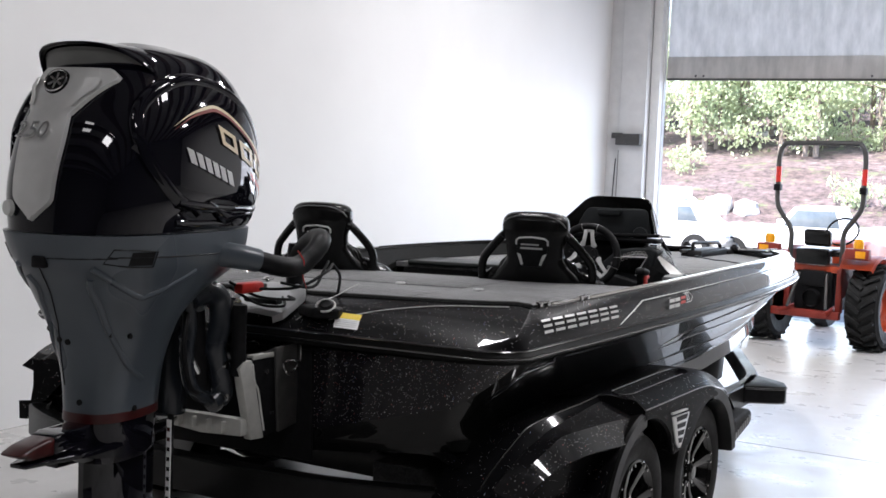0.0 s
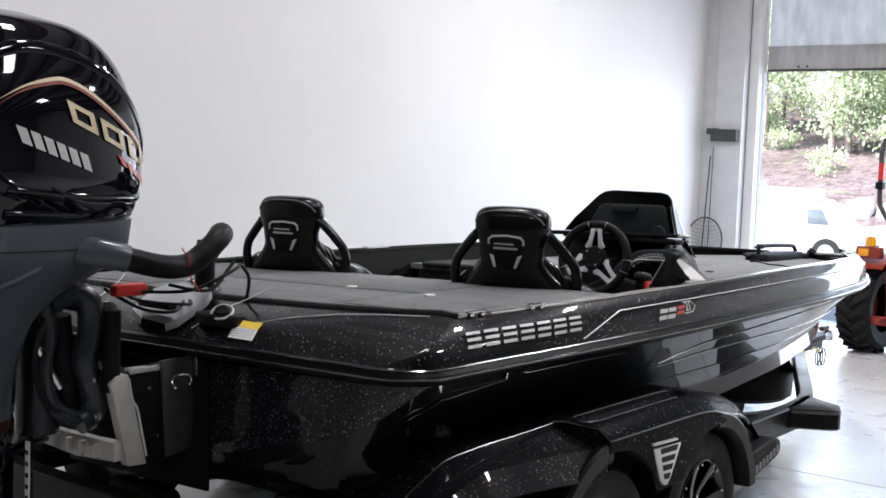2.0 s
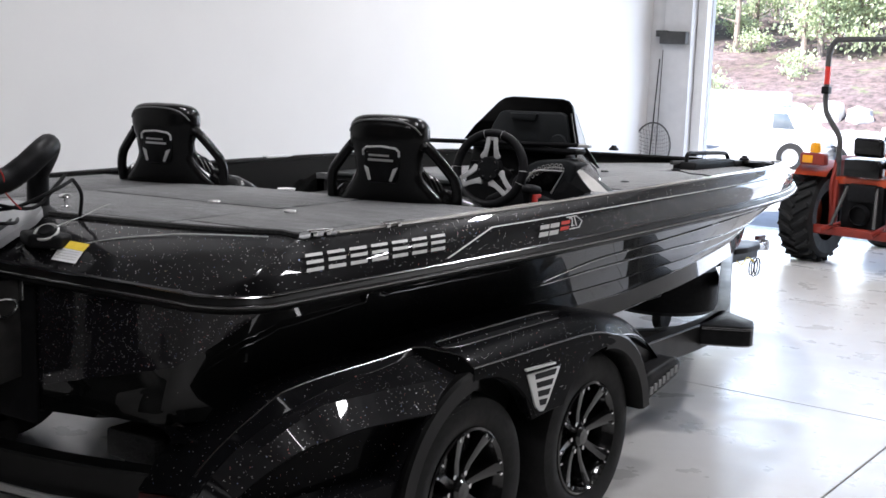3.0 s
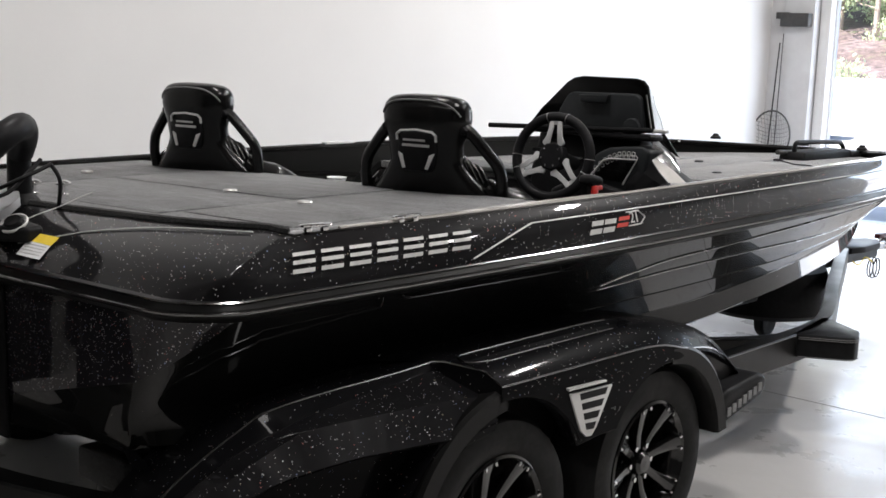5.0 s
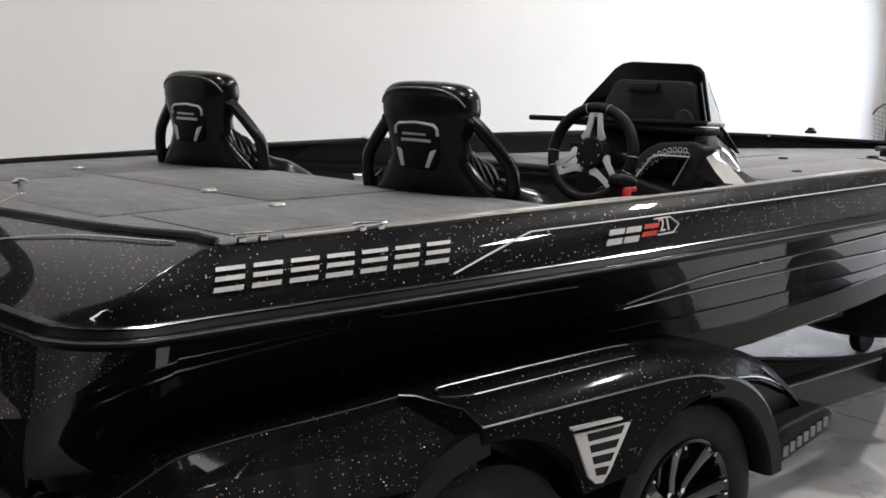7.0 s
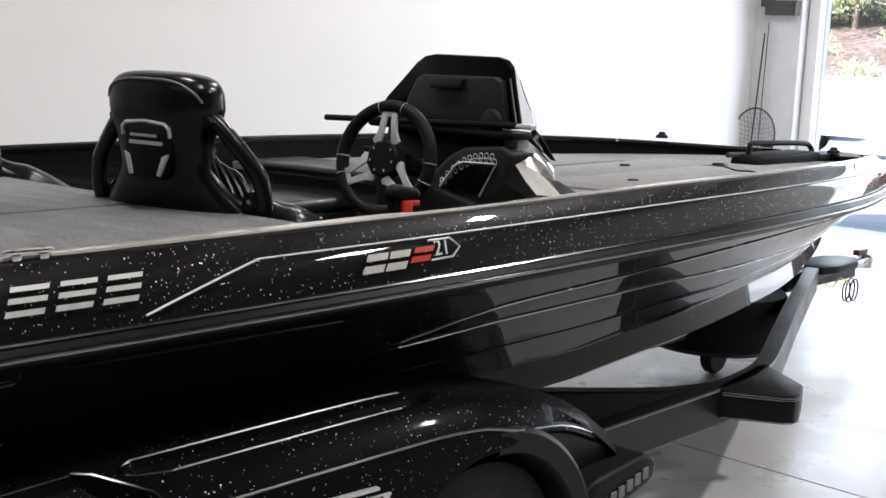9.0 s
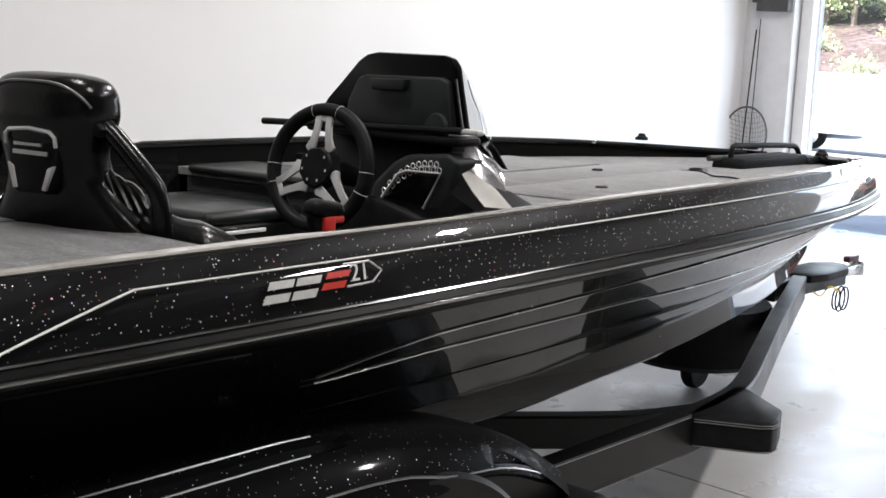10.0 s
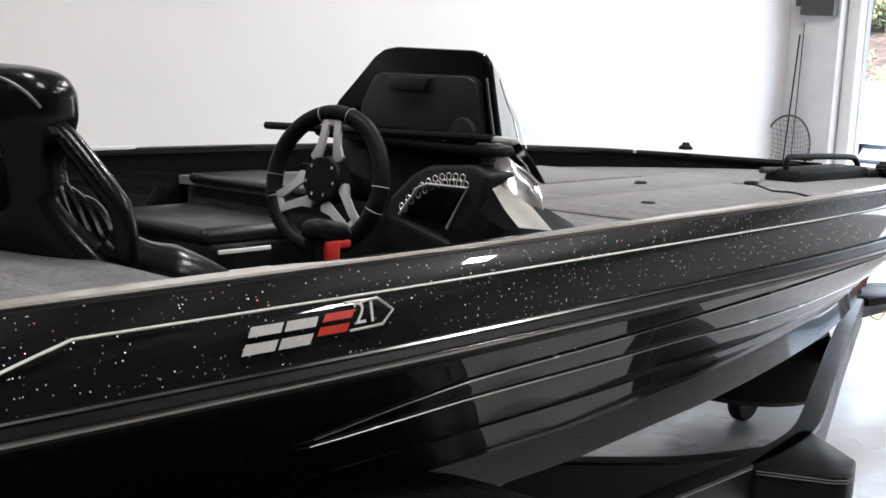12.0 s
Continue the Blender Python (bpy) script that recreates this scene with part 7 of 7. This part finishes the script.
part("gearbox", box(TX - 0.2, TX + 0.2, 8.42, 9.3, 0.35, 0.8, 0.03), M_PLASTIC, tractor)
part("pto_cover", lathe([(0.08, -0.06), (0.1, 0.0), (0.0, 0.0)], (TX, 8.4, 0.5), "y", 16), M_PLASTIC, tractor)
part("hydraulic_block", box(TX - 0.12, TX + 0.14, 8.36, 8.45, 0.62, 0.78, 0.02), M_PLASTIC, tractor)
part("seat_base", box(TX - 0.24, TX + 0.24, 8.5, 8.95, 0.92, 1.0, 0.03), M_VINYL, tractor)
part("seat_back", prism([(8.44, 1.02), (8.42, 1.18), (8.46, 1.2), (8.54, 1.17), (8.54, 1.02)], "x", TX - 0.14, TX + 0.14, 0.035, 3), M_VINYL, tractor, "black tractor seat")
part("tool_box", box(TX - 0.18, TX + 0.16, 8.36, 8.5, 0.84, 1.0, 0.02), M_VINYL, tractor)
part("rear_deck_plate", box(TX - 0.28, TX + 0.28, 8.42, 8.6, 0.76, 0.83, 0.015), M_ORANGE, tractor)
part("hood", prism([(9.3, 0.6), (9.3, 1.02), (9.5, 1.06), (10.35, 0.96), (10.42, 0.85), (10.42, 0.55)], "x", TX - 0.22, TX + 0.22, 0.04, 3), M_ORANGE, tractor, "orange bonnet")
part("front_axle", box(TX - 0.42, TX + 0.42, 10.05, 10.15, 0.22, 0.3, 0.01), M_DKMETAL, tractor)
part("steering_rim", tube([(TX + 0.17 * math.cos(a), 9.2 + 0.1 * math.sin(a), 1.15 + 0.14 * math.sin(a)) for a in [2 * math.pi * k / 24 for k in range(24)]], 0.012, 6, closed=True), M_PLASTIC, tractor)

tractor.matrix_world = pose(0.19, 9.2, 0, 0, 0, -7)

# ---- outside ----
def land_z(x, y):
    yard = -0.02 - 0.9 * min(1, max(0, (y - 12) / 20)) ** 1.2
    up = max(0.0, y - 44 - 0.06 * x)
    hill = 11 * (1 - math.exp(-up / 34))
    return yard + hill + 0.35 * noise.noise(Vector((x * 0.12, y * 0.12, 0))) * min(1, up / 4)


rows = []
for j in range(80):
    y = DY + 0.3 + (900 - DY) * (j / 79) ** 3
    rows.append([(x, y, land_z(x, y)) for x in [400 * (k / 40) ** 3 * 1.0 - 10 for k in range(-40, 41)]])
structure("ground", loft(rows), M_ASPHALT, "pale sunlit tarmac yard outside the door", "ground")
rows = []
for j in range(40):
    y = 42.5 + 100 * (j / 39) ** 1.4
    rows.append([(x, y, land_z(x, y) + 0.05) for x in [-70 + 2.5 * k for k in range(50)]])
structure("hillside", loft(rows), M_LITTER, "leaf-strewn brown hillside behind the yard", "ground")


def tree_parts(seed):
    rnd = random.Random(seed)
    h = rnd.uniform(5, 8)
    trunk = tube([(0, 0, -0.6), (rnd.uniform(-0.1, 0.1), 0, h * 0.3), (rnd.uniform(-0.3, 0.3), rnd.uniform(-0.2, 0.2), h * 0.65), (rnd.uniform(-0.4, 0.4), 0, h)], 0.2, 8, ends=[0.16, 0.12, 0.07, 0.02])
    tips = []
    for k in range(14):
        z = h * rnd.uniform(0.12, 0.92)
        a, r = rnd.uniform(0, 6.28), rnd.uniform(0.7, 2.0) * (1.15 - z / h * 0.6)
        e = (r * math.cos(a), r * math.sin(a), z + rnd.uniform(0.2, 0.8))
        join(trunk, tube([(0, 0, z), (e[0] * 0.5, e[1] * 0.5, z + 0.2), e], 0.04, 5, ends=[0.04, 0.03, 0.012]))
        tips.append(e)
    verts, faces = [], []
    for e in tips + [(0, 0, h)]:
        for _ in range(170):
            c = Vector(e) * 1.0 + Vector((rnd.gauss(0, 0.55), rnd.gauss(0, 0.55), rnd.gauss(0, 0.4)))
            q = Euler((rnd.uniform(0, 6), rnd.uniform(0, 6), rnd.uniform(0, 6))).to_matrix()
            r = rnd.uniform(0.07, 0.15)
            i = len(verts)
            verts += [c + q @ Vector(v) * r for v in ((-1, 0, 0), (0, -0.6, 0.1), (1, 0, 0), (0, 0.6, 0.1))]
            faces.append((i, i + 1, i + 2, i + 3))
    crown = bpy.data.meshes.new("crown")
    crown.from_pydata(verts, [], faces)
    crown.materials.append(M_LEAF)
    return trunk, crown


rnd = random.Random(7)
for kind in range(3):
    tr, cr = tree_parts(kind)
    t0 = new("tree")
    tagged(t0, "spring-green woodland tree on the brown hillside", "tree", "trees on the hillside")
    finish("trunk", tr, M_BARK, t0)
    c = new("crown", cr)
    c.parent = t0
    first = True
    for k in range(30):
        x, y = rnd.uniform(-38, 2), 55 + 30 * rnd.random() ** 1.6
        m = pose(x, y, land_z(x, y), 0, 0, rnd.uniform(0, 360))
        if first:
            t0.matrix_world = m
            first = False
        else:
            copy_thing(t0, m)


def shrub_mesh(seed):
    rnd = random.Random(seed)
    verts, faces = [], []
    for _ in range(14):
        c0 = Vector((rnd.gauss(0, 0.5), rnd.gauss(0, 0.5), rnd.uniform(0.15, 1.0)))
        for _ in range(45):
            c = c0 + Vector((rnd.gauss(0, 0.2), rnd.gauss(0, 0.2), rnd.gauss(0, 0.16)))
            q = Euler((rnd.uniform(0, 6), rnd.uniform(0, 6), rnd.uniform(0, 6))).to_matrix()
            r = rnd.uniform(0.05, 0.11)
            i = len(verts)
            verts += [c + q @ Vector(v) * r for v in ((-1, 0, 0), (0, -0.6, 0.1), (1, 0, 0), (0, 0.6, 0.1))]
            faces.append((i, i + 1, i + 2, i + 3))
    me = bpy.data.meshes.new("foliage")
    me.from_pydata(verts, [], faces)
    me.materials.append(M_LEAF)
    return me


for kind in range(2):
    s0 = new("shrub")
    tagged(s0, "low spring-green shrub among fallen leaves on the hillside", "shrub", "shrubs on the hillside")
    stem = tube([(0, 0, -0.3), (0.05, 0, 0.4), (0, 0.1, 0.9)], 0.03, 5)
    for k in range(4):
        join(stem, tube([(0, 0, 0.1), (0.4 * math.cos(k * 1.6), 0.4 * math.sin(k * 1.6), 0.7)], 0.018, 5))
    finish("stem", stem, M_BARK, s0)
    f = new("foliage", shrub_mesh(40 + kind))
    f.parent = s0
    for k in range(22):
        x, y = rnd.uniform(-36, 4), rnd.uniform(47.5, 70)
        m = pose(x, y, land_z(x, y), 0, 0, rnd.uniform(0, 360))
        if k == 0:
            s0.matrix_world = m
        else:
            copy_thing(s0, m)


def boulder(x, y, r, seed):
    b = box(-r, r, -0.8 * r, 0.8 * r, -0.5 * r, 0.75 * r)
    bmesh.ops.subdivide_edges(b, edges=b.edges[:], cuts=5, use_grid_fill=True)
    for v in b.verts:
        p = v.co.lerp(v.co.normalized() * r, 0.7)
        v.co = p * (1 + 0.22 * noise.noise(p * 1.4 / r + Vector((seed * 5.1, 0, 0))))
    ob = new("boulder")
    tagged(ob, "pale rounded boulder at the foot of the hillside", "boulder", "boulders below the hill")
    finish("stone", b, M_BOULDER, ob)
    ob.matrix_world = pose(x, y, land_z(x, y) + 0.25 * r, 0, 0, 40 * seed)


for k in range(9):
    boulder(-21.5 + 1.28 * k + rnd.uniform(-0.2, 0.2), 46 + rnd.uniform(-0.4, 0.4), rnd.uniform(0.5, 0.72), k)


def pickup(x, y, turn, label):
    p = new("pickup_truck")
    tagged(p, label, "pickup truck", "parked pickups")
    body = prism([(-2.7, 0.45), (-2.75, 1.0), (-2.65, 1.05), (-0.9, 1.08), (-0.6, 1.1), (-0.1, 1.7), (1.1, 1.72), (1.3, 1.08), (2.7, 1.05), (2.75, 0.5)], "y", -0.92, 0.92, 0.06, 3)
    finish("body", body, M_WHITECAR, p)
    finish("side_glass", prism([(-0.4, 1.14), (-0.02, 1.6), (1.0, 1.62), (1.15, 1.14)], "y", -0.93, 0.93, 0.01), M_CARGLASS, p)
    for sx in (-1.75, 1.7):
        for sy in (-0.86, 0.86):
            w = finish("wheel", lathe([(0.22, -0.12), (0.36, -0.12), (0.38, -0.08), (0.38, 0.08), (0.36, 0.12), (0.22, 0.12)], (sx, sy, 0.38), "y", 28), M_TYRE, p)
            finish("rim", lathe([(0.0, 0.05), (0.2, 0.08), (0.23, 0.1), (0.23, -0.1), (0.2, -0.08), (0.0, -0.05)], (sx, sy, 0.38), "y", 24), M_ALU, w)
    for sy in (-0.98, 0.98):
        finish("mirror", box(-0.55, -0.42, sy - 0.08, sy + 0.08, 1.12, 1.32, 0.03), M_WHITECAR, p)
    finish("bumper", box(-2.85, -2.7, -0.9, 0.9, 0.45, 0.65, 0.03), M_ALU, p)
    p.matrix_world = pose(x, y, land_z(x, y) - 0.02, 0, 0, turn)
    return p


pickup(-5.5, 31.5, 4, "white pickup truck parked in the bright yard")


def box_van(x, y, turn):
    v = new("box_van")
    tagged(v, "white box van parked in the bright yard", "van")
    cargo = finish("cargo_box", box(-4.1, 0.0, -1.0, 1.0, 0.55, 2.0, 0.05), M_WHITECAR, v)
    for k in range(4):
        finish("panel_seam", box(-3.4 + 0.9 * k, -3.385 + 0.9 * k, -1.006, -0.998, 0.7, 1.9), M_ALU, cargo)
    cab = finish("cab", prism([(0.02, 0.5), (0.02, 1.62), (0.55, 1.62), (0.85, 1.1), (1.15, 1.02), (1.2, 0.5)], "y", -0.92, 0.92, 0.05, 3), M_WHITECAR, v)
    finish("cab_window", prism([(0.12, 1.1), (0.12, 1.5), (0.5, 1.5), (0.72, 1.1)], "y", -0.935, 0.935, 0.01), M_CARGLASS, cab)
    for sx in (-3.2, 0.65):
        for sy in (-0.84, 0.84):
            w = finish("wheel", lathe([(0.22, -0.12), (0.36, -0.12), (0.38, -0.08), (0.38, 0.08), (0.36, 0.12), (0.22, 0.12)], (sx, sy, 0.38), "y", 28), M_TYRE, v)
            finish("rim", lathe([(0.0, 0.05), (0.2, 0.08), (0.23, 0.1), (0.23, -0.1), (0.2, -0.08), (0.0, -0.05)], (sx, sy, 0.38), "y", 24), M_ALU, w)
    finish("bumper", box(1.18, 1.28, -0.9, 0.9, 0.4, 0.6, 0.03), M_ALU, v)
    v.matrix_world = pose(x, y, land_z(x, y) - 0.02, 0, 0, turn)


box_van(-8.4, 29.5, 3)
pickup(0.5, 36.0, -8, "white pickup truck parked farther off in the yard")


def covered_boat(x, y, turn):
    b = new("covered_boat")
    tagged(b, "white shrink-wrapped boat stored in the yard", "boat", "covered boats in the yard")
    rows = []
    for k in range(9):
        t = k / 8
        w = 1.1 * math.sin(math.pi * min(0.95, 0.3 + 0.66 * t)) ** 0.6
        z = 1.5 + 0.5 * math.sin(math.pi * (0.2 + 0.6 * t))
        rows.append([(-w, -2.6 + 5.2 * t, 0.8), (-w * 1.02, -2.6 + 5.2 * t, 1.2), (-w * 0.5, -2.6 + 5.2 * t, z), (w * 0.5, -2.6 + 5.2 * t, z), (w * 1.02, -2.6 + 5.2 * t, 1.2), (w, -2.6 + 5.2 * t, 0.8)])
    finish("cover", loft(rows, closed=True, cap=True), M_WHITECAR, b)
    finish("cradle", join(box(-0.7, -0.6, -2.0, 2.2, 0.0, 0.85, 0.01), box(0.6, 0.7, -2.0, 2.2, 0.0, 0.85, 0.01)), M_DKMETAL, b)
    b.matrix_world = pose(x, y, land_z(x, y) - 0.02, 0, 0, turn)
    return b


b0 = covered_boat(-15.5, 38.0, 20)
for x, y, a in ((-19, 39, 15), (-22.5, 38.5, 25), (-26, 39, 10)):
    copy_thing(b0, pose(x, y, land_z(x, y) - 0.02, 0, 0, a))
